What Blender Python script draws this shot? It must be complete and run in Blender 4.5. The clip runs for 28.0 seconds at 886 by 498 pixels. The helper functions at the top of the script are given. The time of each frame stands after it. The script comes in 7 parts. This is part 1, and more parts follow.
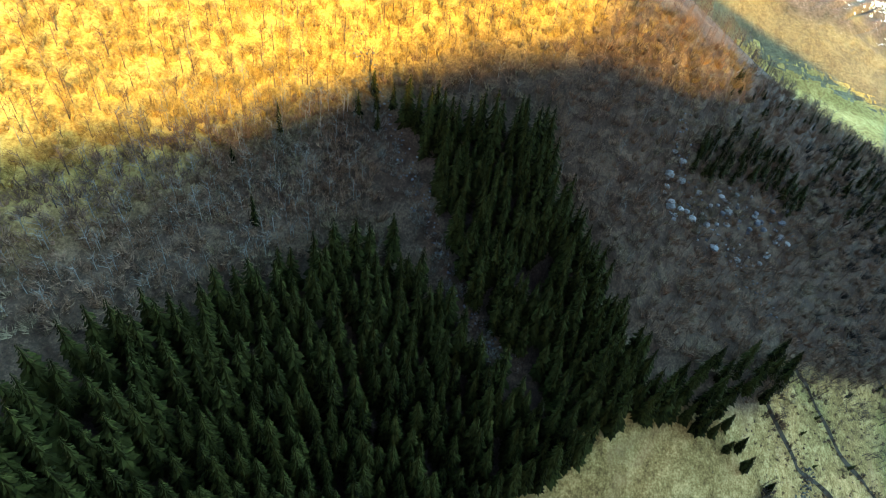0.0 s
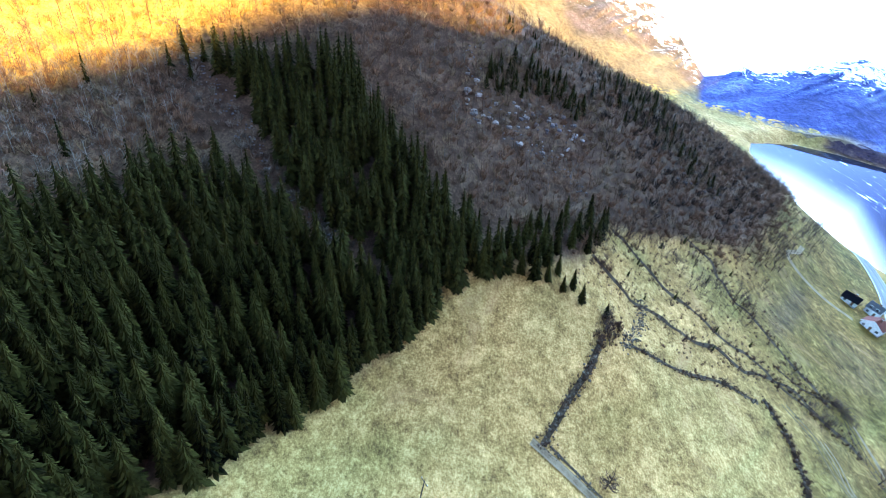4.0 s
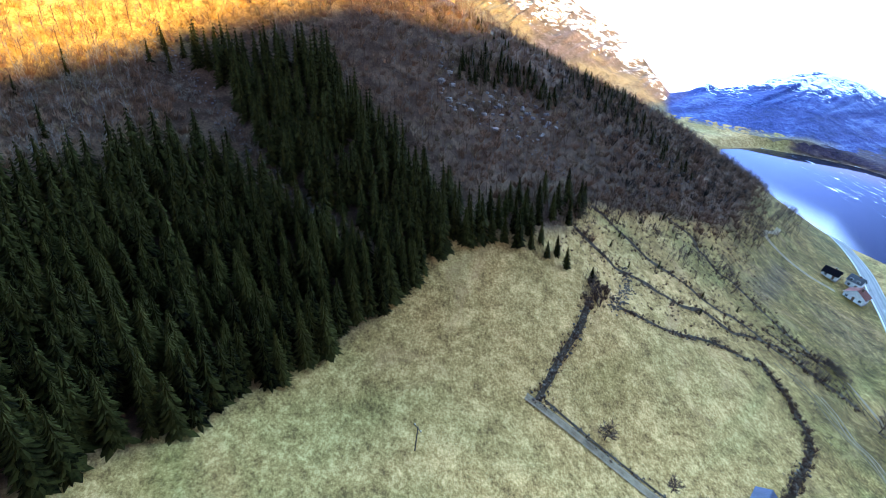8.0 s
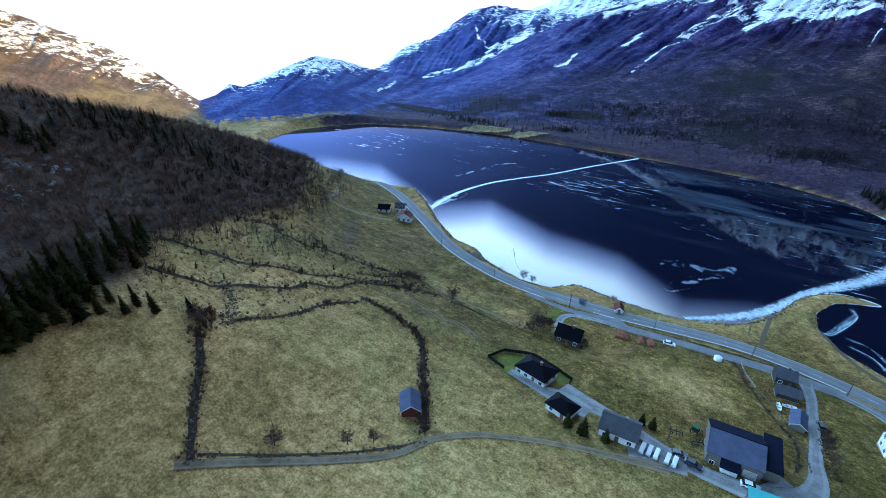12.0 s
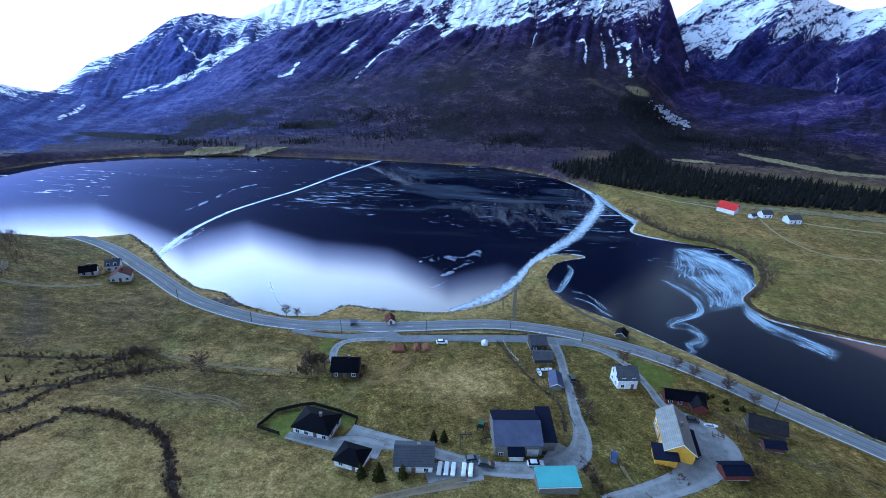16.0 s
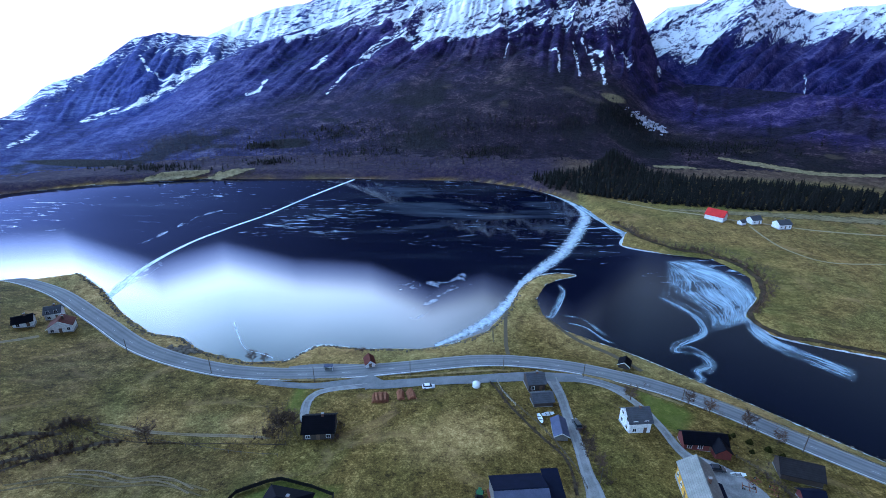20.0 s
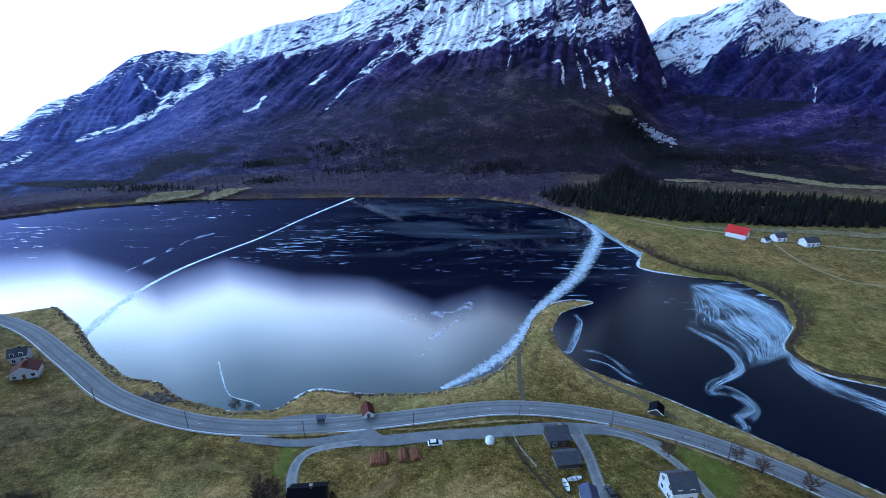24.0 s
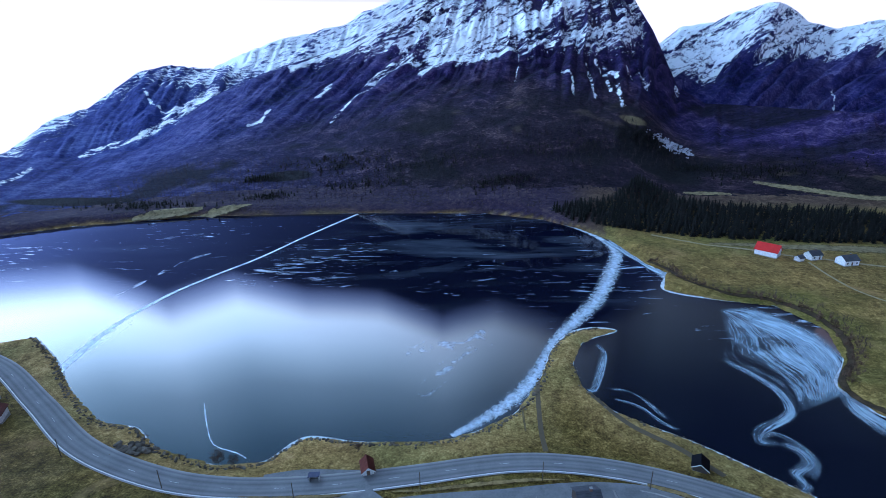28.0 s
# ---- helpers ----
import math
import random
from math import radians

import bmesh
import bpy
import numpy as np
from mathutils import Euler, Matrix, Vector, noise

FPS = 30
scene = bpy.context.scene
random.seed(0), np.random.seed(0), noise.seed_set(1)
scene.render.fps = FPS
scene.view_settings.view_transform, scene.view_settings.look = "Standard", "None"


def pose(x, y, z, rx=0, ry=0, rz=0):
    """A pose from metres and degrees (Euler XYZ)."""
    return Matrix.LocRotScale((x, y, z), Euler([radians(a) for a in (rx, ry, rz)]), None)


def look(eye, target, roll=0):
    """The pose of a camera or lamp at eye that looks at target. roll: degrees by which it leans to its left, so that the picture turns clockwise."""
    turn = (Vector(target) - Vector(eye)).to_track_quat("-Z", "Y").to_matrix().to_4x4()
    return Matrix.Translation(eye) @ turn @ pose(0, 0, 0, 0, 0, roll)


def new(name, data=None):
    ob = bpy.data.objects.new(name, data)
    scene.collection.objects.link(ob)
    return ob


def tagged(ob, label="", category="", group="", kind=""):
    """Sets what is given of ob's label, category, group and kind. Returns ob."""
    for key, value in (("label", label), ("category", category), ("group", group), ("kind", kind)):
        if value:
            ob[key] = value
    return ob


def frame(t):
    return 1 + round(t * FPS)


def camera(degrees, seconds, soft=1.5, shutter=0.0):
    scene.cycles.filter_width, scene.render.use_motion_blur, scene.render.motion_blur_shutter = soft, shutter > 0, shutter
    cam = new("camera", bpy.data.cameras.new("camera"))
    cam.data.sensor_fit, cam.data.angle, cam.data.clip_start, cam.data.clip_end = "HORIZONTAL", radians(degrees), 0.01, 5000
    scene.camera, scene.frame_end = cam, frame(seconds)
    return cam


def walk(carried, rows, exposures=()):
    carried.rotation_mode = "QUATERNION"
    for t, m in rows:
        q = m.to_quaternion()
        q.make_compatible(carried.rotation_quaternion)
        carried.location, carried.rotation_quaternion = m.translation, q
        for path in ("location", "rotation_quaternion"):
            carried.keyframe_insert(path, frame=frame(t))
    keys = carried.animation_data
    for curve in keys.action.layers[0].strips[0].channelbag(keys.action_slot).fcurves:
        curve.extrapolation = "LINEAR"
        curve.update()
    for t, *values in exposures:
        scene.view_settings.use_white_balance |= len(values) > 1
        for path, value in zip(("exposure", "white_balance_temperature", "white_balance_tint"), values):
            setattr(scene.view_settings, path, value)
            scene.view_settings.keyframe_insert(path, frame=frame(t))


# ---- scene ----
cam = camera(85.4, 28.0, soft=0.3)

# seconds, x, y, z, heading to the left of +y, tilt up, lean
PATH = [
    (0, -59.17, -54.40, 152.44, 88.78, -48.10, 16.66),
    (0.5, -53.94, -48.32, 150.26, 82.77, -44.98, 16.78),
    (1, -48.03, -43.24, 148.02, 81.66, -43.50, 15.59),
    (1.5, -42.31, -39.31, 145.40, 81.86, -42.38, 14.67),
    (2, -36.81, -36.52, 142.30, 81.99, -41.20, 13.72),
    (2.5, -31.87, -34.13, 138.69, 81.45, -39.98, 13.04),
    (3, -27.25, -31.78, 134.87, 80.58, -38.58, 12.29),
    (3.5, -22.94, -29.43, 130.94, 79.63, -37.25, 11.61),
    (4, -19.06, -27.04, 126.84, 78.09, -35.88, 10.95),
    (4.5, -15.43, -24.94, 122.74, 76.57, -34.49, 10.20),
    (6.5, -8.11, -25.88, 110.86, 78.53, -31.55, 9.09),
    (7, -7.55, -25.28, 110.39, 77.93, -31.16, 8.52),
    (7.5, -7.24, -24.79, 110.53, 76.97, -30.76, 8.13),
    (8, -7.03, -25.10, 111.34, 77.39, -30.70, 7.83),
    (8.5, -6.94, -25.71, 112.35, 77.80, -30.70, 7.63),
    (9, -6.97, -26.39, 113.21, 77.97, -30.78, 7.64),
    (9.5, -6.91, -26.95, 113.74, 78.42, -30.79, 7.58),
    (10, -6.27, -26.52, 113.71, 78.99, -30.58, 7.06),
    (10.5, -4.87, -23.40, 112.93, 76.59, -29.45, 5.94),
    (11, -2.86, -18.34, 112.05, 64.34, -28.01, 4.41),
    (11.5, -1.28, -16.42, 111.40, 46.41, -26.39, 3.48),
    (12, -1.48, -17.47, 111.70, 29.39, -25.85, 2.81),
    (12.5, -2.70, -17.55, 112.18, 19.48, -25.25, 3.54),
    (13, -3.50, -15.37, 112.60, 12.61, -24.96, 3.69),
    (13.5, -2.94, -12.75, 112.88, 8.22, -24.68, 3.50),
    (15.5, -0.01, -2.43, 112.15, 0.64, -23.97, 2.39),
    (16, 0.02, 0.02, 112.24, -0.01, -23.86, 2.15),
    (16.5, -0.09, 2.47, 112.06, -0.44, -23.61, 1.94),
    (17, -0.17, 4.89, 111.99, -0.59, -23.53, 1.82),
    (17.5, -0.20, 7.29, 112.02, -1.14, -23.31, 1.58),
    (18, -0.35, 9.85, 112.01, -1.35, -23.13, 1.33),
    (18.5, -0.46, 12.32, 111.91, -1.28, -23.08, 1.16),
    (19, -0.61, 14.93, 111.83, -1.49, -22.91, 0.93),
    (19.5, -0.39, 17.65, 111.45, -2.02, -22.76, 0.75),
    (20, -0.41, 20.27, 111.18, -2.52, -22.49, 0.55),
    (20.5, -0.62, 22.83, 111.00, -2.28, -22.37, 0.46),
    (21, -0.68, 25.39, 110.99, -2.30, -22.18, 0.35),
    (21.5, -0.63, 27.94, 110.97, -2.41, -22.06, 0.27),
    (23.5, -0.61, 38.30, 110.43, -2.33, -21.26, -0.19),
    (24, -0.60, 40.88, 110.25, -2.17, -21.02, -0.28),
    (24.5, -0.62, 43.39, 110.01, -2.08, -20.89, -0.34),
    (25, -0.60, 46.02, 109.90, -2.10, -20.78, -0.37),
    (25.5, -0.56, 48.54, 109.70, -1.78, -20.63, -0.43),
    (26, -0.64, 51.04, 109.39, -1.67, -20.39, -0.39),
    (26.5, -0.92, 53.62, 109.14, -1.70, -20.15, -0.50),
    (27, -0.83, 56.06, 109.06, -1.61, -20.00, -0.64),
    (27.5, -0.69, 58.48, 108.98, -1.45, -19.88, -0.78),
    (28, -0.46, 60.71, 108.84, -1.26, -19.69, -0.92),
]


def stance(x, y, z, heading, tilt, lean):
    return pose(x, y, z, 0, 0, heading) @ pose(0, 0, 0, 90 + tilt) @ pose(0, 0, 0, 0, 0, lean)


EXPOSURES = [
    (0.0, 2.1, 5150, 8), (0.7, 2.9, 5150, 20), (4.5, 2.7, 5150, 28), (8.0, 2.22, 5100, 31), (10.2, 2.12, 5050, 30), (11.0, 1.9, 4980, 28),
    (11.8, 1.18, 4980, 28), (13.5, 0.8, 4980, 35), (16.0, 1.03, 5130, 40), (18.0, 1.06, 5090, 39), (28.0, 0.62, 5180, 39),
]
walk(cam, [(t, stance(*row)) for t, *row in PATH], EXPOSURES)

# ---- daylight: a low sun behind the added range beside the lake, pale sky ----
SUN_AZ, SUN_EL = radians(60), radians(14)
world = bpy.data.worlds.new("sky")
scene.world = world
world.use_nodes = True
wn = world.node_tree.nodes
sky = wn.new("ShaderNodeTexSky")
sky.sky_type, sky.sun_disc = "NISHITA", False
sky.sun_elevation, sky.sun_rotation = SUN_EL, SUN_AZ
sky.air_density, sky.dust_density = 1.0, 2.0
world.node_tree.links.new(sky.outputs[0], wn["Background"].inputs[0])
wn["Background"].inputs[1].default_value = 0.05
sun = new("sun", bpy.data.lights.new("sun", "SUN"))
sun.data.energy, sun.data.angle, sun.data.color = 5.0, radians(0.15), (1.0, 0.61, 0.07)
to_sun = Vector((math.sin(SUN_AZ) * math.cos(SUN_EL), math.cos(SUN_AZ) * math.cos(SUN_EL), math.sin(SUN_EL)))
sun.matrix_world = look(to_sun * 100, (0, 0, 0))


# ---- numbers for the relief ----
def lattice(x, y, seed=0):
    """Smooth value noise in -1..1 on arrays."""
    xi, yi = np.floor(x), np.floor(y)
    fx, fy = x - xi, y - yi
    fx, fy = fx * fx * (3 - 2 * fx), fy * fy * (3 - 2 * fy)

    def h(a, b):
        v = np.sin(a * 127.1 + b * 311.7 + seed * 74.7) * 43758.5453
        return (v - np.floor(v)) * 2 - 1

    return (h(xi, yi) * (1 - fx) + h(xi + 1, yi) * fx) * (1 - fy) + (h(xi, yi + 1) * (1 - fx) + h(xi + 1, yi + 1) * fx) * fy


def fractal(x, y, size, octaves=4, seed=0):
    out, amp = 0, 1.0
    for k in range(octaves):
        out = out + amp * lattice(x / size + 17.3 * k, y / size - 9.1 * k, seed + k)
        size, amp = size / 2, amp / 2
    return out / 1.9


def step(a, b, v):
    u = np.clip((v - a) / (b - a), 0, 1)
    return u * u * (3 - 2 * u)


NEAR_SHORE = [(-376, 312), (-370, 290), (-352, 276), (-332, 270), (-280, 256), (-235, 242), (-200, 252), (-183, 258), (-159, 238),
              (-138, 216), (-116, 198), (-101, 194), (-89, 184), (-67, 176), (-53, 177), (-43, 187), (-25, 184),
              (-2, 183), (12, 187), (27, 196), (39, 214), (49, 236), (60, 249), (72, 253), (81, 250), (70, 245), (62, 240), (54, 225), (53, 210),
              (60, 195), (81, 178), (96, 163), (112, 146), (124, 133), (140, 116), (160, 96), (205, 55), (280, -10), (420, -120)]
FAR_SHORE = [(640, 20), (450, 90), (300, 132), (200, 165), (160, 182), (148, 190), (147, 206), (163, 222), (175, 246), (168, 270), (143, 279),
             (123, 292), (135, 315), (129, 330), (124, 373), (109, 404), (88, 429), (44, 452), (-70, 462), (-200, 462),
             (-290, 440), (-345, 410), (-368, 375), (-380, 340)]
LAKE = np.array(NEAR_SHORE + FAR_SHORE, float)


def outline_distance(x, y, ring, closed=True):
    """Distance to a line through the points of ring, and whether inside."""
    a = np.asarray(ring, float)
    b = np.roll(a, -1, 0) if closed else a[1:]
    a = a if closed else a[:-1]
    best, inside = np.full(x.shape, 1e9), np.zeros(x.shape, bool)
    for (ax, ay), (bx, by) in zip(a, b):
        dx, dy = bx - ax, by - ay
        u = np.clip(((x - ax) * dx + (y - ay) * dy) / (dx * dx + dy * dy), 0, 1)
        best = np.minimum(best, np.hypot(x - ax - u * dx, y - ay - u * dy))
        if closed:
            cross = ((ay > y) != (by > y)) & (x < dx * (y - ay) / (dy if dy else 1e-9) + ax)
            inside ^= cross
    return best, inside


# knots of the near land: x, y, height
KNOTS = np.array([
    (-140, 198, 4), (-60, 162, 4), (20, 167, 4), (100, 132, 5), (170, 70, 5), (-30, 124, 9), (-31, 94, 13.5), (16, 100, 12),
    (67, 104, 10), (-71, 30, 24), (-78, 18, 28), (-92, 32, 31), (-117, 4, 45), (-113, 43, 38), (-114, 57, 33), (-112, 90, 24),
    (-107, 109, 18), (-158, 161, 14), (-164, 190, 8), (-87, -26, 35), (-184, 25, 70), (-181, 51, 60), (-175, -87, 80),
])
KNOTS_FAR = np.array([
    (-214, 24, 88), (-228, 57, 80), (-256, 100, 65), (-269, 138, 52), (-278, 177, 36), (-278, 212, 20), (60, 50, 17), (130, 20, 14), (0, 30, 24),
    (0, -60, 38), (110, -60, 30), (-60, -120, 62), (-330, 130, 30), (-320, 190, 18), (-300, 60, 60),
    (-215, -30, 104), (-240, -120, 122), (-100, -260, 130), (80, -300, 110), (300, -200, 40), (-330, -60, 120), (-420, 60, 30), (-430, 200, 5),
])
KN = np.vstack([KNOTS, KNOTS_FAR]).astype(float)


def plate(r2):
    return r2 * np.log(r2 + 1e-6)


def solve_plate():
    n = len(KN)
    p = KN[:, :2] / 100
    k = plate(((p[:, None] - p[None]) ** 2).sum(-1)) + np.eye(n) * 0.02
    q = np.hstack([np.ones((n, 1)), p])
    a = np.zeros((n + 3, n + 3))
    a[:n, :n], a[:n, n:], a[n:, :n] = k, q, q.T
    return np.linalg.solve(a, np.concatenate([KN[:, 2], np.zeros(3)]))


PLATE = solve_plate()


def near_land(x, y):
    out = PLATE[-3] + PLATE[-2] * x / 100 + PLATE[-1] * y / 100
    for (kx, ky, _), w in zip(KN, PLATE):
        out = out + w * plate(((x - kx) / 100) ** 2 + ((y - ky) / 100) ** 2)
    return np.clip(out, 1.0, 260)


EYE = (-3.0, 20.0, 110.0)
AZ_FOOT, R_FOOT = [-90, -66, -61, -54, -45, -38, -20, 0, 10, 16, 22, 30, 42, 60], [470, 480, 490, 490, 500, 520, 490, 440, 425, 430, 440, 470, 520, 560]
# the near ridge: azimuth, distance, and the slope of sight to its crest
AZ_RIDGE = [-100, -80, -71, -65.8, -62.7, -61, -59.3, -57.5, -55.8, -54.5, -50.2, -46.2, -43, -40, -37, -33.6, -29.3, -26, -22.2, -18.8, -14.9, -9, -3, -0.6, 4, 10, 16, 20, 20.8, 22.6, 24, 25.4, 28, 40, 60]
R_RIDGE = [780, 760, 740, 710, 660, 630, 600, 620, 650, 650, 720, 790, 820, 850, 860, 870, 900, 930, 960, 990, 1020, 1050, 1080, 1100, 1120, 1120, 1100, 1040, 1030, 990, 960, 930, 900, 800, 800]
TAN_RIDGE = [0.1, 0.03, -0.03, -0.072, -0.108, -0.135, -0.16, -0.15, -0.13, -0.137, -0.103, -0.078, -0.085, -0.1, -0.108, -0.115, -0.1, -0.072, -0.03, -0.003, 0.022, 0.05, 0.107, 0.126, 0.165, 0.19, 0.18, 0.135, 0.114, 0.069, 0.024, -0.022, -0.05, -0.06, -0.06]


def far_land(x, y):
    az = np.degrees(np.arctan2(x - EYE[0], y - EYE[1]))
    r = np.hypot(x - EYE[0], y - EYE[1])
    foot, rr, tn = np.interp(az, AZ_FOOT, R_FOOT), np.interp(az, AZ_RIDGE, R_RIDGE), np.interp(az, AZ_RIDGE, TAN_RIDGE)
    foot = np.minimum(foot, rr - 60)
    top = np.maximum(EYE[2] + tn * rr, 7)
    u = (r - foot) / (rr - foot)
    uc = np.clip(u, 0, 1)
    quick = step(-38, -48, az)
    rise = quick * uc ** 0.9 + (1 - quick) * (0.5 * uc + 0.5 * uc ** 2.2)
    z = 5 + (top - 5) * rise - 0.9 * np.maximum(r - rr, 0)
    z = z + uc * np.clip(1.1 - u, 0, 1) * np.clip(top / 200, 0.1, 1) * (fractal(x, y, 150, 4, 9) * 26 + (1 - 2 * np.abs(fractal(az * 9.0, r * 0.35, 60, 3, 5))) * 12)
    flat = 2.5 + 3 * np.clip((r - foot + 150) / 150, 0, 1)
    return np.where(u < 0, flat, z)


def beyond(x, y):
    """1 on the land across the lake and past the spur, 0 on the near land."""
    line = np.interp(x, [-700, -560, -450, -384, 0, 180, 420, 700], [340, 338, 310, 308, 330, 150, -20, -60])
    az = np.degrees(np.arctan2(x - EYE[0], y - EYE[1]))
    west = step(380, 470, np.hypot(x - EYE[0], y - EYE[1])) * (az < -30) * (az > -100)
    return np.maximum(np.where(y > line, 1.0, 0.0), west)


def relief(x, y):
    """Height of the ground in metres."""
    x, y = np.asarray(x, float), np.asarray(y, float)
    d, inside = outline_distance(x, y, LAKE)
    sd = np.where(inside, -d, d)
    nl, fl = near_land(x, y), far_land(x, y)
    land = nl + (fl - nl) * beyond(x, y)
    land = land + fractal(x, y, 28, 4, 2) * 0.5 * step(6, 40, d)
    bank = np.where(sd > 0, np.minimum(land, 0.25 + 0.32 * sd + 0.02 * sd * sd), -0.22 * d)
    return np.where((sd > 250), bank, np.maximum(bank, -4))


def height(x, y):
    return float(relief(np.array([x]), np.array([y]))[0])


# ---- materials ----
def nodes_of(name):
    m = bpy.data.materials.new(name)
    m.use_nodes = True
    nt = m.node_tree
    return m, nt, nt.nodes["Principled BSDF"]


def noise_node(nt, scale, detail=5.0, rough=0.6, coord=None, distortion=0.0):
    n = nt.nodes.new("ShaderNodeTexNoise")
    n.inputs["Scale"].default_value, n.inputs["Detail"].default_value, n.inputs["Roughness"].default_value = scale, detail, rough
    n.inputs["Distortion"].default_value = distortion
    if coord is not None:
        nt.links.new(coord, n.inputs["Vector"])
    return n.outputs["Fac"]


def ramp(nt, fac, stops):
    r = nt.nodes.new("ShaderNodeValToRGB")
    els = r.color_ramp.elements
    while len(els) < len(stops):
        els.new(0.5)
    for e, (p, c) in zip(els, stops):
        e.position, e.color = p, (*c, 1)
    nt.links.new(fac, r.inputs[0])
    return r.outputs[0]


def blend(nt, fac, a, b, kind="MIX"):
    n = nt.nodes.new("ShaderNodeMix")
    n.data_type, n.blend_type = "RGBA", kind
    for sock, v in ((n.inputs[0], fac), (n.inputs[6], a), (n.inputs[7], b)):
        if isinstance(v, (int, float)):
            sock.default_value = v
        elif isinstance(v, tuple):
            sock.default_value = (*v, 1)
        else:
            nt.links.new(v, sock)
    return n.outputs[2]


def calc(nt, op, a, b=0.0, clamp=False):
    n = nt.nodes.new("ShaderNodeMath")
    n.operation, n.use_clamp = op, clamp
    for sock, v in zip(n.inputs, (a, b)):
        if isinstance(v, (int, float)):
            sock.default_value = v
        else:
            nt.links.new(v, sock)
    return n.outputs[0]


def place_of(nt):
    return nt.nodes.new("ShaderNodeNewGeometry").outputs["Position"]


def bump(nt, bsdf, fac, dist, strength=0.6):
    b = nt.nodes.new("ShaderNodeBump")
    b.inputs["Distance"].default_value, b.inputs["Strength"].default_value = dist, strength
    nt.links.new(fac, b.inputs["Height"])
    nt.links.new(b.outputs[0], bsdf.inputs["Normal"])


def surface(name, color, color2=None, scale=3.0, rough=0.8, metal=0.0, relief_m=0.0, spread=0.25, per_object=0.0):
    """A plain worn surface: two tones at two scales, a fine relief."""
    m, nt, bsdf = nodes_of(name)
    c2 = color2 or tuple(v * (1 - spread) for v in color)
    coord = nt.nodes.new("ShaderNodeTexCoord").outputs["Object"]
    big, fine = noise_node(nt, scale, 3, coord=coord), noise_node(nt, scale * 9, 4, 0.7, coord)
    f = calc(nt, "ADD", calc(nt, "MULTIPLY", big, 0.6), calc(nt, "MULTIPLY", fine, 0.4))
    col = ramp(nt, f, [(0.36, c2), (0.62, color)])
    if per_object:
        rnd = nt.nodes.new("ShaderNodeObjectInfo").outputs["Random"]
        k = calc(nt, "ADD", calc(nt, "MULTIPLY", rnd, per_object), 1 - per_object / 2)
        h = nt.nodes.new("ShaderNodeHueSaturation")
        nt.links.new(k, h.inputs["Value"])
        nt.links.new(col, h.inputs["Color"])
        col = h.outputs[0]
    nt.links.new(col, bsdf.inputs["Base Color"])
    bsdf.inputs["Roughness"].default_value, bsdf.inputs["Metallic"].default_value = rough, metal
    bsdf.inputs["Specular IOR Level"].default_value = 0.5 if rough < 0.35 or metal else 0.18
    if relief_m:
        bump(nt, bsdf, fine, relief_m)
    return m


def mask_attr(nt, name):
    a = nt.nodes.new("ShaderNodeAttribute")
    a.attribute_name = name
    return a.outputs["Fac"]


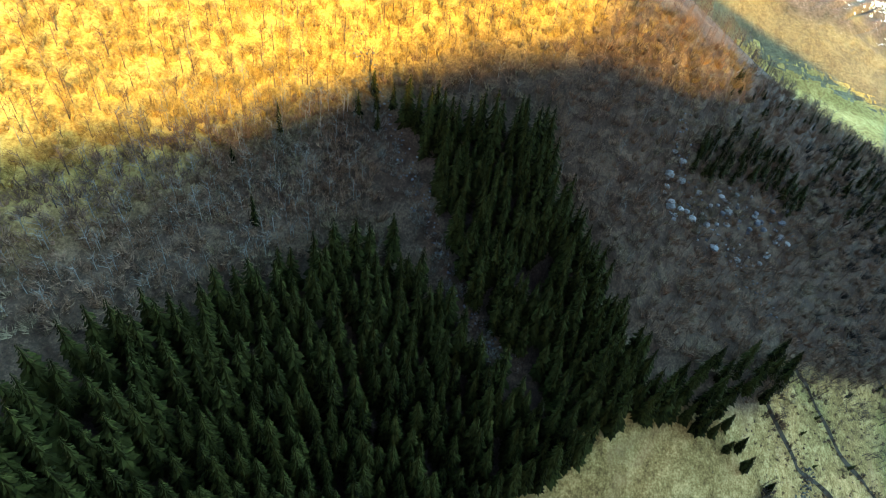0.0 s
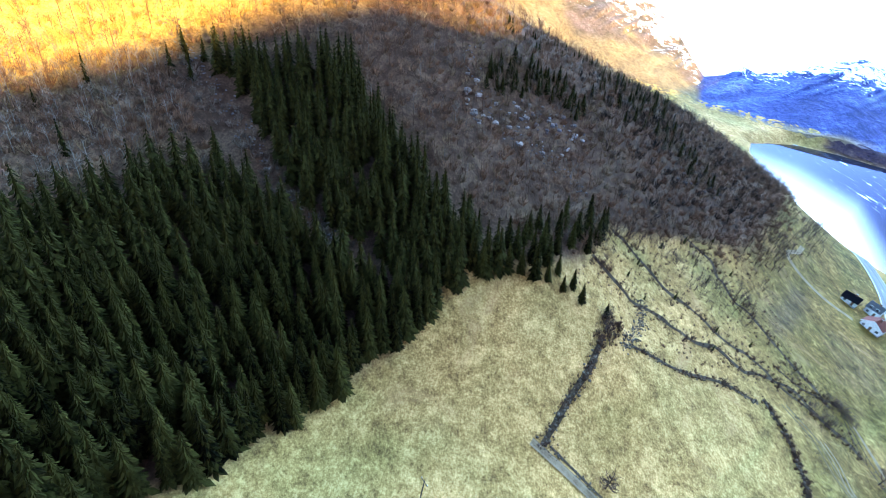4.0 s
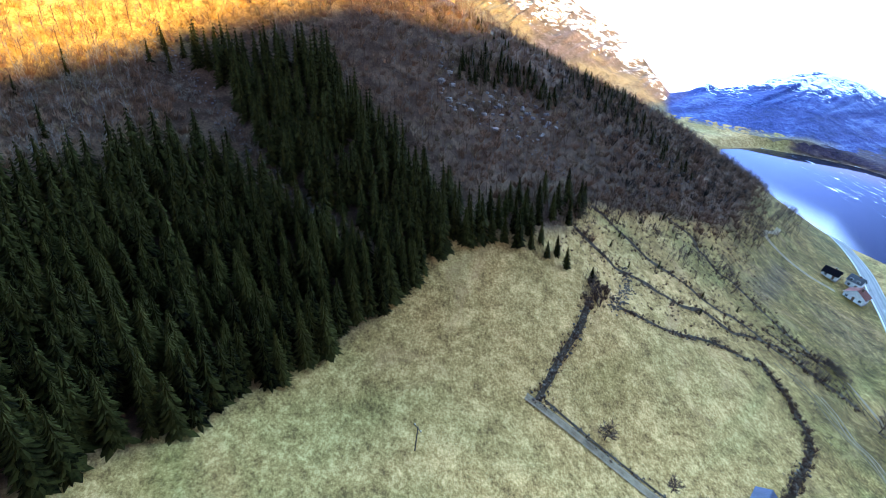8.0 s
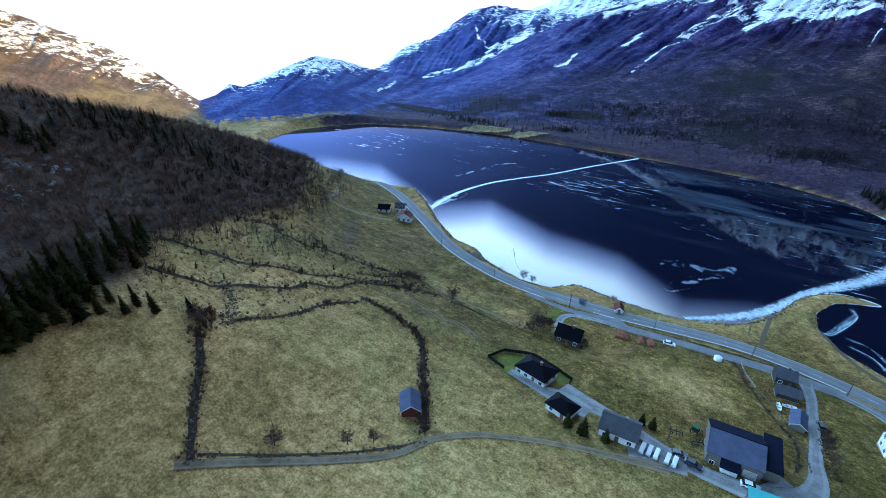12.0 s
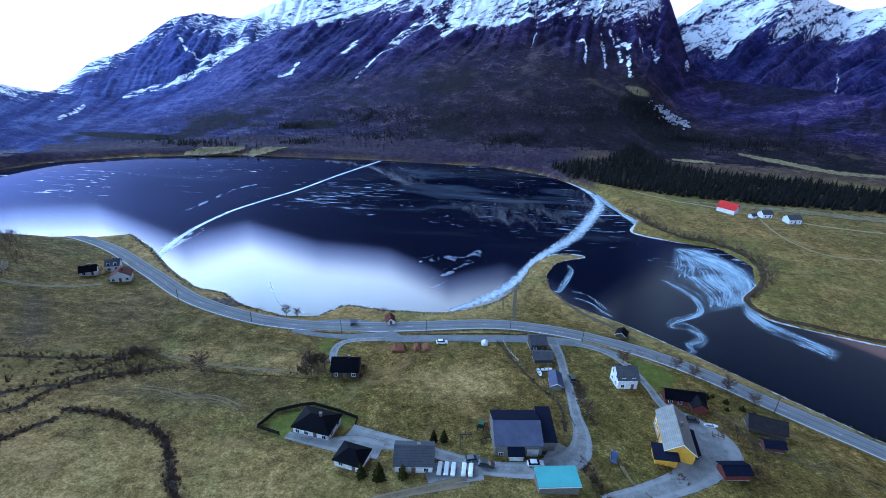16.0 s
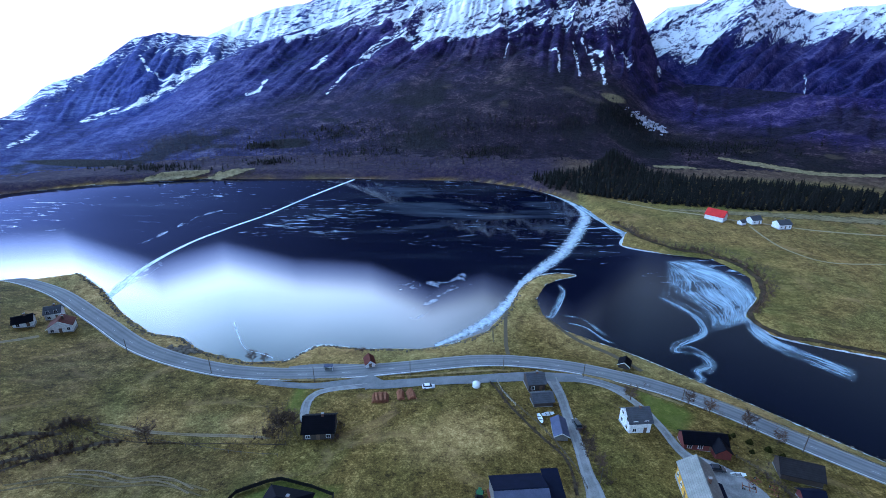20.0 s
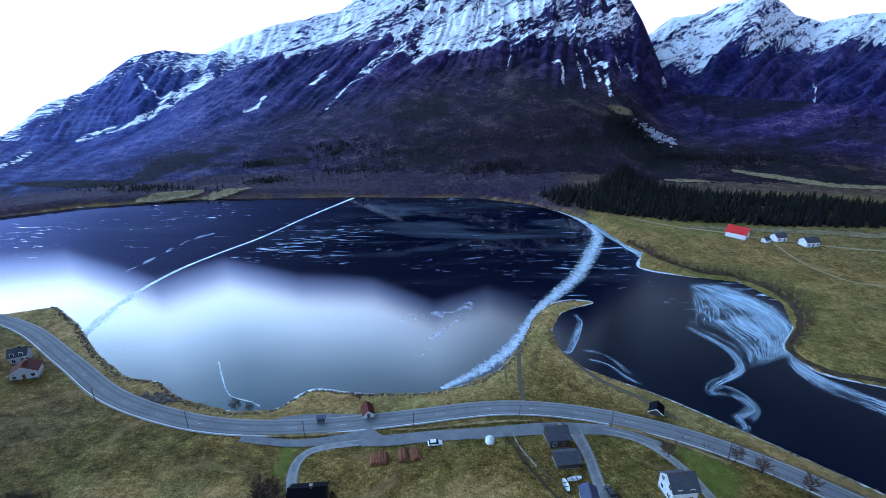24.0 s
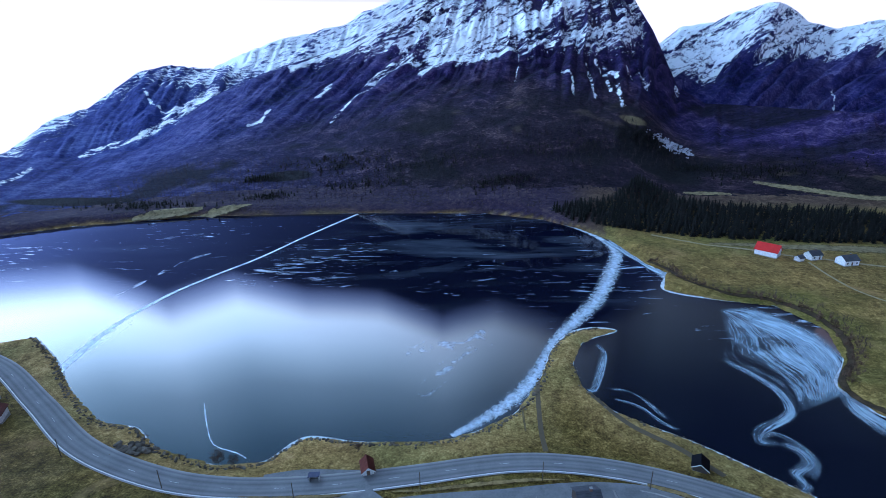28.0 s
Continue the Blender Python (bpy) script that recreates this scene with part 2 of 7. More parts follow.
def ground_material():
    """Winter meadow, wood floor and rock, by the land cover kept on the mesh."""
    m, nt, bsdf = nodes_of("winter_land")
    pos = place_of(nt)
    big, mid, fine = noise_node(nt, 0.02, 4, 0.6, pos), noise_node(nt, 0.13, 6, 0.7, pos, 0.8), noise_node(nt, 1.6, 5, 0.8, pos)
    tuft = noise_node(nt, 0.45, 6, 0.75, pos)
    f = calc(nt, "ADD", calc(nt, "MULTIPLY", mid, 0.26), calc(nt, "ADD", calc(nt, "MULTIPLY", tuft, 0.32), calc(nt, "MULTIPLY", fine, 0.42)))
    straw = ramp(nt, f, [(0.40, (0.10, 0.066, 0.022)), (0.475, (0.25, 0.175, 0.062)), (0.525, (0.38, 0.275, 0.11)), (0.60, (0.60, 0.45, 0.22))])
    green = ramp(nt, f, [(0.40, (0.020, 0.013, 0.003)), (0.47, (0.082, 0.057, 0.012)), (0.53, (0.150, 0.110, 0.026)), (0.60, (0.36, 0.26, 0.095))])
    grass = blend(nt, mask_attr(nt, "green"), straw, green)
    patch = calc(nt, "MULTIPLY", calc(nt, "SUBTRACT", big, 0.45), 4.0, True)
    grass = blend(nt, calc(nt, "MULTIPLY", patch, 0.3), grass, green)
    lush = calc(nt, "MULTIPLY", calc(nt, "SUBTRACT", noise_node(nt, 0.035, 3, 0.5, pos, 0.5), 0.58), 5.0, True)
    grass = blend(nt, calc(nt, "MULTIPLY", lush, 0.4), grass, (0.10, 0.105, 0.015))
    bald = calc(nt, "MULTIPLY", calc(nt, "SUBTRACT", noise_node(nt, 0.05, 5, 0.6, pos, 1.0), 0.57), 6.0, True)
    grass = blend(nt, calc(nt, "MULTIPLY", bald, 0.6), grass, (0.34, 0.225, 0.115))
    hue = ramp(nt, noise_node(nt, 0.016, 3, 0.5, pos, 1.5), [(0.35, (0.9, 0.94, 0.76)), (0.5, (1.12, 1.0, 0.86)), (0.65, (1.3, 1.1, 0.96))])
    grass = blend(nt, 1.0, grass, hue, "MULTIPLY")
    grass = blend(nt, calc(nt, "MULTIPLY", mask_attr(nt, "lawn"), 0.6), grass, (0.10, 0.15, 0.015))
    # gold of sunlight put into the ground colour
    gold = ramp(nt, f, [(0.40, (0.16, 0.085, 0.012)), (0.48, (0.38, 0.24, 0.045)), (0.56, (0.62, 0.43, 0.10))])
    grass = blend(nt, mask_attr(nt, "sunlit_gold"), grass, gold)
    wood = ramp(nt, calc(nt, "ADD", calc(nt, "MULTIPLY", fine, 0.5), calc(nt, "MULTIPLY", mid, 0.5)),
                [(0.38, (0.014, 0.008, 0.006)), (0.5, (0.065, 0.037, 0.022)), (0.62, (0.20, 0.125, 0.075))])
    tint = ramp(nt, mid, [(0.35, (0.09, 0.045, 0.03)), (0.65, (0.10, 0.09, 0.085))])
    wood = blend(nt, 0.2, wood, tint)
    # violet-blue of distance is put into this rock colour
    rock = ramp(nt, calc(nt, "ADD", calc(nt, "MULTIPLY", noise_node(nt, 0.03, 6, 0.72, pos, 0.8), 0.45), calc(nt, "MULTIPLY", noise_node(nt, 0.28, 5, 0.8, pos), 0.55)),
                [(0.41, (0.003, 0.002, 0.015)), (0.48, (0.012, 0.008, 0.045)), (0.535, (0.026, 0.017, 0.045)), (0.61, (0.09, 0.062, 0.075))])
    col = blend(nt, mask_attr(nt, "wood"), grass, wood)
    col = blend(nt, mask_attr(nt, "rock"), col, rock)
    lean = nt.nodes.new("ShaderNodeMapping")
    lean.vector_type = "TEXTURE"
    lean.inputs["Rotation"].default_value[1], lean.inputs["Scale"].default_value = radians(-33), (3.0, 1.8, 0.75)
    nt.links.new(pos, lean.inputs[0])
    nt.links.new(col, bsdf.inputs["Base Color"])
    bsdf.inputs["Roughness"].default_value = 0.95
    bsdf.inputs["Specular IOR Level"].default_value = 0.15
    crag = calc(nt, "MULTIPLY", mask_attr(nt, "rock"), calc(nt, "ADD", calc(nt, "MULTIPLY", noise_node(nt, 0.04, 7, 0.68, lean.outputs[0], 0.8), 20.0), calc(nt, "MULTIPLY", noise_node(nt, 0.12, 6, 0.7, pos), 6.0)))
    bump(nt, bsdf, calc(nt, "ADD", crag, calc(nt, "ADD", tuft, calc(nt, "MULTIPLY", fine, 0.4))), 0.35, 0.6)
    return m


def ice_material():
    """Dark clear lake ice, like a mirror cut back by a mask, with drifts and swirls of frost."""
    m, nt, bsdf = nodes_of("lake_ice")
    pos = place_of(nt)
    mp = nt.nodes.new("ShaderNodeMapping")
    mp.inputs["Rotation"].default_value[2], mp.inputs["Scale"].default_value = radians(14), (0.30, 1.5, 1)
    nt.links.new(pos, mp.inputs[0])
    flake = noise_node(nt, 0.17, 8, 0.66, mp.outputs[0], 1.1)
    f = calc(nt, "ADD", calc(nt, "SUBTRACT", flake, 0.915), calc(nt, "MULTIPLY", mask_attr(nt, "frost"), 0.41))
    frost = calc(nt, "MULTIPLY", calc(nt, "MULTIPLY", f, 9.0, True), 0.75)
    warp = noise_node(nt, 0.035, 3, 0.5, pos)
    sep = nt.nodes.new("ShaderNodeSeparateXYZ")
    nt.links.new(pos, sep.inputs[0])
    phase = calc(nt, "ADD", calc(nt, "MULTIPLY", mask_attr(nt, "swirl"), 15.0), calc(nt, "MULTIPLY", warp, 30.0))
    wave = calc(nt, "ADD", calc(nt, "MULTIPLY", calc(nt, "SINE", phase), 0.16), calc(nt, "MULTIPLY", noise_node(nt, 0.22, 8, 0.75, pos, 2.0), 0.9))
    sw = calc(nt, "SUBTRACT", calc(nt, "ADD", mask_attr(nt, "swirl"), wave), 0.93)
    swirl = calc(nt, "MULTIPLY", calc(nt, "MULTIPLY", sw, 1.9, True), calc(nt, "GREATER_THAN", mask_attr(nt, "swirl"), 0.03))
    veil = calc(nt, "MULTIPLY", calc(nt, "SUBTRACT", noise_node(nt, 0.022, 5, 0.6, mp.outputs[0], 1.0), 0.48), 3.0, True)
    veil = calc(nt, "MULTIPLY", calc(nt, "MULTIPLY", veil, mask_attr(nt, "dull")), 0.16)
    white = calc(nt, "MAXIMUM", calc(nt, "MAXIMUM", frost, swirl), veil)
    col = blend(nt, white, (0.003, 0.004, 0.013), (0.50, 0.62, 0.80))
    nt.links.new(col, bsdf.inputs["Base Color"])
    nt.links.new(calc(nt, "ADD", 0.035, calc(nt, "MULTIPLY", white, 0.45)), bsdf.inputs["Roughness"])
    bsdf.inputs["IOR"].default_value = 1.34
    # less specular where dark slopes would be mirrored, besides patchy uneven gloss
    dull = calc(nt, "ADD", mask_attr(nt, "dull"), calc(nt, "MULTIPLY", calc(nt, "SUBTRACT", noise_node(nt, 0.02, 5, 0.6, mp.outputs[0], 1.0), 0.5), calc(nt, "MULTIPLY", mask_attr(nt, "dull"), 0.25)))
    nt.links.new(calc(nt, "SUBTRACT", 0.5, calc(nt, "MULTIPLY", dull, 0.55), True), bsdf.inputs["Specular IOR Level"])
    return m


def frost_material(name, color, rough=0.55, cover=0.5):
    """White ice with holes through which the dark ice shows."""
    m, nt, bsdf = nodes_of(name)
    pos = place_of(nt)
    n = noise_node(nt, 0.45, 7, 0.72, pos, 0.8)
    col = ramp(nt, n, [(0.30, tuple(v * 0.35 for v in color)), (0.55, color), (0.75, (0.85, 0.9, 0.95))])
    nt.links.new(col, bsdf.inputs["Base Color"])
    bsdf.inputs["Roughness"].default_value = rough
    edge = mask_attr(nt, "edge")
    a = calc(nt, "MULTIPLY", calc(nt, "ADD", calc(nt, "SUBTRACT", noise_node(nt, 0.4, 7, 0.74, pos, 0.6), 1.05 - cover), calc(nt, "SUBTRACT", calc(nt, "POWER", edge, 0.6), 0.5)), 2.6, True)
    nt.links.new(a, bsdf.inputs["Alpha"])
    return m


def streak_material(name, color):
    """Thin flowing lines of frost along a band, with dark ice between them."""
    m, nt, bsdf = nodes_of(name)
    pos = place_of(nt)
    vec = nt.nodes.new("ShaderNodeCombineXYZ")
    warp = calc(nt, "MULTIPLY", noise_node(nt, 0.09, 4, 0.6, pos), 2.4)
    nt.links.new(calc(nt, "ADD", calc(nt, "MULTIPLY", mask_attr(nt, "across"), 6.5), warp), vec.inputs[0])
    nt.links.new(calc(nt, "MULTIPLY", mask_attr(nt, "along"), 0.028), vec.inputs[1])
    line = noise_node(nt, 1.0, 6, 0.68, vec.outputs[0], 0.25)
    edge = calc(nt, "MULTIPLY", mask_attr(nt, "edge"), 3.0, True)
    veil = noise_node(nt, 0.05, 4, 0.6, pos)
    threads = noise_node(nt, 3.2, 5, 0.7, vec.outputs[0], 0.2)
    shoreward = calc(nt, "SUBTRACT", 0.80, mask_attr(nt, "side"))
    a = calc(nt, "ADD", calc(nt, "MULTIPLY", calc(nt, "SUBTRACT", line, 0.49), 1.9), calc(nt, "MULTIPLY", calc(nt, "SUBTRACT", veil, 0.40), 1.6))
    a = calc(nt, "ADD", calc(nt, "ADD", a, calc(nt, "MULTIPLY", calc(nt, "SUBTRACT", threads, 0.5), 1.6)), calc(nt, "MULTIPLY", shoreward, 0.9))
    a = calc(nt, "MULTIPLY", calc(nt, "MAXIMUM", calc(nt, "MINIMUM", a, 0.95), 0.0), edge)
    nt.links.new(calc(nt, "MULTIPLY", a, mask_attr(nt, "cover")), bsdf.inputs["Alpha"])
    nt.links.new(ramp(nt, line, [(0.4, tuple(v * 0.6 for v in color)), (0.7, color)]), bsdf.inputs["Base Color"])
    bsdf.inputs["Roughness"].default_value = 0.5
    return m


def ragged(name, color, color2):
    """Grass with a torn edge, fading into what lies round it."""
    m, nt, bsdf = nodes_of(name)
    pos = place_of(nt)
    a = calc(nt, "ADD", calc(nt, "MULTIPLY", calc(nt, "SUBTRACT", noise_node(nt, 0.12, 7, 0.72, pos, 1.0), 0.5), 2.2), calc(nt, "SUBTRACT", mask_attr(nt, "edge"), 0.05))
    nt.links.new(calc(nt, "MULTIPLY", a, 3.0, True), bsdf.inputs["Alpha"])
    nt.links.new(ramp(nt, noise_node(nt, 0.25, 6, 0.75, pos), [(0.36, color2), (0.62, color)]), bsdf.inputs["Base Color"])
    bsdf.inputs["Roughness"].default_value, bsdf.inputs["Specular IOR Level"].default_value = 0.95, 0.15
    return m


def mountain_material():
    """Dark rock, haze-blue far off, over bare brown woods, dry fields, conifers and snow, by the cover kept on the
    mesh.
    """
    m, nt, bsdf = nodes_of("mountain_rock")
    pos = place_of(nt)
    big, mid, fine = noise_node(nt, 0.012, 5, 0.65, pos, 0.6), noise_node(nt, 0.06, 6, 0.7, pos, 0.5), noise_node(nt, 0.35, 5, 0.8, pos)
    f = calc(nt, "ADD", calc(nt, "MULTIPLY", big, 0.25), calc(nt, "ADD", calc(nt, "MULTIPLY", mid, 0.35), calc(nt, "MULTIPLY", fine, 0.4)))
    grit = calc(nt, "ADD", f, calc(nt, "MULTIPLY", calc(nt, "SUBTRACT", mask_attr(nt, "strata"), 0.5), 0.16))
    # the rock's violet carries some of the distant haze
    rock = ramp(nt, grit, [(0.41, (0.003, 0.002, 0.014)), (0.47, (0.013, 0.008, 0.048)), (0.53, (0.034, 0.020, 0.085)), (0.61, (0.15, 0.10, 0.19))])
    # bluer tone that stands in for haze on the far ridges
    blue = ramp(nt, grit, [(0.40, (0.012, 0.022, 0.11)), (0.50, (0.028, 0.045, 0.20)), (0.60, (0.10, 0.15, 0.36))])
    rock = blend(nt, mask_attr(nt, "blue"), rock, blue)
    wood = ramp(nt, f, [(0.42, (0.0025, 0.0015, 0.006)), (0.48, (0.009, 0.005, 0.015)), (0.54, (0.026, 0.015, 0.028)), (0.61, (0.13, 0.085, 0.09))])
    col = blend(nt, mask_attr(nt, "wood"), rock, wood)
    col = blend(nt, mask_attr(nt, "conifer"), col, ramp(nt, fine, [(0.4, (0.002, 0.002, 0.004)), (0.65, (0.010, 0.010, 0.014))]))
    dry = ramp(nt, f, [(0.40, (0.10, 0.075, 0.04)), (0.55, (0.22, 0.17, 0.085)), (0.66, (0.34, 0.28, 0.17))])
    col = blend(nt, mask_attr(nt, "dry"), col, dry)
    lean = nt.nodes.new("ShaderNodeMapping")
    lean.vector_type = "TEXTURE"
    lean.inputs["Rotation"].default_value[1], lean.inputs["Scale"].default_value = radians(-28), (3.6, 1.8, 0.8)
    nt.links.new(pos, lean.inputs[0])
    ledge = noise_node(nt, 0.11, 6, 0.72, lean.outputs[0], 0.6)
    ragged_edge = calc(nt, "ADD", calc(nt, "MULTIPLY", calc(nt, "SUBTRACT", ledge, 0.5), 3.3), calc(nt, "MULTIPLY", calc(nt, "SUBTRACT", fine, 0.5), 1.5))
    snow = calc(nt, "MULTIPLY", calc(nt, "SUBTRACT", calc(nt, "ADD", mask_attr(nt, "snow"), ragged_edge), 0.5), 5.0, True)
    snow = calc(nt, "MULTIPLY", snow, calc(nt, "GREATER_THAN", mask_attr(nt, "snow"), 0.05))
    col = blend(nt, snow, col, (0.90, 0.94, 0.98))
    nt.links.new(col, bsdf.inputs["Base Color"])
    bsdf.inputs["Roughness"].default_value, bsdf.inputs["Specular IOR Level"].default_value = 0.95, 0.12
    bump(nt, bsdf, calc(nt, "ADD", calc(nt, "MULTIPLY", mid, 9.0), calc(nt, "MULTIPLY", fine, 2.0)), 0.8, 0.7)
    return m


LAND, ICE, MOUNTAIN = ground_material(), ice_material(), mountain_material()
WHITE_ICE = frost_material("white_ice", (0.52, 0.62, 0.72))


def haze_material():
    """Hazy sky: white low down, clear above, then a bright deck, higher towards the north, added for the lake's
    reflection.
    """
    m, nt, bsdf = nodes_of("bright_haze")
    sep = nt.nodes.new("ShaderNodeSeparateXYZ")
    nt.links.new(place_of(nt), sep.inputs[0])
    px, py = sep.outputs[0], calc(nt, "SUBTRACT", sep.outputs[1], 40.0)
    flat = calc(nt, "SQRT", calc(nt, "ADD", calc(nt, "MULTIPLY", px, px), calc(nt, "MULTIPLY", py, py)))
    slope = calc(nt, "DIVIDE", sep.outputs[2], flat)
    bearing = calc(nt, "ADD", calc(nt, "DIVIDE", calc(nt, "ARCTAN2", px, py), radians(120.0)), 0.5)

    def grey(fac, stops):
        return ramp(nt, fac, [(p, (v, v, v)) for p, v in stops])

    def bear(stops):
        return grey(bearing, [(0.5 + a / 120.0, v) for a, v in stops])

    # slope where the added deck begins, by bearing, as the mirrored ridge would
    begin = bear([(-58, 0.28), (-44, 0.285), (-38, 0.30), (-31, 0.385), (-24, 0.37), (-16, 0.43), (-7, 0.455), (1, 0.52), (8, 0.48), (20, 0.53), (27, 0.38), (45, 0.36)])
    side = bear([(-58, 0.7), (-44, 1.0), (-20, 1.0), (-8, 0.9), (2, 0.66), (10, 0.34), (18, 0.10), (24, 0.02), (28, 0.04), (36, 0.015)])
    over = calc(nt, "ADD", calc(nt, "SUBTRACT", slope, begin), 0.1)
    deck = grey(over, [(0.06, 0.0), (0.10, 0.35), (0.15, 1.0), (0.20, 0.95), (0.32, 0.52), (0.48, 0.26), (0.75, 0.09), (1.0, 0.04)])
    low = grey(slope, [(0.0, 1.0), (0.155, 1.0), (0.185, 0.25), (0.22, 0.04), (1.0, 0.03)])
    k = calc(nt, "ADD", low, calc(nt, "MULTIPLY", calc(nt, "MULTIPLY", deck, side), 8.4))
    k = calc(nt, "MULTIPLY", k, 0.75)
    # blue glow added low in the sky for the ice to mirror
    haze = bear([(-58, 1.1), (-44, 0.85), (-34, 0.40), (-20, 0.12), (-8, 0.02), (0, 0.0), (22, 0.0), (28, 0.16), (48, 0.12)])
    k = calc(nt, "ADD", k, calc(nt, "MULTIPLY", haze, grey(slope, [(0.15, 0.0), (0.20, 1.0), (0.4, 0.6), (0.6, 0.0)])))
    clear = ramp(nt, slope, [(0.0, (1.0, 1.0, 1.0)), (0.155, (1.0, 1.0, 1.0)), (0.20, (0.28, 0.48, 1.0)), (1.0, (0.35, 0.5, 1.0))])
    deck_tint = ramp(nt, over, [(0.0, (0.54, 0.92, 1.0)), (0.12, (0.72, 0.99, 0.99)), (0.27, (0.60, 0.97, 0.99)), (0.5, (0.38, 0.86, 0.98)), (1.0, (0.55, 0.75, 1.0))])
    nt.links.new(blend(nt, grey(over, [(0.05, 0.0), (0.13, 1.0)]), clear, deck_tint), e_in(nt, k))
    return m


def e_in(nt, strength):
    """A glowing surface of the given strength; its colour socket."""
    e = nt.nodes.new("ShaderNodeEmission")
    nt.links.new(strength, e.inputs[1])
    nt.links.new(e.outputs[0], nt.nodes["Material Output"].inputs[0])
    return e.inputs[0]


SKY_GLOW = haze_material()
ASPHALT = surface("asphalt", (0.205, 0.208, 0.212), (0.125, 0.128, 0.132), 0.22, 0.85, relief_m=0.01)


def road_material():
    """Worn asphalt: darker where the wheels run, paler between them and on the shoulders."""
    m, nt, bsdf = nodes_of("road_asphalt")
    pos = place_of(nt)
    f = calc(nt, "ADD", calc(nt, "MULTIPLY", noise_node(nt, 0.12, 5, 0.7, pos), 0.6), calc(nt, "MULTIPLY", noise_node(nt, 3.0, 4, 0.75, pos), 0.4))
    lanes = ramp(nt, mask_attr(nt, "edge"), [(0.0, (0.34, 0.33, 0.31)), (0.13, (0.26, 0.26, 0.26)), (0.24, (0.15, 0.153, 0.158)), (0.38, (0.235, 0.238, 0.242)), (0.62, (0.15, 0.153, 0.158)), (0.85, (0.225, 0.228, 0.232)), (1.0, (0.19, 0.193, 0.198))])
    col = blend(nt, 1.0, lanes, ramp(nt, f, [(0.38, (0.72, 0.72, 0.74)), (0.62, (1.0, 1.0, 1.0))]), "MULTIPLY")
    nt.links.new(col, bsdf.inputs["Base Color"])
    bsdf.inputs["Roughness"].default_value, bsdf.inputs["Specular IOR Level"].default_value = 0.85, 0.2
    return m


ROAD_TOP = road_material()


def gravel_lane(name, color, color2, torn=0.22):
    """Driven gravel: worn paler where the wheels run, torn into the grass at its edges."""
    m, nt, bsdf = nodes_of(name)
    pos = place_of(nt)
    edge = mask_attr(nt, "edge")
    f = calc(nt, "ADD", calc(nt, "MULTIPLY", noise_node(nt, 0.35, 5, 0.7, pos), 0.55), calc(nt, "MULTIPLY", noise_node(nt, 4.0, 4, 0.75, pos), 0.45))
    wheel_run = ramp(nt, edge, [(0.0, (0.0, 0.0, 0.0)), (0.42, (0.12, 0.12, 0.12)), (0.62, (0.0, 0.0, 0.0)), (1.0, (-0.04, -0.04, -0.04))])
    f = calc(nt, "ADD", f, wheel_run)
    nt.links.new(ramp(nt, f, [(0.38, color2), (0.62, color)]), bsdf.inputs["Base Color"])
    a = calc(nt, "ADD", calc(nt, "SUBTRACT", noise_node(nt, 0.5, 6, 0.7, pos), 0.62), calc(nt, "DIVIDE", edge, torn))
    nt.links.new(calc(nt, "MULTIPLY", a, 5.0, True), bsdf.inputs["Alpha"])
    bsdf.inputs["Roughness"].default_value, bsdf.inputs["Specular IOR Level"].default_value = 0.95, 0.15
    bump(nt, bsdf, f, 0.04)
    return m


LANE = gravel_lane("lane_gravel", (0.30, 0.295, 0.29), (0.15, 0.145, 0.14))
PAINT_LINE = surface("road_paint", (0.75, 0.75, 0.72), rough=0.7, spread=0.3)


# ---- building help ----
def mesh_object(name, verts, faces, material, smooth=False):
    me = bpy.data.meshes.new(name)
    me.from_pydata([tuple(v) for v in verts], [], faces)
    me.materials.append(material)
    if smooth:
        me.shade_smooth()
    me.update()
    return new(name, me)


def put_attr(me, name, values):
    a = me.attributes.new(name, "FLOAT", "POINT")
    a.data.foreach_set("value", np.asarray(values, np.float32))


def grid_mesh(name, xs, ys, zfun, material):
    gx, gy = np.meshgrid(xs, ys)
    z = zfun(gx, gy)
    nx, ny = len(xs), len(ys)
    co = np.stack([gx, gy, z], -1).reshape(-1, 3)
    i = np.arange(nx * ny).reshape(ny, nx)
    quads = np.stack([i[:-1, :-1], i[:-1, 1:], i[1:, 1:], i[1:, :-1]], -1).reshape(-1, 4)
    me = bpy.data.meshes.new(name)
    me.vertices.add(len(co))
    me.vertices.foreach_set("co", co.ravel())
    me.loops.add(quads.size)
    me.loops.foreach_set("vertex_index", quads.ravel())
    me.polygons.add(len(quads))
    me.polygons.foreach_set("loop_start", np.arange(0, quads.size, 4))
    me.polygons.foreach_set("loop_total", np.full(len(quads), 4))
    me.materials.append(material)
    me.update(calc_edges=True)
    me.shade_smooth()
    return new(name, me), co


def spaced(stops):
    """Grid lines from (from, to, step) runs."""
    out = []
    for a, b, s in stops:
        out.extend(np.arange(a, b, s))
    return np.array(out + [stops[-1][1]], float)


# ---- the land ----


def in_ring(x, y, ring, soft=0.0):
    d, inside = outline_distance(np.asarray(x, float), np.asarray(y, float), ring)
    return np.where(inside, d, -d)


# edge between the meadow and the woods of the hill, from the slope down to the lake
WOOD_EDGE = [(-10, -120), (-30, -92), (-52, -68), (-66, -48), (-82, -30), (-94, -16), (-108, -6), (-118, 6), (-124, 18), (-130, 40), (-148, 54), (-151, 68), (-159, 96), (-165, 128), (-184, 154), (-203, 176),
             (-232, 204), (-262, 238), (-330, 245), (-430, 200), (-700, 200), (-700, -700), (420, -700), (420, -260), (60, -160)]

XS = spaced([(-1500, -480, 12), (-480, -300, 5), (-300, 220, 2.5), (220, 420, 5), (420, 1500, 12)])
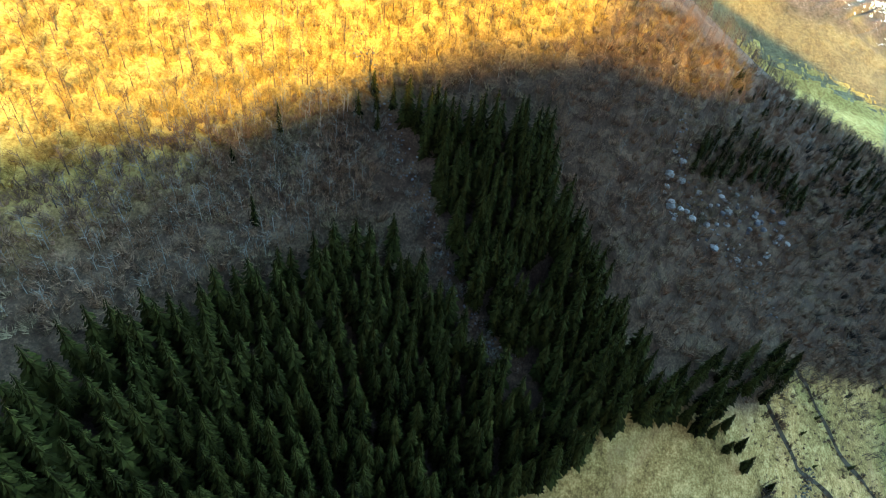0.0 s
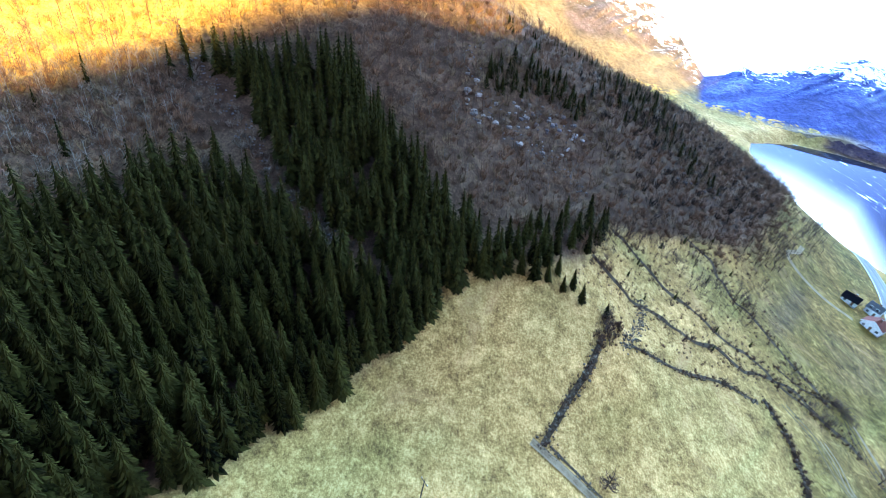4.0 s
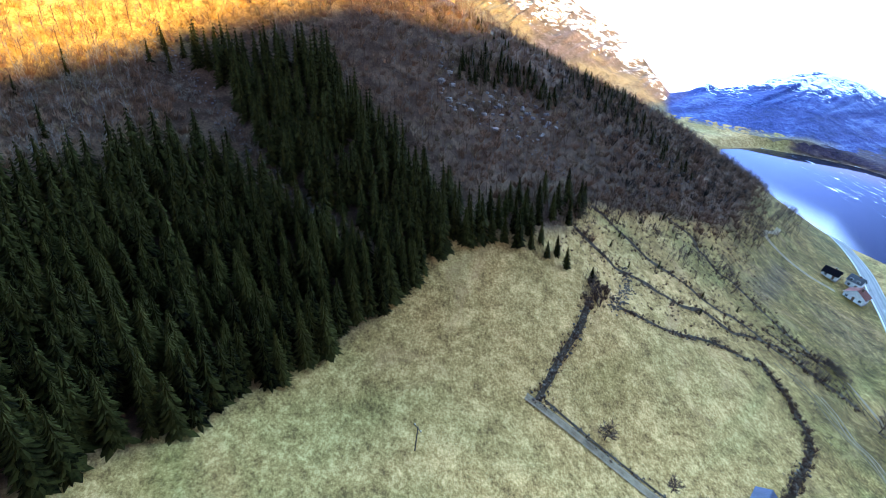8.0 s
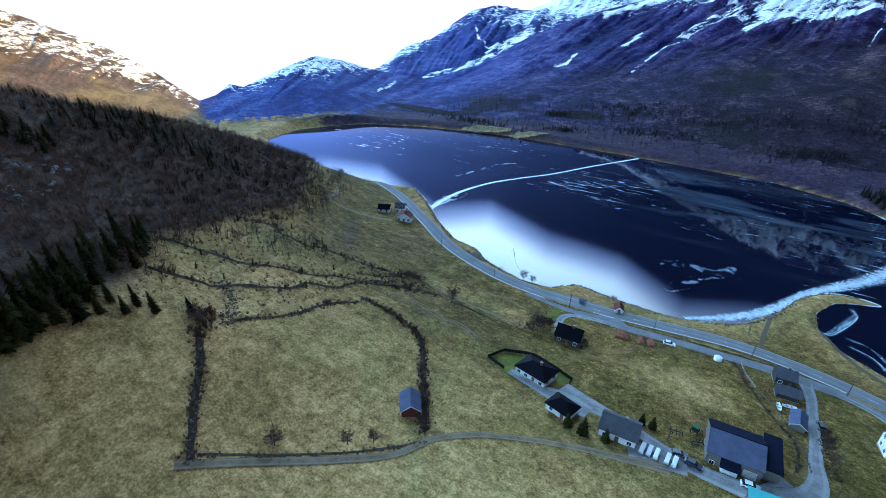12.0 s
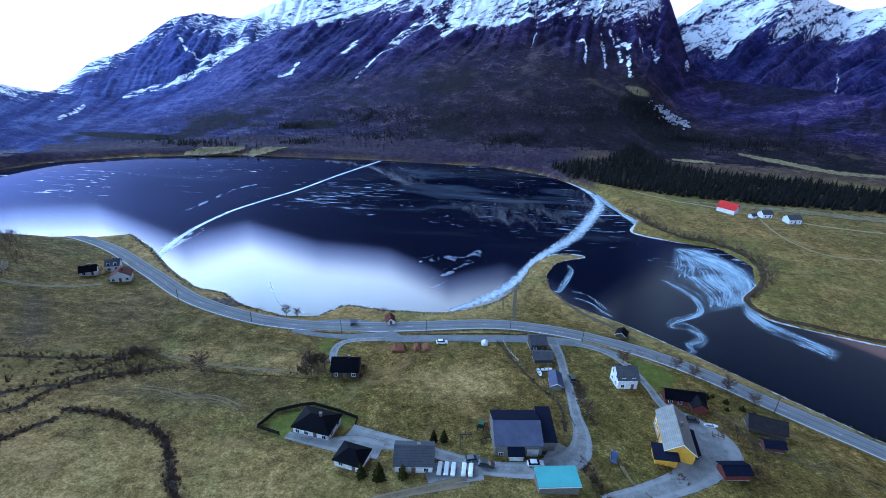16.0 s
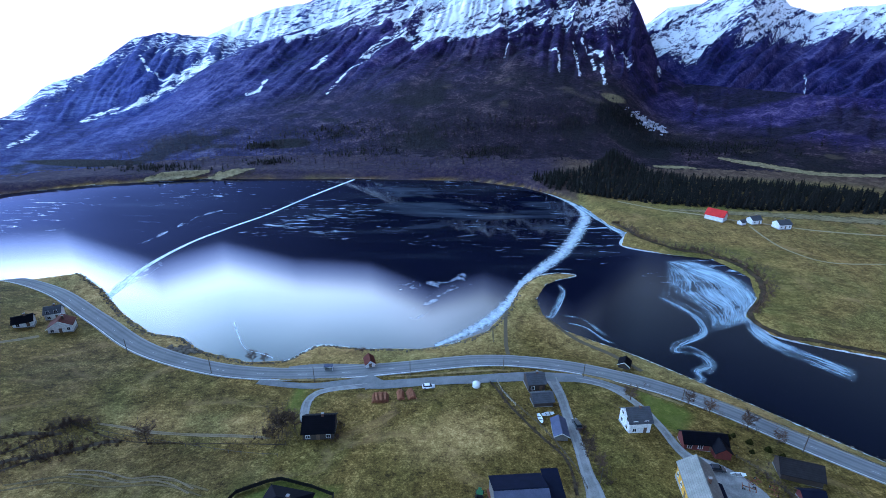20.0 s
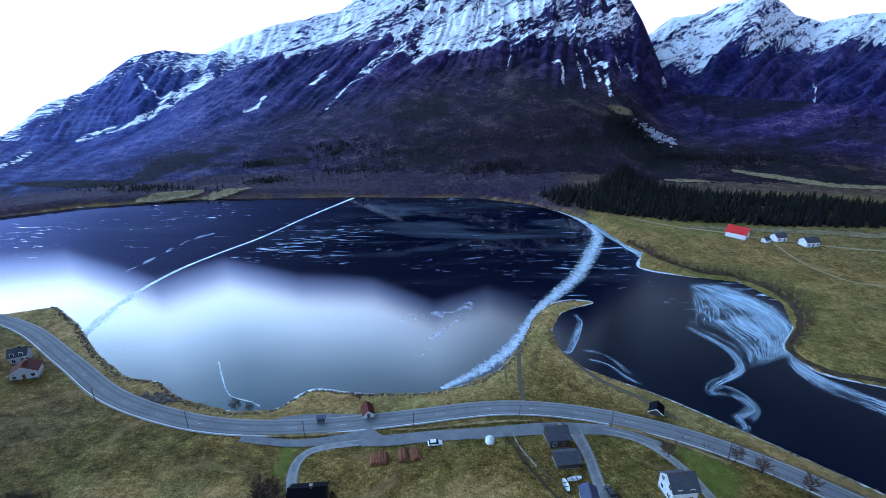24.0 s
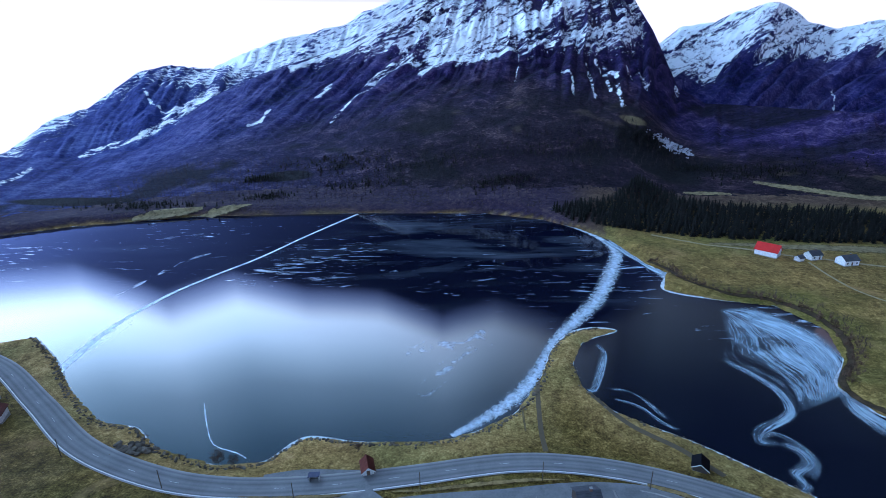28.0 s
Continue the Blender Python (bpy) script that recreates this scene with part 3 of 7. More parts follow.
YS = spaced([(-420, -140, 8), (-140, 300, 2.5), (300, 480, 5), (480, 1500, 10)])


def sheet(x, y):
    """The ground, sunk where the mountains stand on it."""
    r = np.hypot(x - EYE[0], y - EYE[1])
    az = np.degrees(np.arctan2(x - EYE[0], y - EYE[1]))
    over = r - np.interp(az, AZ_FOOT, R_FOOT)
    return relief(x, y) - 9 * step(*np.where(az < -42, 30, 50) + np.array([0, 20]).reshape(2, *([1] * np.ndim(az))), over) * (az > -84) * (az < 62) * (beyond(x, y) > 0.5)


ground, co = grid_mesh("ground", XS, YS, sheet, LAND)
gx, gy, gz = co.T
lake_d, lake_in = outline_distance(gx, gy, LAKE)
az = np.degrees(np.arctan2(gx - EYE[0], gy - EYE[1]))
rad = np.hypot(gx - EYE[0], gy - EYE[1])
foot = np.interp(az, AZ_FOOT, R_FOOT)
across = beyond(gx, gy) > 0.5
wobble = fractal(gx, gy, 40, 4, 31)
# edge of the painted sunlight: woods thin and ground turns gold above it
sunlit_line = np.interp(gy, [-200, -130, -95, -60, -30, 0, 40], [74, 76, 78, 90, 96, 118, 150])
rise = (rad - foot)
bankwood = np.where(az < 19, step(1, 5, lake_d + wobble * 3) * (0.9 + 0.1 * step(-0.4, 0.2, fractal(gx, gy, 70, 3, 51))), 0)
wood = np.where(across, np.maximum(step(-10, 25, rise + wobble * 20), bankwood), step(-3, 3, in_ring(gx, gy, WOOD_EDGE) - 4 * step(14, 4, gy) + wobble * 3) * (1 - 0.92 * step(-8, 6, gz - sunlit_line + wobble * 6)))
rock = np.where(across, np.maximum(step(30, 160, rise + wobble * 60), 0.75 * step(19, 14, az) * step(-48, -46, az) * step(0.5, 3.5, lake_d + wobble * 2)), 0)
# sunlight put into the slope past the spur: dark cover cleared to gold
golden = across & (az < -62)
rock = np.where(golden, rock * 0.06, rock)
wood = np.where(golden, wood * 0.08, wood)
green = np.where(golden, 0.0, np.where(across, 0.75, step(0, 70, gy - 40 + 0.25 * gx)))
green = green * np.where(across, 1.0, 0.25 + 0.75 * step(3, 20, lake_d + wobble * 6))
for ring in ([(-11, 131), (7, 141), (19, 139), (27, 120), (8, 115), (-4, 114)], [(-102, 142), (-42, 137), (-42, 129), (-88, 133)]):
    green = green * (1 - 0.7 * step(-4, 6, in_ring(gx, gy, ring) + wobble * 5))
plain = across & (az < -47)
green = np.where(plain, 0.1 * step(-0.1, 0.3, fractal(gx * 0.4, gy, 22, 2, 52)), green)
wood = np.where(plain & ~golden, wood * 0.15, wood)
for ring, k in (([(-161, 159), (-155, 163), (-138, 144), (-126, 124), (-133, 122), (-149, 143)], 0.7), ([(-139, 160), (-132, 188), (-106, 172), (-112, 144)], 0.3), ([(-97, 110), (-82, 127), (-45, 119), (-34, 106), (-61, 108), (-83, 107)], 0.22)):
    wood = np.maximum(wood, k * step(-3, 3, in_ring(gx, gy, ring) + wobble * 3) * (0.75 + 0.25 * np.sin((gx * 0.8 + gy * 0.6) * 2.0)))
lawn = 0 * gx
for ring in ([(73, 152), (84.5, 138), (76, 128), (69, 132)], [(-40, 156), (-40, 141), (-43.5, 142), (-44, 156)], [(-48, 101), (-38, 111), (-22, 107.5), (-25, 101), (-40, 95)]):
    lawn = np.maximum(lawn, step(-1.5, 1.0, in_ring(gx, gy, ring)))
# sunlit gold on the upper hill and on the slope past the spur
sunlit_gold = np.where(golden, 0.6, np.where(across, 0, step(-6, 6, gz - sunlit_line + wobble * 6)))
lawn = np.where(across & (az > 17), 0.32 * step(-0.2, 0.35, fractal(gx, gy, 60, 3, 66)), lawn)
for key, val in (("sunlit_gold", sunlit_gold), ("lawn", lawn), ("wood", wood), ("rock", rock), ("green", green)):
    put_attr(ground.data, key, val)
tagged(ground, "winter meadows, bare wood floor and banks round the lake", "ground", kind="structure")

def curve_points(pts, closed=False, gap=2.0):
    """Points along a smooth line through pts, about gap metres apart."""
    p = [np.asarray(q, float) for q in pts]
    n = len(p)
    out = []
    for i in range(n if closed else n - 1):
        if closed:
            a, b, c, d = p[i - 1], p[i], p[(i + 1) % n], p[(i + 2) % n]
        else:
            a, b, c, d = p[max(i - 1, 0)], p[i], p[i + 1], p[min(i + 2, n - 1)]
        k = max(2, int(np.linalg.norm(c - b) / gap))
        for j in range(k):
            t = j / k
            out.append(0.5 * (2 * b + (c - a) * t + (2 * a - 5 * b + 4 * c - d) * t * t + (3 * b - a - 3 * c + d) * t ** 3))
    if not closed:
        out.append(p[-1])
    return np.array(out)


# ---- the mountains ----
def polar_mesh(name, az, r, z, cover, label):
    """A mountain face on rows of bearing az (degrees) and distance r from the valley's middle."""
    x, y = EYE[0] + r * np.sin(np.radians(az)), EYE[1] + r * np.cos(np.radians(az))
    rows, cols = az.shape
    i = np.arange(rows * cols).reshape(rows, cols)
    quads = np.stack([i[:-1, :-1], i[:-1, 1:], i[1:, 1:], i[1:, :-1]], -1).reshape(-1, 4)
    ob = mesh_object(name, np.stack([x, y, z], -1).reshape(-1, 3), quads.tolist(), MOUNTAIN, True)
    for key, val in cover.items():
        put_attr(ob.data, key, np.broadcast_to(val, az.shape).ravel())
    return tagged(ob, label, "mountain", kind="structure")


def strokes(az, tn, lines):
    """How far each place lies within lines of (bearing, slope of sight) points, each with a half width in slope."""
    best = np.zeros(az.shape)
    for width, pts in lines:
        d = outline_distance(az / 55.0, tn, [(a / 55.0, t) for a, t in pts], False)[0]
        best = np.maximum(best, np.clip(1.5 - d / width, 0, 1))
    return best


def bedding(az, tn, dip, seed):
    """Beds of rock that climb to the east, thin and long; 0..1."""
    across = tn - dip * az / 55.0 + 0.006 * fractal(az, tn * 60, 5, 3, seed)
    return 0.5 + 0.5 * fractal(az * 0.16 + 40, across * 95, 1.0, 4, seed + 3)


def furrow(az, tn, lean, seed):
    """Gullies down the face, leaning by lean; 0 in their beds, 1 on the ribs."""
    c = az - lean * tn + 0.7 * fractal(az, tn * 50, 3, 3, seed)
    return np.abs(fractal(c * 0.75, tn * 7 + 30, 1.0, 4, seed + 5)) * 1.6


SNOW_BEDS = [(0.021, [(0.8, 0.036), (4.7, 0.054), (8.8, 0.082), (12.2, 0.103), (14.9, 0.124)]), (0.010, [(-0.5, 0.011), (2.3, 0.031), (5.9, 0.038)]), (0.006, [(-14.1, 0.013), (-11.4, 0.034), (-7.8, 0.051), (-5.4, 0.075)]),
             (0.007, [(-9.0, 0.061), (-5.4, 0.089), (-2.4, 0.107), (-0.6, 0.121)]), (0.005, [(4.1, 0.030), (8.9, 0.044), (12.3, 0.057)]), (0.004, [(14.6, 0.070), (17.8, 0.086), (20.4, 0.102)]), (0.003, [(16.4, 0.046), (19.5, 0.072), (21.6, 0.079)])]
SNOW_CHUTES = [(0.006, [(-7.3, -0.028), (-5.7, -0.003), (-3.8, 0.017), (-1.1, 0.026)]), (0.0022, [(-10.5, -0.078), (-8.2, -0.042), (-6.3, -0.018)]), (0.004, [(-11.8, -0.036), (-10.8, -0.022), (-10.2, -0.012)]), (0.003, [(-18.9, -0.075), (-17.5, -0.069), (-16.6, -0.049)]),
               (0.0032, [(14.0, 0.006), (15.1, -0.006), (15.3, -0.031)]), (0.003, [(16.5, 0.017), (17.0, -0.007), (17.5, -0.039)]), (0.003, [(17.3, 0.022), (18.4, 0.003), (19.0, -0.026)]),
               (0.0042, [(18.2, 0.022), (19.4, -0.002), (20.2, -0.051)]), (0.003, [(20.4, 0.007), (21.1, -0.012)]), (0.004, [(21.5, -0.001), (22.5, -0.022)]), (0.0016, [(2.0, 0.13), (1.1, 0.088), (0.0, 0.055)]),
               (0.0014, [(9.7, 0.067), (9.6, 0.019), (9.3, -0.005)]), (0.0028, [(-39.5, -0.141), (-38.5, -0.135), (-37.2, -0.123)]), (0.003, [(25.5, -0.036), (25.2, -0.022)])]
FIELDS = [[(-226, 443), (-235, 488), (-224, 515), (-204, 475), (-212, 461), (-215, 435)], [(-183, 450), (-183, 465), (-157, 490), (-150, 462), (-165, 446)], [(-258, 452), (-240, 470), (-222, 448), (-236, 444)], [(79, 463), (92, 449), (92, 430), (80, 440)]]


def near_range():
    az, u = np.meshgrid(np.arange(-84, 62.01, 0.125), np.concatenate([np.linspace(0.0, 1.0, 230) ** 1.15, [1.02, 1.06, 1.15]]))
    foot, rr = np.interp(az, AZ_FOOT, R_FOOT), np.interp(az, AZ_RIDGE, R_RIDGE)
    foot = np.minimum(foot, rr - 60) + np.interp(az, [-48, -38], [12, 40])
    r = foot + (rr - foot) * u
    x, y = EYE[0] + r * np.sin(np.radians(az)), EYE[1] + r * np.cos(np.radians(az))
    z = relief(x, y)
    tn = (z - EYE[2]) / r
    bed, rib = bedding(az, tn, 0.36, 21), furrow(az, tn, np.interp(az, [-30, -2, 8, 20], [75, 70, 10, -8]), 31)
    high = step(0.25, 0.6, u) * step(1.0, 0.93, u)
    tall = np.clip((z + 20) / 260, 0.05, 1)
    z = z + high * tall * ((bed - 0.5) * 26 + (rib - 0.4) * 20) + step(0.1, 0.4, u) * step(1.0, 0.93, u) * tall * fractal(x, y, 26, 3, 61) * 6
    line = np.interp(az, [-62, -57, -50, -44, -40, -34, -28, -18, -8, 0, 8, 14, 21, 24], [-0.16, -0.155, -0.13, -0.11, -0.115, -0.09, -0.05, 0.005, 0.03, 0.03, 0.035, 0.03, 0.03, 0.08])
    some = np.interp(az, [-62, -44, -38, -30, -5, 3, 14, 20, 23], [0.6, 0.55, 0.34, 0.24, 0.26, 0.44, 0.34, 0.28, 0.0])
    snow = (some + 0.24) * step(-0.012, 0.03, tn - line) + 0.85 * (bed - 0.5) * step(-0.02, 0.02, tn - line) + 0.25 * (0.35 - rib) * step(-0.03, 0.01, tn - line)
    snow = np.maximum(snow, strokes(az, tn, SNOW_BEDS) * (0.72 + 0.8 * (bed - 0.4)))
    snow = np.maximum(snow, strokes(az, tn, SNOW_CHUTES) * (0.56 + 0.7 * (bed - 0.4)))
    snow = snow * step(0.19, 0.15, tn)
    east = step(25.5, 27, az)
    snow = np.where(east > 0.5, -0.5, snow)
    wob = fractal(x, y, 60, 4, 71)
    wood = np.clip(step(0.62, 0.30, u + 0.12 * wob + 0.1 * (rib - 0.4)) * np.interp(az, [-44, -30, -12, 4], [0.12, 0.3, 0.75, 1.0]), 0, 1)
    conifer = step(0.12, 0.4, fractal(x, y, 55, 4, 81)) * step(0.42, 0.22, u) * step(0.0, 0.05, u) * 0.85
    conifer = np.maximum(conifer, east * step(-0.15, 0.25, fractal(x, y, 70, 4, 83)) * 0.7)
    for cx, cy, rx, ry in ((-150, 560, 26, 18), (-330, 500, 60, 16), (232, 560, 40, 60)):
        conifer = np.maximum(conifer, step(1.15, 0.85, np.hypot((x - cx) / rx, (y - cy) / ry) + 0.25 * wob))
    dry = 0 * x
    for ring in FIELDS:
        dry = np.maximum(dry, step(-3, 2, in_ring(x, y, ring) + 3 * wob) * 0.8)
    dry = np.maximum(dry, 0.25 * step(0.35, 0.7, fractal(x, y, 34, 4, 91)) * step(0.5, 0.3, u) * step(-8, 4, az))
    for cx, cy, rx, ry in ((236, 632, 15, 10),):
        dry = np.maximum(dry, step(1.2, 0.8, np.hypot((x - cx) / rx, (y - cy) / ry)))
    # west end coloured as sunlit: dry and snow cover raised to brighten it
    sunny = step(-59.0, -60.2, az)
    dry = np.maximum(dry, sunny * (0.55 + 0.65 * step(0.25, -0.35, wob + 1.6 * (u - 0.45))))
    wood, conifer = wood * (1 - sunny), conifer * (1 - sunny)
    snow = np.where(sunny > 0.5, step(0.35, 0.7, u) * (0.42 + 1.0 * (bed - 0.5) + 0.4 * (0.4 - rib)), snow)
    plain = step(-42, -46, az) * step(0.08, 0.02, u) * (1 - sunny)
    dry, wood, conifer = np.maximum(dry, 0.85 * plain), wood * (1 - plain), conifer * (1 - plain)
    # blue: share of painted haze, growing towards the west
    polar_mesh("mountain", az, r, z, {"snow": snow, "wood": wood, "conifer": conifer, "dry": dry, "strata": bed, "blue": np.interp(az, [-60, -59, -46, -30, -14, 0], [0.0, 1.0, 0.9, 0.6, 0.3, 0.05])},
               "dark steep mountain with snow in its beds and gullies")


def ridge_behind(name, profile, distance, foot_r, foot_z, rise, line, some, dip, blue, extra, seed, label):
    """A further ridge. profile and distance: (bearing, value) rows; line: the snow line's slope of sight by bearing;
    blue: share of painted haze.
    """
    pa, pt = zip(*profile)
    az, u = np.meshgrid(np.arange(pa[0], pa[-1] + 0.01, 0.125), np.concatenate([np.linspace(0, 1, 150), [1.04, 1.1]]))
    crest_t = np.interp(az, pa, pt) + 0.003 * fractal(az, az * 0, 0.9, 4, seed)
    rr, ff = np.interp(az, *zip(*distance)), np.interp(az, *zip(*foot_r))
    r = ff + (rr - ff) * u
    top, low = EYE[2] + crest_t * rr, np.interp(az, *zip(*foot_z))
    z = low + (top - low) * np.minimum(u, 1) ** rise - 2.0 * np.maximum(r - rr, 0)
    tn = (z - EYE[2]) / r
    bed, rib = bedding(az, tn, dip, seed), furrow(az, tn, 40, seed + 9)
    z = z + step(0.0, 0.3, u) * step(1.0, 0.93, u) * np.clip((top - low) / 160, 0, 1) * ((bed - 0.5) * 22 + (rib - 0.4) * 22)
    over = tn - np.interp(az, *zip(*line))
    snow = (some + 0.2) * step(-0.012, 0.02, over) + 0.75 * (bed - 0.5) * step(-0.02, 0.01, over) + 0.35 * (0.4 - rib) * step(-0.02, 0.02, over)
    snow = np.maximum(snow, strokes(az, tn, extra) * (0.68 + 0.5 * (bed - 0.4))) if extra else snow
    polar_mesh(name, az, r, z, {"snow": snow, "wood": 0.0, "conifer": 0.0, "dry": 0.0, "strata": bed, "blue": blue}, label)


near_range()
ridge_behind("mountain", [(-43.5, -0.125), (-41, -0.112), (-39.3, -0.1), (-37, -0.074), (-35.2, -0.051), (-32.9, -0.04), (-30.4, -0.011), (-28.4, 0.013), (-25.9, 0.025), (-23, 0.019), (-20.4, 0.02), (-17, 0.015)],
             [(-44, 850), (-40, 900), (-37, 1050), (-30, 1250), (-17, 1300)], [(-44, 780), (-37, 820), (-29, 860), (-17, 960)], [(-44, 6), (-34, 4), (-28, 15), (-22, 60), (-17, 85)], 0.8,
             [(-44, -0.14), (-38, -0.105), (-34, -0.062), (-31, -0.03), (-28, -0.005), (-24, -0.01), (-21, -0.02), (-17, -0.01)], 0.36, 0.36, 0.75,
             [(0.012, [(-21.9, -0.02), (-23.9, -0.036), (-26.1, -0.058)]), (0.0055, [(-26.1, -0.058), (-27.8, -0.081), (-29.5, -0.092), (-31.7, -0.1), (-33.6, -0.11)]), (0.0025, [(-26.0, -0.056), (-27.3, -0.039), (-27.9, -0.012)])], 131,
             "snowy peak painted haze-blue, with a white gully")
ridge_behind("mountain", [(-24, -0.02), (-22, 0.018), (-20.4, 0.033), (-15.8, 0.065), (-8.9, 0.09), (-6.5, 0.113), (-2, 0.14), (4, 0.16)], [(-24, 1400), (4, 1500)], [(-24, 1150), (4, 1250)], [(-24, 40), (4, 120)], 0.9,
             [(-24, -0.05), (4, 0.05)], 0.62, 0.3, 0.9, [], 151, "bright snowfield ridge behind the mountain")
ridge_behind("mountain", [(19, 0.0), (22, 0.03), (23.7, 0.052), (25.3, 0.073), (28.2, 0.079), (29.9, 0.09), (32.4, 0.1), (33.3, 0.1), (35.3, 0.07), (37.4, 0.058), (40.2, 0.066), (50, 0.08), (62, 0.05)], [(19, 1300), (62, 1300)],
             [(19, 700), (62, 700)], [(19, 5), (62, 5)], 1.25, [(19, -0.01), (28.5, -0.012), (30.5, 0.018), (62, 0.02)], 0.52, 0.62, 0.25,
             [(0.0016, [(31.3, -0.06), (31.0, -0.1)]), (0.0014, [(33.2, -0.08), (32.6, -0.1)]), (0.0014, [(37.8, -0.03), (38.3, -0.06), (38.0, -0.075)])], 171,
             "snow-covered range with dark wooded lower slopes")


# ---- lake ----
lx, ly = spaced([(-400, -180, 6), (-180, 90, 3), (90, 180, 2), (180, 640, 20)]), spaced([(-140, 140, 10), (140, 290, 2), (290, 480, 4)])
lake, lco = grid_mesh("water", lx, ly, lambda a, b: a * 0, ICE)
qx, qy = lco[:, 0], lco[:, 1]
put_attr(lake.data, "frost", (0.66 + 0.42 * np.abs(fractal(qx, qy, 90, 3, 12))) * step(225, 300, qy + 0.35 * np.maximum(qx, -90)) * (1 - 0.10 * step(-60, -160, qx) + 0.14 * step(-190, -260, qx)))
swirl = qx * 0
for pts, w, k in (([(-12, 236), (0, 243), (12, 240), (20, 252)], 6, 0.5), ([(-4, 210), (6, 229), (21, 239)], 5, 0.5),
                  ([(-152, 229), (-153, 246), (-150, 267)], 7, 0.6), ([(128, 345), (131, 318), (132, 300)], 7, 0.75), ([(-173, 302), (-167, 325), (-160, 354), (-149, 367)], 3, 0.6)):
    dist = outline_distance(qx, qy, curve_points(pts, gap=6.0), False)[0]
    swirl = np.maximum(swirl, k * np.exp(-((dist / w) ** 2)))
put_attr(lake.data, "swirl", swirl)
# patchy gloss, plus zones that cut the reflection as mirrored slopes would
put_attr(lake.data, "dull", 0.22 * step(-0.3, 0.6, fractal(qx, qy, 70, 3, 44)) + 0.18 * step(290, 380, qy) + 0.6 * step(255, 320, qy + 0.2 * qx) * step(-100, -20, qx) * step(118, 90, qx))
tagged(lake, "dark mirror-like lake ice with thin frost", "lake", kind="structure")


def ribbon(name, pts, width, material, lift=0.12, level=None, cols=4, gap=2.0, thick=0.0):
    """A strip along a line, laid on the ground (or at one level). width: a number or one for each point."""
    line = curve_points([(*p[:2], w) for p, w in zip(pts, width if hasattr(width, "__len__") else [width] * len(pts))], gap=gap)
    w = line[:, 2]
    line = line[:, :2]
    tan = np.gradient(line, axis=0)
    tan /= np.linalg.norm(tan, axis=1, keepdims=True) + 1e-9
    nor = np.stack([-tan[:, 1], tan[:, 0]], -1)
    s = np.linspace(-0.5, 0.5, cols + 1)
    grid = line[:, None] + nor[:, None] * (s[None, :, None] * w[:, None, None])
    if level is None:
        z = relief(grid[..., 0], grid[..., 1])
        z = np.maximum(z.mean(1, keepdims=True) * 0.6 + z * 0.4, z) + lift
    else:
        z = np.full(grid.shape[:2], level)
    co = np.concatenate([grid, z[..., None]], -1).reshape(-1, 3)
    n = cols + 1
    faces = [(i * n + j, i * n + j + 1, (i + 1) * n + j + 1, (i + 1) * n + j) for i in range(len(line) - 1) for j in range(cols)]
    ob = mesh_object(name, co, faces, material, True)
    put_attr(ob.data, "edge", np.tile(1 - np.abs(s) * 2, len(line)))
    return ob


FROST_LINES = streak_material("frost_lines", (0.58, 0.78, 0.94))


def frost_band(a_pts, b_pts, cover=1.0, level=0.03):
    """A band of frost between two lines over the ice."""
    a, b = curve_points(a_pts, gap=1.5), curve_points(b_pts, gap=1.5)
    n, cols = 70, 12
    pick = lambda c: np.stack([np.interp(np.linspace(0, 1, n), np.linspace(0, 1, len(c)), c[:, k]) for k in (0, 1)], -1)
    a, b = pick(a), pick(b)
    s = np.linspace(0, 1, cols + 1)
    grid = a[:, None] + (b - a)[:, None] * s[None, :, None]
    co = np.concatenate([grid, np.full((n, cols + 1, 1), level)], -1).reshape(-1, 3)
    faces = [(i * (cols + 1) + j, i * (cols + 1) + j + 1, (i + 1) * (cols + 1) + j + 1, (i + 1) * (cols + 1) + j) for i in range(n - 1) for j in range(cols)]
    ob = mesh_object("frost", co, faces, FROST_LINES, True)
    run = np.concatenate([[0], np.cumsum(np.linalg.norm(np.diff((a + b) / 2, axis=0), axis=1))])
    wide = np.linalg.norm(b - a, axis=1)
    put_attr(ob.data, "across", (np.linspace(0, 1, cols + 1)[None] * (0.4 + 0.06 * wide.mean()) + 0 * wide[:, None]).ravel())
    put_attr(ob.data, "along", np.repeat(run, cols + 1))
    put_attr(ob.data, "side", np.tile(s, n))
    ends = np.minimum(1, np.minimum(np.arange(n), np.arange(n)[::-1]) / 14)
    put_attr(ob.data, "edge", ((1 - np.abs(2 * s - 1))[None] * ends[:, None]).ravel())
    put_attr(ob.data, "cover", np.full(n * (cols + 1), cover))
    return tagged(ob, "pale blue swirl of frost on the dark ice", "frost", kind="structure")


frost_band([(141, 269), (157, 267), (165, 253), (169, 240), (165, 223), (157, 211), (148, 201)],
           [(137, 266), (128, 245), (115, 225), (120, 214), (123, 204), (120, 195), (118, 190)], 1.0)
frost_band([(152, 265), (164, 251), (166, 233), (158, 214), (150, 201)], [(139, 250), (142, 236), (144, 222), (142, 211), (131, 198)], 0.9, 0.045)
frost_band([(158, 214), (148, 197), (148, 187), (152, 181), (156, 175), (165, 165)], [(149, 214), (140, 195), (139, 183), (142, 174), (148, 166), (155, 155)], 0.85, 0.05)
frost_band([(116.8, 225.8), (121.9, 214.7), (125.0, 204.0), (121.7, 191.9), (113.9, 186.2), (104.1, 182.4), (101.8, 179.9), (106.3, 180.0)], [(113.2, 224.2), (118.1, 213.3), (121.0, 204.0), (118.3, 194.1), (112.1, 189.8), (101.9, 185.6), (98.2, 178.1), (105.7, 176.0)], 0.8, 0.055)
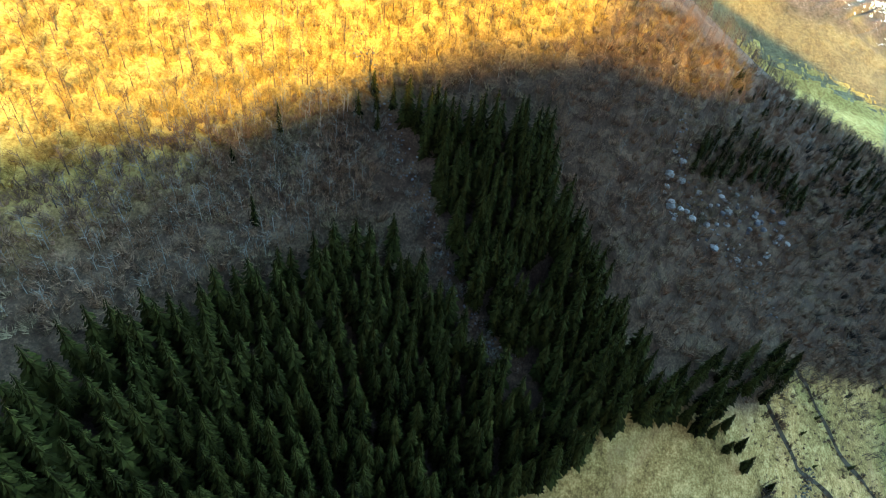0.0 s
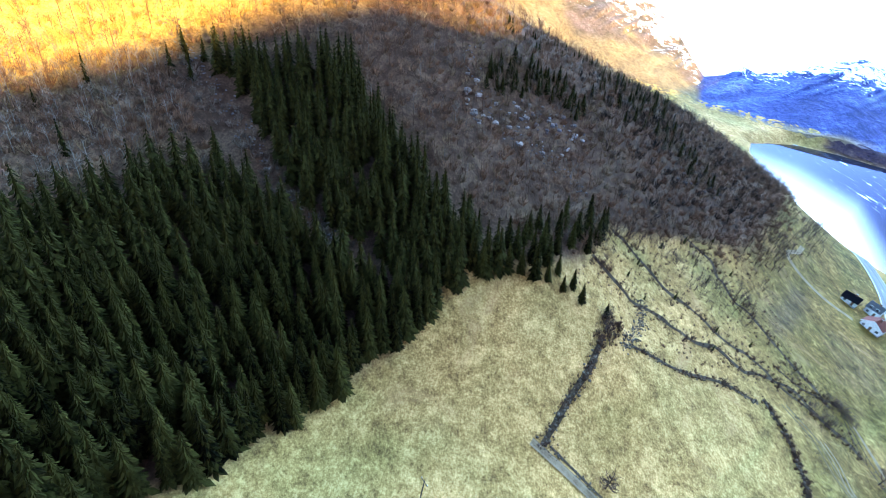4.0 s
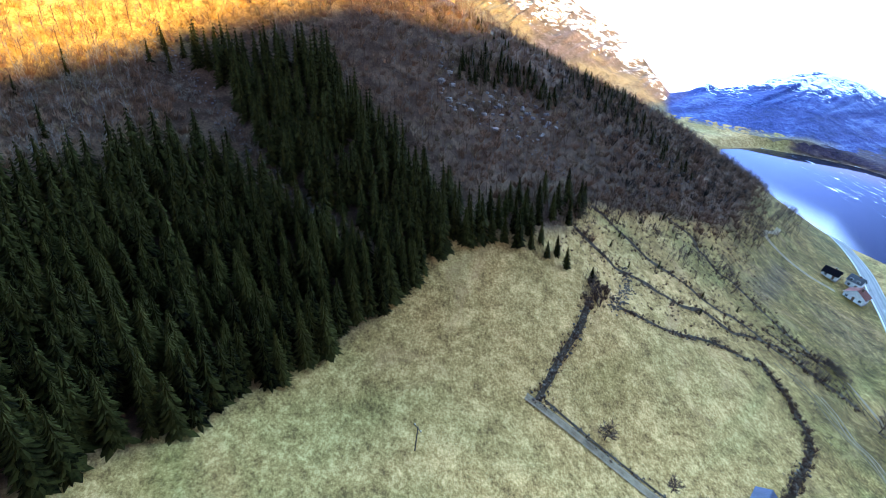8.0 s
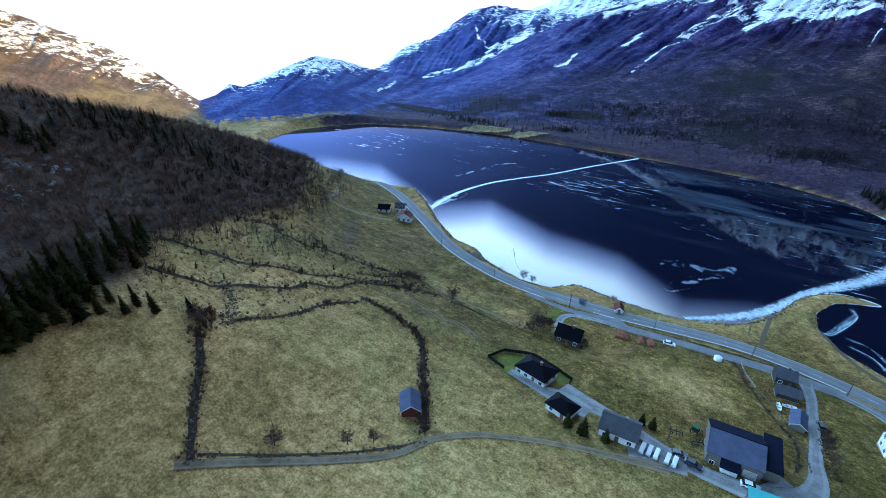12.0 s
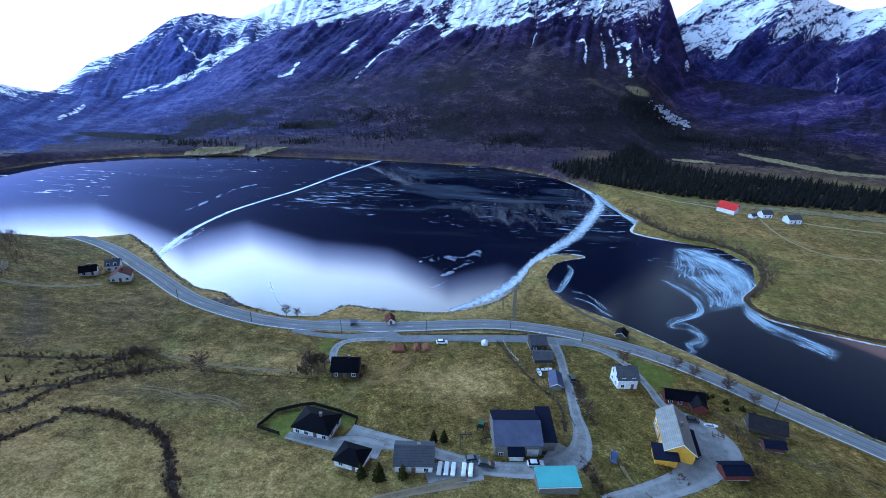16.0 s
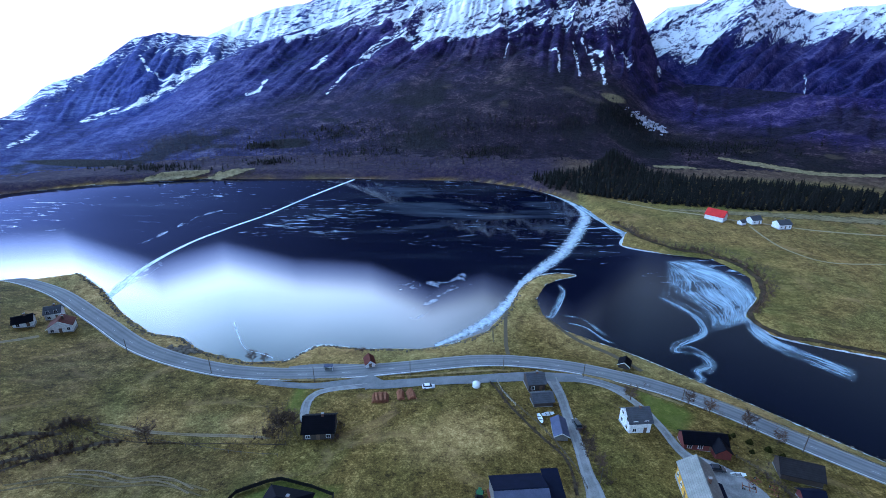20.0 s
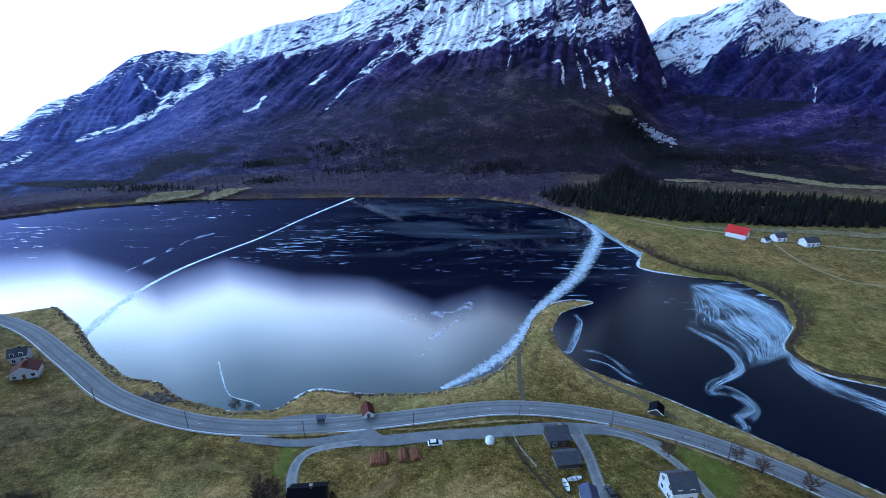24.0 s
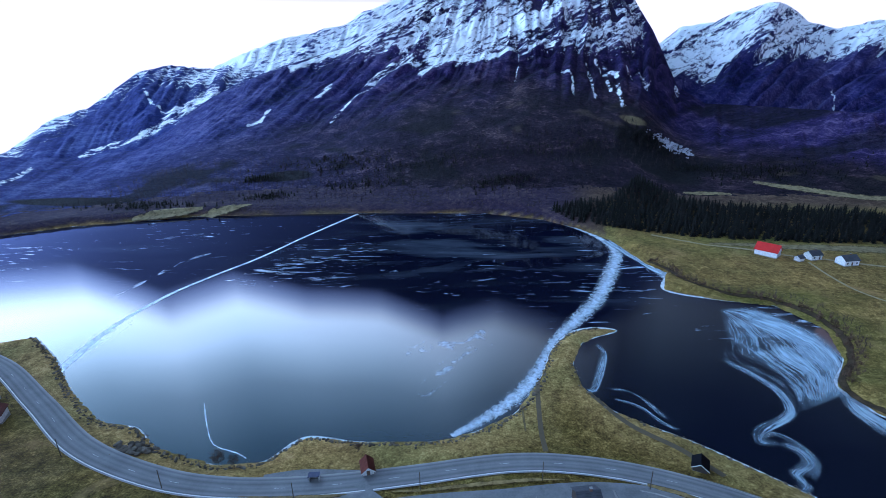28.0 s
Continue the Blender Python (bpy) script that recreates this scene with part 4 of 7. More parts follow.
frost_band([(107.4, 179.4), (110.9, 175.7), (110.6, 168.8), (103.5, 164.7), (103.8, 161.1), (100.1, 158.3)], [(104.6, 176.6), (107.1, 174.3), (107.4, 171.2), (100.5, 167.3), (100.2, 162.9), (97.9, 161.7)], 0.65, 0.06)
frost_band([(99.4, 180.4), (107.3, 183.5), (112.4, 177.5), (112.4, 169.4), (106.1, 162.9)], [(100.6, 177.6), (106.7, 180.5), (109.6, 176.5), (109.6, 170.6), (103.9, 165.1)], 0.45, 0.065)
frost_band([(131.2, 237.1), (132.2, 218.0), (132.2, 205.7), (127.1, 195.4)], [(128.8, 236.9), (129.8, 218.0), (129.8, 206.3), (124.9, 196.6)], 0.7, 0.075)
frost_band([(63.6, 202.8), (70.8, 197.6), (74.8, 189.6), (78.7, 185.7)], [(62.4, 201.2), (69.2, 196.4), (73.2, 188.4), (77.3, 184.3)], 0.7, 0.05)
frost_band([(116, 378), (122, 345), (127, 318), (134, 303)], [(126, 372), (132, 335), (140, 317), (143, 302)], 1.0, 0.05)
frost_band([(62, 209), (70, 206), (75, 191)], [(65, 206), (73, 203), (78, 191)], 0.5, 0.04)
frost_band([(70, 240), (70, 229), (58, 206), (53, 211)], [(67, 238), (66, 229), (56, 209), (55, 210)], 0.7, 0.05)

ROAD = [(-330, 262), (-290, 248), (-250, 236), (-225, 238), (-206, 244), (-176, 232), (-140, 205), (-110, 182), (-82, 169), (-60, 164), (-36, 163.5), (-8, 166), (20, 169.5), (41, 168),
        (62, 162), (81, 152), (96, 140), (108.5, 127), (120, 116), (131, 106), (170, 68), (260, -14), (400, -140)]
road = tagged(ribbon("road", ROAD, 8.5, ROAD_TOP, 0.25, cols=16), "grey two-lane asphalt road along the shore", "road", kind="structure")

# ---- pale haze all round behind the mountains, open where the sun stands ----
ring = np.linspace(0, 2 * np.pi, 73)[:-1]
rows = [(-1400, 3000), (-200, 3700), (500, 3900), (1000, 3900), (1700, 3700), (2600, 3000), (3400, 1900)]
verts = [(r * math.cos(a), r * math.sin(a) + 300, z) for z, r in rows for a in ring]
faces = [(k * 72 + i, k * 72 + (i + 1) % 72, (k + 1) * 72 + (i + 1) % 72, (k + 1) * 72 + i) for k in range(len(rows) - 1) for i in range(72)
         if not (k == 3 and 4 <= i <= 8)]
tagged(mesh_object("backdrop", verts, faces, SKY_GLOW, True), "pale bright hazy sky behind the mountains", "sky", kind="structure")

# ---- a range beside the lake, unseen and added to keep the valley in shade ----
# SHADE sets the crest so that its shadow edge falls on the hill
P_KNOTS = [-900, -43, -21, 8, 28, 50, 76, 90, 102, 130, 160, 220, 330, 400, 440, 540, 600, 640, 680, 800, 1000, 1800]
SHADE = [75, 78, 75, 81, 85, 89, 94, 91, 88, 85, 100, 120, 100, 55, 30, 30, 60, 64, 150, 200, 220, 420]
toward = Vector((math.sin(SUN_AZ), math.cos(SUN_AZ), 0))
across_sun = Vector((-toward.y, toward.x, 0))
crest, S_FAR = [], 3300.0
for p in np.arange(-900, 1801, 10.0):
    top = float(np.interp(p, P_KNOTS, SHADE)) + (S_FAR + 190) * math.tan(SUN_EL) + 3.0 * float(fractal(np.array([p]), np.array([0.0]), 60, 4, 77)[0])
    c = toward * S_FAR + across_sun * p
    for back, drop in ((-420, 700), (-180, 330), (0, 0), (160, 400)):
        q = c + toward * back
        crest.append((q.x, q.y, top - drop))
n = len(crest) // 4
tagged(mesh_object("mountain", crest, [(i * 4 + j, i * 4 + j + 1, (i + 1) * 4 + j + 1, (i + 1) * 4 + j) for i in range(n - 1) for j in range(3)], surface("shade_range_rock", (0.05, 0.045, 0.05), scale=0.02, rough=0.95), True),
       "unseen range added to shade the valley", "mountain", kind="structure")


# ---- parts and things ----
def mesh_from(name, bm, *materials):
    me = bpy.data.meshes.new(name)
    bm.to_mesh(me)
    bm.free()
    for m in materials:
        me.materials.append(m)
    return me


def part(name, bm, material, parent, label=""):
    """One mesh object under a thing or under a part."""
    ob = new(name, bm if isinstance(bm, bpy.types.Mesh) else mesh_from(name, bm, material))
    ob.parent = parent
    if label:
        ob["label"] = label
    return ob


def thing(name, x, y, turn=0.0, z=None, label="", category="", group="", kind=""):
    ob = new(name)
    ob.empty_display_size = 0.5
    ob.matrix_world = pose(x, y, height(x, y) if z is None else z, 0, 0, turn)
    return tagged(ob, label, category, group, kind)


def box(bm, x0, x1, y0, y1, z0, z1):
    vs = [bm.verts.new((x, y, z)) for x in (x0, x1) for y in (y0, y1) for z in (z0, z1)]
    for f in ((0, 1, 3, 2), (4, 6, 7, 5), (0, 4, 5, 1), (2, 3, 7, 6), (0, 2, 6, 4), (1, 5, 7, 3)):
        bm.faces.new([vs[i] for i in f])
    return vs


def boxed(*spans, bevel=0.0):
    bm = bmesh.new()
    for s in spans:
        box(bm, *s)
    if bevel:
        bmesh.ops.bevel(bm, geom=bm.edges[:], offset=bevel, segments=1, affect="EDGES")
    return bm


def slab(bm, pts, thick):
    """A plate through four points, thick downwards."""
    top = [bm.verts.new(p) for p in pts]
    low = [bm.verts.new((p[0], p[1], p[2] - thick)) for p in pts]
    n = len(pts)
    bm.faces.new(top)
    bm.faces.new(low[::-1])
    for i in range(n):
        bm.faces.new((top[i], low[i], low[(i + 1) % n], top[(i + 1) % n]))


WOODS = {}


def paint(name, color, rough=0.7, scale=1.5, spread=0.22, metal=0.0):
    if name not in WOODS:
        WOODS[name] = surface(name, color, scale=scale, rough=rough, spread=spread, metal=metal, relief_m=0.01)
    return WOODS[name]


def boards(name, color, rough=0.75):
    """Painted upright boards with dark joints and weathering."""
    if name in WOODS:
        return WOODS[name]
    m, nt, bsdf = nodes_of(name)
    co = nt.nodes.new("ShaderNodeTexCoord").outputs["Object"]
    sep = nt.nodes.new("ShaderNodeSeparateXYZ")
    nt.links.new(co, sep.inputs[0])
    u = calc(nt, "MULTIPLY", calc(nt, "ADD", sep.outputs[0], sep.outputs[1]), 5.0)
    joint = calc(nt, "LESS_THAN", calc(nt, "FRACT", u), 0.12)
    n = noise_node(nt, 1.3, 5, 0.7, co)
    col = ramp(nt, n, [(0.3, tuple(c * 0.65 for c in color)), (0.6, color)])
    col = blend(nt, calc(nt, "MULTIPLY", joint, 0.5), col, tuple(c * 0.3 for c in color))
    nt.links.new(col, bsdf.inputs["Base Color"])
    bsdf.inputs["Roughness"].default_value = rough
    WOODS[name] = m
    return m


def tiled(name, color, rows=3.0, rough=0.6):
    """Roof covering in courses, uneven in tone."""
    if name in WOODS:
        return WOODS[name]
    m, nt, bsdf = nodes_of(name)
    co = nt.nodes.new("ShaderNodeTexCoord").outputs["Object"]
    sep = nt.nodes.new("ShaderNodeSeparateXYZ")
    nt.links.new(co, sep.inputs[0])
    line = calc(nt, "LESS_THAN", calc(nt, "FRACT", calc(nt, "MULTIPLY", sep.outputs[2], rows)), 0.18)
    n = calc(nt, "ADD", calc(nt, "MULTIPLY", noise_node(nt, 0.6, 4, 0.6, co), 0.5), calc(nt, "MULTIPLY", noise_node(nt, 7.0, 3, 0.6, co), 0.5))
    col = ramp(nt, n, [(0.33, tuple(c * 0.55 for c in color)), (0.62, color), (0.75, tuple(min(1, c * 1.5) for c in color))])
    col = blend(nt, calc(nt, "MULTIPLY", line, 0.45), col, tuple(c * 0.35 for c in color))
    nt.links.new(col, bsdf.inputs["Base Color"])
    bsdf.inputs["Roughness"].default_value, bsdf.inputs["Specular IOR Level"].default_value = rough, 0.2
    bump(nt, bsdf, n, 0.03, 0.5)
    WOODS[name] = m
    return m


GLASS = paint("window_glass", (0.02, 0.025, 0.035), 0.08, 0.4, 0.4)
TRIM = paint("white_trim", (0.75, 0.76, 0.76), 0.6)
BRICK = paint("chimney_brick", (0.16, 0.09, 0.07), 0.9)
BASE = paint("concrete_base", (0.30, 0.30, 0.29), 0.9)
STEEL = paint("dull_steel", (0.35, 0.36, 0.37), 0.45, metal=0.7)
BLACK = paint("black_rubber", (0.02, 0.02, 0.022), 0.8)


def window(parent, x, y, z, w, h, side, trim=None):
    """A window on a wall: side 's', 'n', 'e' or 'w' of the house."""
    t = 0.06
    frame_ob = None
    spans, cross = [], []
    for a0, a1, b0, b1 in ((-w / 2 - 0.1, w / 2 + 0.1, -0.1, 0.02), (-w / 2 - 0.1, w / 2 + 0.1, h - 0.02, h + 0.1),
                           (-w / 2 - 0.1, -w / 2 + 0.02, 0.02, h - 0.02), (w / 2 - 0.02, w / 2 + 0.1, 0.02, h - 0.02), (-0.03, 0.03, 0.02, h - 0.02)):
        spans.append((x + a0, x + a1, y - t, y + t, z + b0, z + b1) if side in "sn" else (x - t, x + t, y + a0, y + a1, z + b0, z + b1))
    frame_ob = part("window", boxed(*spans), trim or TRIM, parent)
    g = (x - w / 2 + 0.02, x + w / 2 - 0.02, y - 0.03, y + 0.03, z + 0.02, z + h - 0.02) if side in "sn" else (x - 0.03, x + 0.03, y - w / 2 + 0.02, y + w / 2 - 0.02, z + 0.02, z + h - 0.02)
    part("pane", boxed(g), GLASS, frame_ob)


def gable_walls(L, D, h, rise, along):
    """Walls with two gables; along: the ridge runs along 'x' or 'y'."""
    bm = bmesh.new()
    t = 0.2
    if along == "x":
        low = [(-L / 2, -D / 2), (L / 2, -D / 2), (L / 2, D / 2), (-L / 2, D / 2)]
        v = [bm.verts.new((x, y, -1.2)) for x, y in low] + [bm.verts.new((x, y, h)) for x, y in low]
        p, q = bm.verts.new((-L / 2, 0, h + rise)), bm.verts.new((L / 2, 0, h + rise))
        for f in ((v[0], v[1], v[5], v[4]), (v[2], v[3], v[7], v[6]), (v[1], v[2], v[6], q, v[5]), (v[3], v[0], v[4], p, v[7])):
            bm.faces.new(f)
    else:
        low = [(-L / 2, -D / 2), (L / 2, -D / 2), (L / 2, D / 2), (-L / 2, D / 2)]
        v = [bm.verts.new((x, y, -1.2)) for x, y in low] + [bm.verts.new((x, y, h)) for x, y in low]
        p, q = bm.verts.new((0, -D / 2, h + rise)), bm.verts.new((0, D / 2, h + rise))
        for f in ((v[0], v[1], v[5], p, v[4]), (v[2], v[3], v[7], q, v[6]), (v[1], v[2], v[6], v[5]), (v[3], v[0], v[4], v[7])):
            bm.faces.new(f)
    return bm


def house(name, x, y, turn, L, D, h, rise, wall, roof, along="x", eave=0.45, windows="s", chimney=True, door=True, hip=False,
          label="", category="house", group="", storeys=1, trim=None, front_roof=None):
    """A building: walls, base, roof with its two halves, windows, door, chimney."""
    ob = thing(name, x, y, turn, label=label, category=category, group=group)
    part("base", boxed((-L / 2 - 0.06, L / 2 + 0.06, -D / 2 - 0.06, D / 2 + 0.06, -1.6, 0.35)), BASE, ob)
    e = eave
    if hip:
        part("wall", boxed((-L / 2, L / 2, -D / 2, D / 2, -1.2, h)), wall, ob)
        bm = bmesh.new()
        X, Y, r = L / 2 + e, D / 2 + e, min(L, D) / 2 * 0.9
        c = [bm.verts.new(p) for p in ((-X, -Y, h - 0.1), (X, -Y, h - 0.1), (X, Y, h - 0.1), (-X, Y, h - 0.1))]
        k = [bm.verts.new(p) for p in ((-X, -Y, h + 0.1), (X, -Y, h + 0.1), (X, Y, h + 0.1), (-X, Y, h + 0.1))]
        p, q = (bm.verts.new((-L / 2 + r, 0, h + rise)), bm.verts.new((L / 2 - r, 0, h + rise))) if L >= D else (bm.verts.new((0, -D / 2 + r, h + rise)), bm.verts.new((0, D / 2 - r, h + rise)))
        bm.faces.new(c[::-1])
        for i in range(4):
            bm.faces.new((c[i], c[(i + 1) % 4], k[(i + 1) % 4], k[i]))
        sides = ((k[0], k[1], q, p), (k[1], k[2], q), (k[2], k[3], p, q), (k[3], k[0], p)) if L >= D else ((k[0], k[1], p), (k[1], k[2], q, p), (k[2], k[3], q), (k[3], k[0], p, q))
        for f in sides:
            bm.faces.new(f)
        part("roof", bm, roof, ob)
    else:
        part("wall", gable_walls(L, D, h, rise, along), wall, ob)
        for sgn in (-1, 1):
            bm = bmesh.new()
            if along == "x":
                k = rise / (D / 2)
                pts = [(-L / 2 - e, 0, h + rise + 0.16), (L / 2 + e, 0, h + rise + 0.16), (L / 2 + e, sgn * (D / 2 + e), h + 0.16 - k * e), (-L / 2 - e, sgn * (D / 2 + e), h + 0.16 - k * e)]
            else:
                k = rise / (L / 2)
                pts = [(0, -D / 2 - e, h + rise + 0.16), (0, D / 2 + e, h + rise + 0.16), (sgn * (L / 2 + e), D / 2 + e, h + 0.16 - k * e), (sgn * (L / 2 + e), -D / 2 - e, h + 0.16 - k * e)]
            slab(bm, pts, 0.16)
            bmesh.ops.recalc_face_normals(bm, faces=bm.faces[:])
            part("roof", bm, (front_roof if front_roof and sgn < 0 else roof), ob)
        if along == "x":
            part("ridge", boxed((-L / 2 - e, L / 2 + e, -0.14, 0.14, h + rise + 0.1, h + rise + 0.24)), roof, ob)
        else:
            part("ridge", boxed((-0.14, 0.14, -D / 2 - e, D / 2 + e, h + rise + 0.1, h + rise + 0.24)), roof, ob)
            for sgn in (-1, 1):
                bm = bmesh.new()
                k = rise / (L / 2)
                y0 = -D / 2 - e - 0.05
                slab(bm, [(0, y0, h + rise + 0.2), (sgn * (L / 2 + e), y0, h + 0.2 - k * e), (sgn * (L / 2 + e), y0 + 0.06, h + 0.2 - k * e), (0, y0 + 0.06, h + rise + 0.2)], 0.26)
                bmesh.ops.recalc_face_normals(bm, faces=bm.faces[:])
                part("bargeboard", bm, trim or TRIM, ob)
    if chimney:
        c = part("chimney", boxed((-0.35 + L * 0.12, 0.35 + L * 0.12, -0.3, 0.3, h + rise - 0.8, h + rise + 0.9)), BRICK, ob)
        part("cap", boxed((-0.42 + L * 0.12, 0.42 + L * 0.12, -0.37, 0.37, h + rise + 0.9, h + rise + 1.0)), BASE, c)
    for side in windows:
        span, off = (L, D / 2) if side in "sn" else (D, L / 2)
        n = max(1, int(span / 2.6))
        for s in range(storeys):
            for i in range(n):
                a = (i + 0.5) / n * span - span / 2
                if door and side == windows[0] and i == n // 2 and s == 0:
                    d = 0.05
                    sp = (a - 0.5, a + 0.5, -off - d, -off + d, 0.2, 2.3) if side == "s" else (a - 0.5, a + 0.5, off - d, off + d, 0.2, 2.3) if side == "n" else (off - d, off + d, a - 0.5, a + 0.5, 0.2, 2.3) if side == "e" else (-off - d, -off + d, a - 0.5, a + 0.5, 0.2, 2.3)
                    dr = part("door", boxed(sp), boards("brown_door", (0.14, 0.08, 0.05)), ob)
                    part("handle", boxed((sp[0] + 0.1, sp[0] + 0.16, sp[2] - 0.04, sp[3] + 0.04, 1.2, 1.3)), STEEL, dr)
                    continue
                z = 1.0 + 2.6 * s
                if side == "s":
                    window(ob, a, -off, z, 1.1, 1.15, "s", trim)
                elif side == "n":
                    window(ob, a, off, z, 1.1, 1.15, "n", trim)
                else:
                    window(ob, off if side == "e" else -off, a, z, 1.1, 1.15, side, trim)
    return ob


W_WHITE = boards("white_boards", (0.72, 0.73, 0.74))
W_RED = boards("red_boards", (0.13, 0.02, 0.015))
W_YELLOW = boards("yellow_boards", (0.66, 0.34, 0.02))
W_BROWN = boards("dark_brown_boards", (0.045, 0.03, 0.025))
W_GREY = boards("grey_boards", (0.16, 0.145, 0.13))
R_BLACK = tiled("black_tiles", (0.005, 0.005, 0.009))
R_NAVY = paint("dark_sheet_roof", (0.010, 0.012, 0.028), 0.75, 0.5, 0.3)
R_GREY = tiled("grey_slates", (0.085, 0.09, 0.105))
R_LIGHT = paint("pale_sheet_roof", (0.10, 0.11, 0.17), 0.7, 0.4, 0.3)
R_MOSS = tiled("weathered_slates", (0.27, 0.26, 0.23))
R_TEAL = paint("turquoise_sheet_roof", (0.10, 0.42, 0.40), 0.5, 0.3, 0.15)
R_RED = paint("bright_red_roof", (0.60, 0.035, 0.03), 0.5, 0.4, 0.2)
R_RUST = tiled("rust_red_tiles", (0.13, 0.035, 0.025))
R_OLD = tiled("old_dark_slates", (0.030, 0.027, 0.030))
for roof_mat in (R_BLACK, R_NAVY, R_LIGHT, R_OLD, R_RUST):
    roof_mat.node_tree.nodes["Principled BSDF"].inputs["Specular IOR Level"].default_value = 0.05

house("house", -32.6, 100.6, -14, 10.4, 7.6, 2.9, 2.1, W_WHITE, R_BLACK, hip=True, windows="se", label="white bungalow with black tiled hipped roof on a paved plot")
house("garage", -20.6, 88.2, -17, 7.0, 5.6, 2.5, 1.9, W_WHITE, R_BLACK, hip=True, windows="s", chimney=False, label="white garage with black hipped roof beside the drive", category="garage")
house("house", -5.2, 88.8, 1, 9.2, 7.2, 3.2, 2.3, W_WHITE, R_GREY, windows="se", label="white house with worn grey slate roof")
barn = house("barn", 21.4, 99.4, 2, 12.2, 12.6, 4.6, 2.6, W_GREY, R_NAVY, eave=0.3, windows="s", chimney=False, label="large grey barn with dark and pale sheet roof", category="barn", front_roof=R_LIGHT)
part("annex_wall", boxed((6.1, 10.0, -4.2, 6.0, -1.4, 4.2)), W_GREY, barn)
bm = bmesh.new()
slab(bm, [(6.2, -4.8, 4.2), (10.4, -4.8, 4.2), (10.4, 6.4, 6.2), (6.2, 6.4, 6.2)], 0.18)
part("annex_roof", bm, R_NAVY, barn, "dark sheet roof of the side building")
part("porch_wall", boxed((-2.6, 1.0, -8.2, -6.3, -1.4, 3.0)), W_WHITE, barn, "white boarded porch")
bm = bmesh.new()
slab(bm, [(-3.1, -8.6, 3.1), (1.4, -8.6, 3.1), (1.4, -3.6, 5.6), (-3.1, -3.6, 5.6)], 0.15)
part("porch_roof", bm, R_NAVY, barn)
part("door", boxed((2.2, 5.2, -6.36, -6.26, 0.1, 3.2)), boards("pale_door", (0.5, 0.5, 0.5)), barn, "wide pale sliding door")

store = thing("store", 29.3, 83.0, 4, label="long low store with flat turquoise sheet roof", category="shed")
part("wall", boxed((-4.8, 4.8, -2.5, 2.5, -1.5, 3.0)), W_GREY, store)
bm = bmesh.new()
slab(bm, [(-5.1, -2.8, 3.1), (5.1, -2.8, 3.1), (5.1, 2.8, 3.6), (-5.1, 2.8, 3.6)], 0.2)
part("roof", bm, R_TEAL, store)
part("gutter", boxed((-5.1, 5.1, -2.95, -2.81, 2.85, 3.0)), TRIM, store)

house("house", 36.9, 152.4, 4, 5.6, 6.2, 3.4, 1.8, W_BROWN, R_GREY, windows="s", label="dark brown house with grey roof beside the road")
house("shed", 37.2, 143.0, 4, 6.2, 4.8, 2.3, 1.4, W_BROWN, R_GREY, windows="", chimney=False, door=False, label="dark brown shed with grey slate roof", category="shed")
house("shed", 38.8, 127.8, -6, 3.7, 6.8, 2.2, 1.1, W_GREY, R_LIGHT, along="y", windows="", chimney=False, door=False, label="small grey shed with pale sheet roof beside the lane", category="shed")
house("house", 62.4, 130.8, 3, 6.6, 6.4, 4.4, 2.6, W_WHITE, R_GREY, windows="sw", storeys=2, label="tall white wooden house with grey slate roof")
rb = house("outbuilding", 78.6, 122.6, -8, 11.6, 4.8, 2.8, 1.7, W_RED, R_BLACK, windows="s", chimney=False, label="red wooden outbuilding with black roof and gabled wing", category="outbuilding")
part("wing_wall", gable_walls(4.2, 4.0, 2.6, 1.5, "y"), W_RED, rb).location = (3.6, -3.2, 0)
for sgn in (-1, 1):
    bm = bmesh.new()
    slab(bm, [(0, -2.4, 4.3), (0, 2.2, 4.3), (sgn * 2.5, 2.2, 2.5), (sgn * 2.5, -2.4, 2.5)], 0.15)
    bmesh.ops.recalc_face_normals(bm, faces=bm.faces[:])
    part("wing_roof", bm, R_BLACK, rb).location = (3.6, -3.2, 0)
yh = house("house", 66.2, 102.0, -13, 7.4, 15.0, 4.2, 2.8, W_YELLOW, R_MOSS, along="y", windows="we", label="long yellow farmhouse with weathered slate roof")
part("wing_wall", boxed((-6.4, -1.0, -10.2, -5.0, -1.5, 3.0)), W_YELLOW, yh)
bm = bmesh.new()
slab(bm, [(-6.9, -10.7, 3.1), (-0.6, -10.7, 3.9), (-0.6, -4.6, 3.9), (-6.9, -4.6, 3.1)], 0.16)
part("wing_roof", bm, R_NAVY, yh, "dark sheet roof of the lower wing")
part("lean_to_wall", boxed((3.7, 5.6, -5.0, 4.0, -1.5, 2.2)), W_BROWN, yh)
bm = bmesh.new()
slab(bm, [(3.4, -5.3, 3.0), (6.0, -5.3, 2.2), (6.0, 4.3, 2.2), (3.4, 4.3, 3.0)], 0.14)
part("lean_to_roof", bm, R_NAVY, yh)
house("shed", 77.4, 91.6, 3, 6.6, 3.9, 2.4, 0.9, W_RED, R_NAVY, windows="", chimney=False, door=False, label="red shed with dark sheet roof in the yard", category="shed")
house("barn", 98.6, 111.6, -20, 9.6, 6.0, 2.6, 2.2, W_BROWN, R_OLD, windows="", chimney=False, door=False, label="old weathered barn with dark slate roof near the road", category="barn")
house("shed", 95.6, 103.4, -6, 5.2, 2.8, 2.0, 0.9, W_RED, R_NAVY, windows="", chimney=False, door=False, label="small dark red shed beside the old barn", category="shed")
house("house", -30.8, 130.8, 2, 8.6, 7.6, 3.0, 2.6, W_BROWN, R_BLACK, windows="s", label="dark brown house with steep black roof near the road")
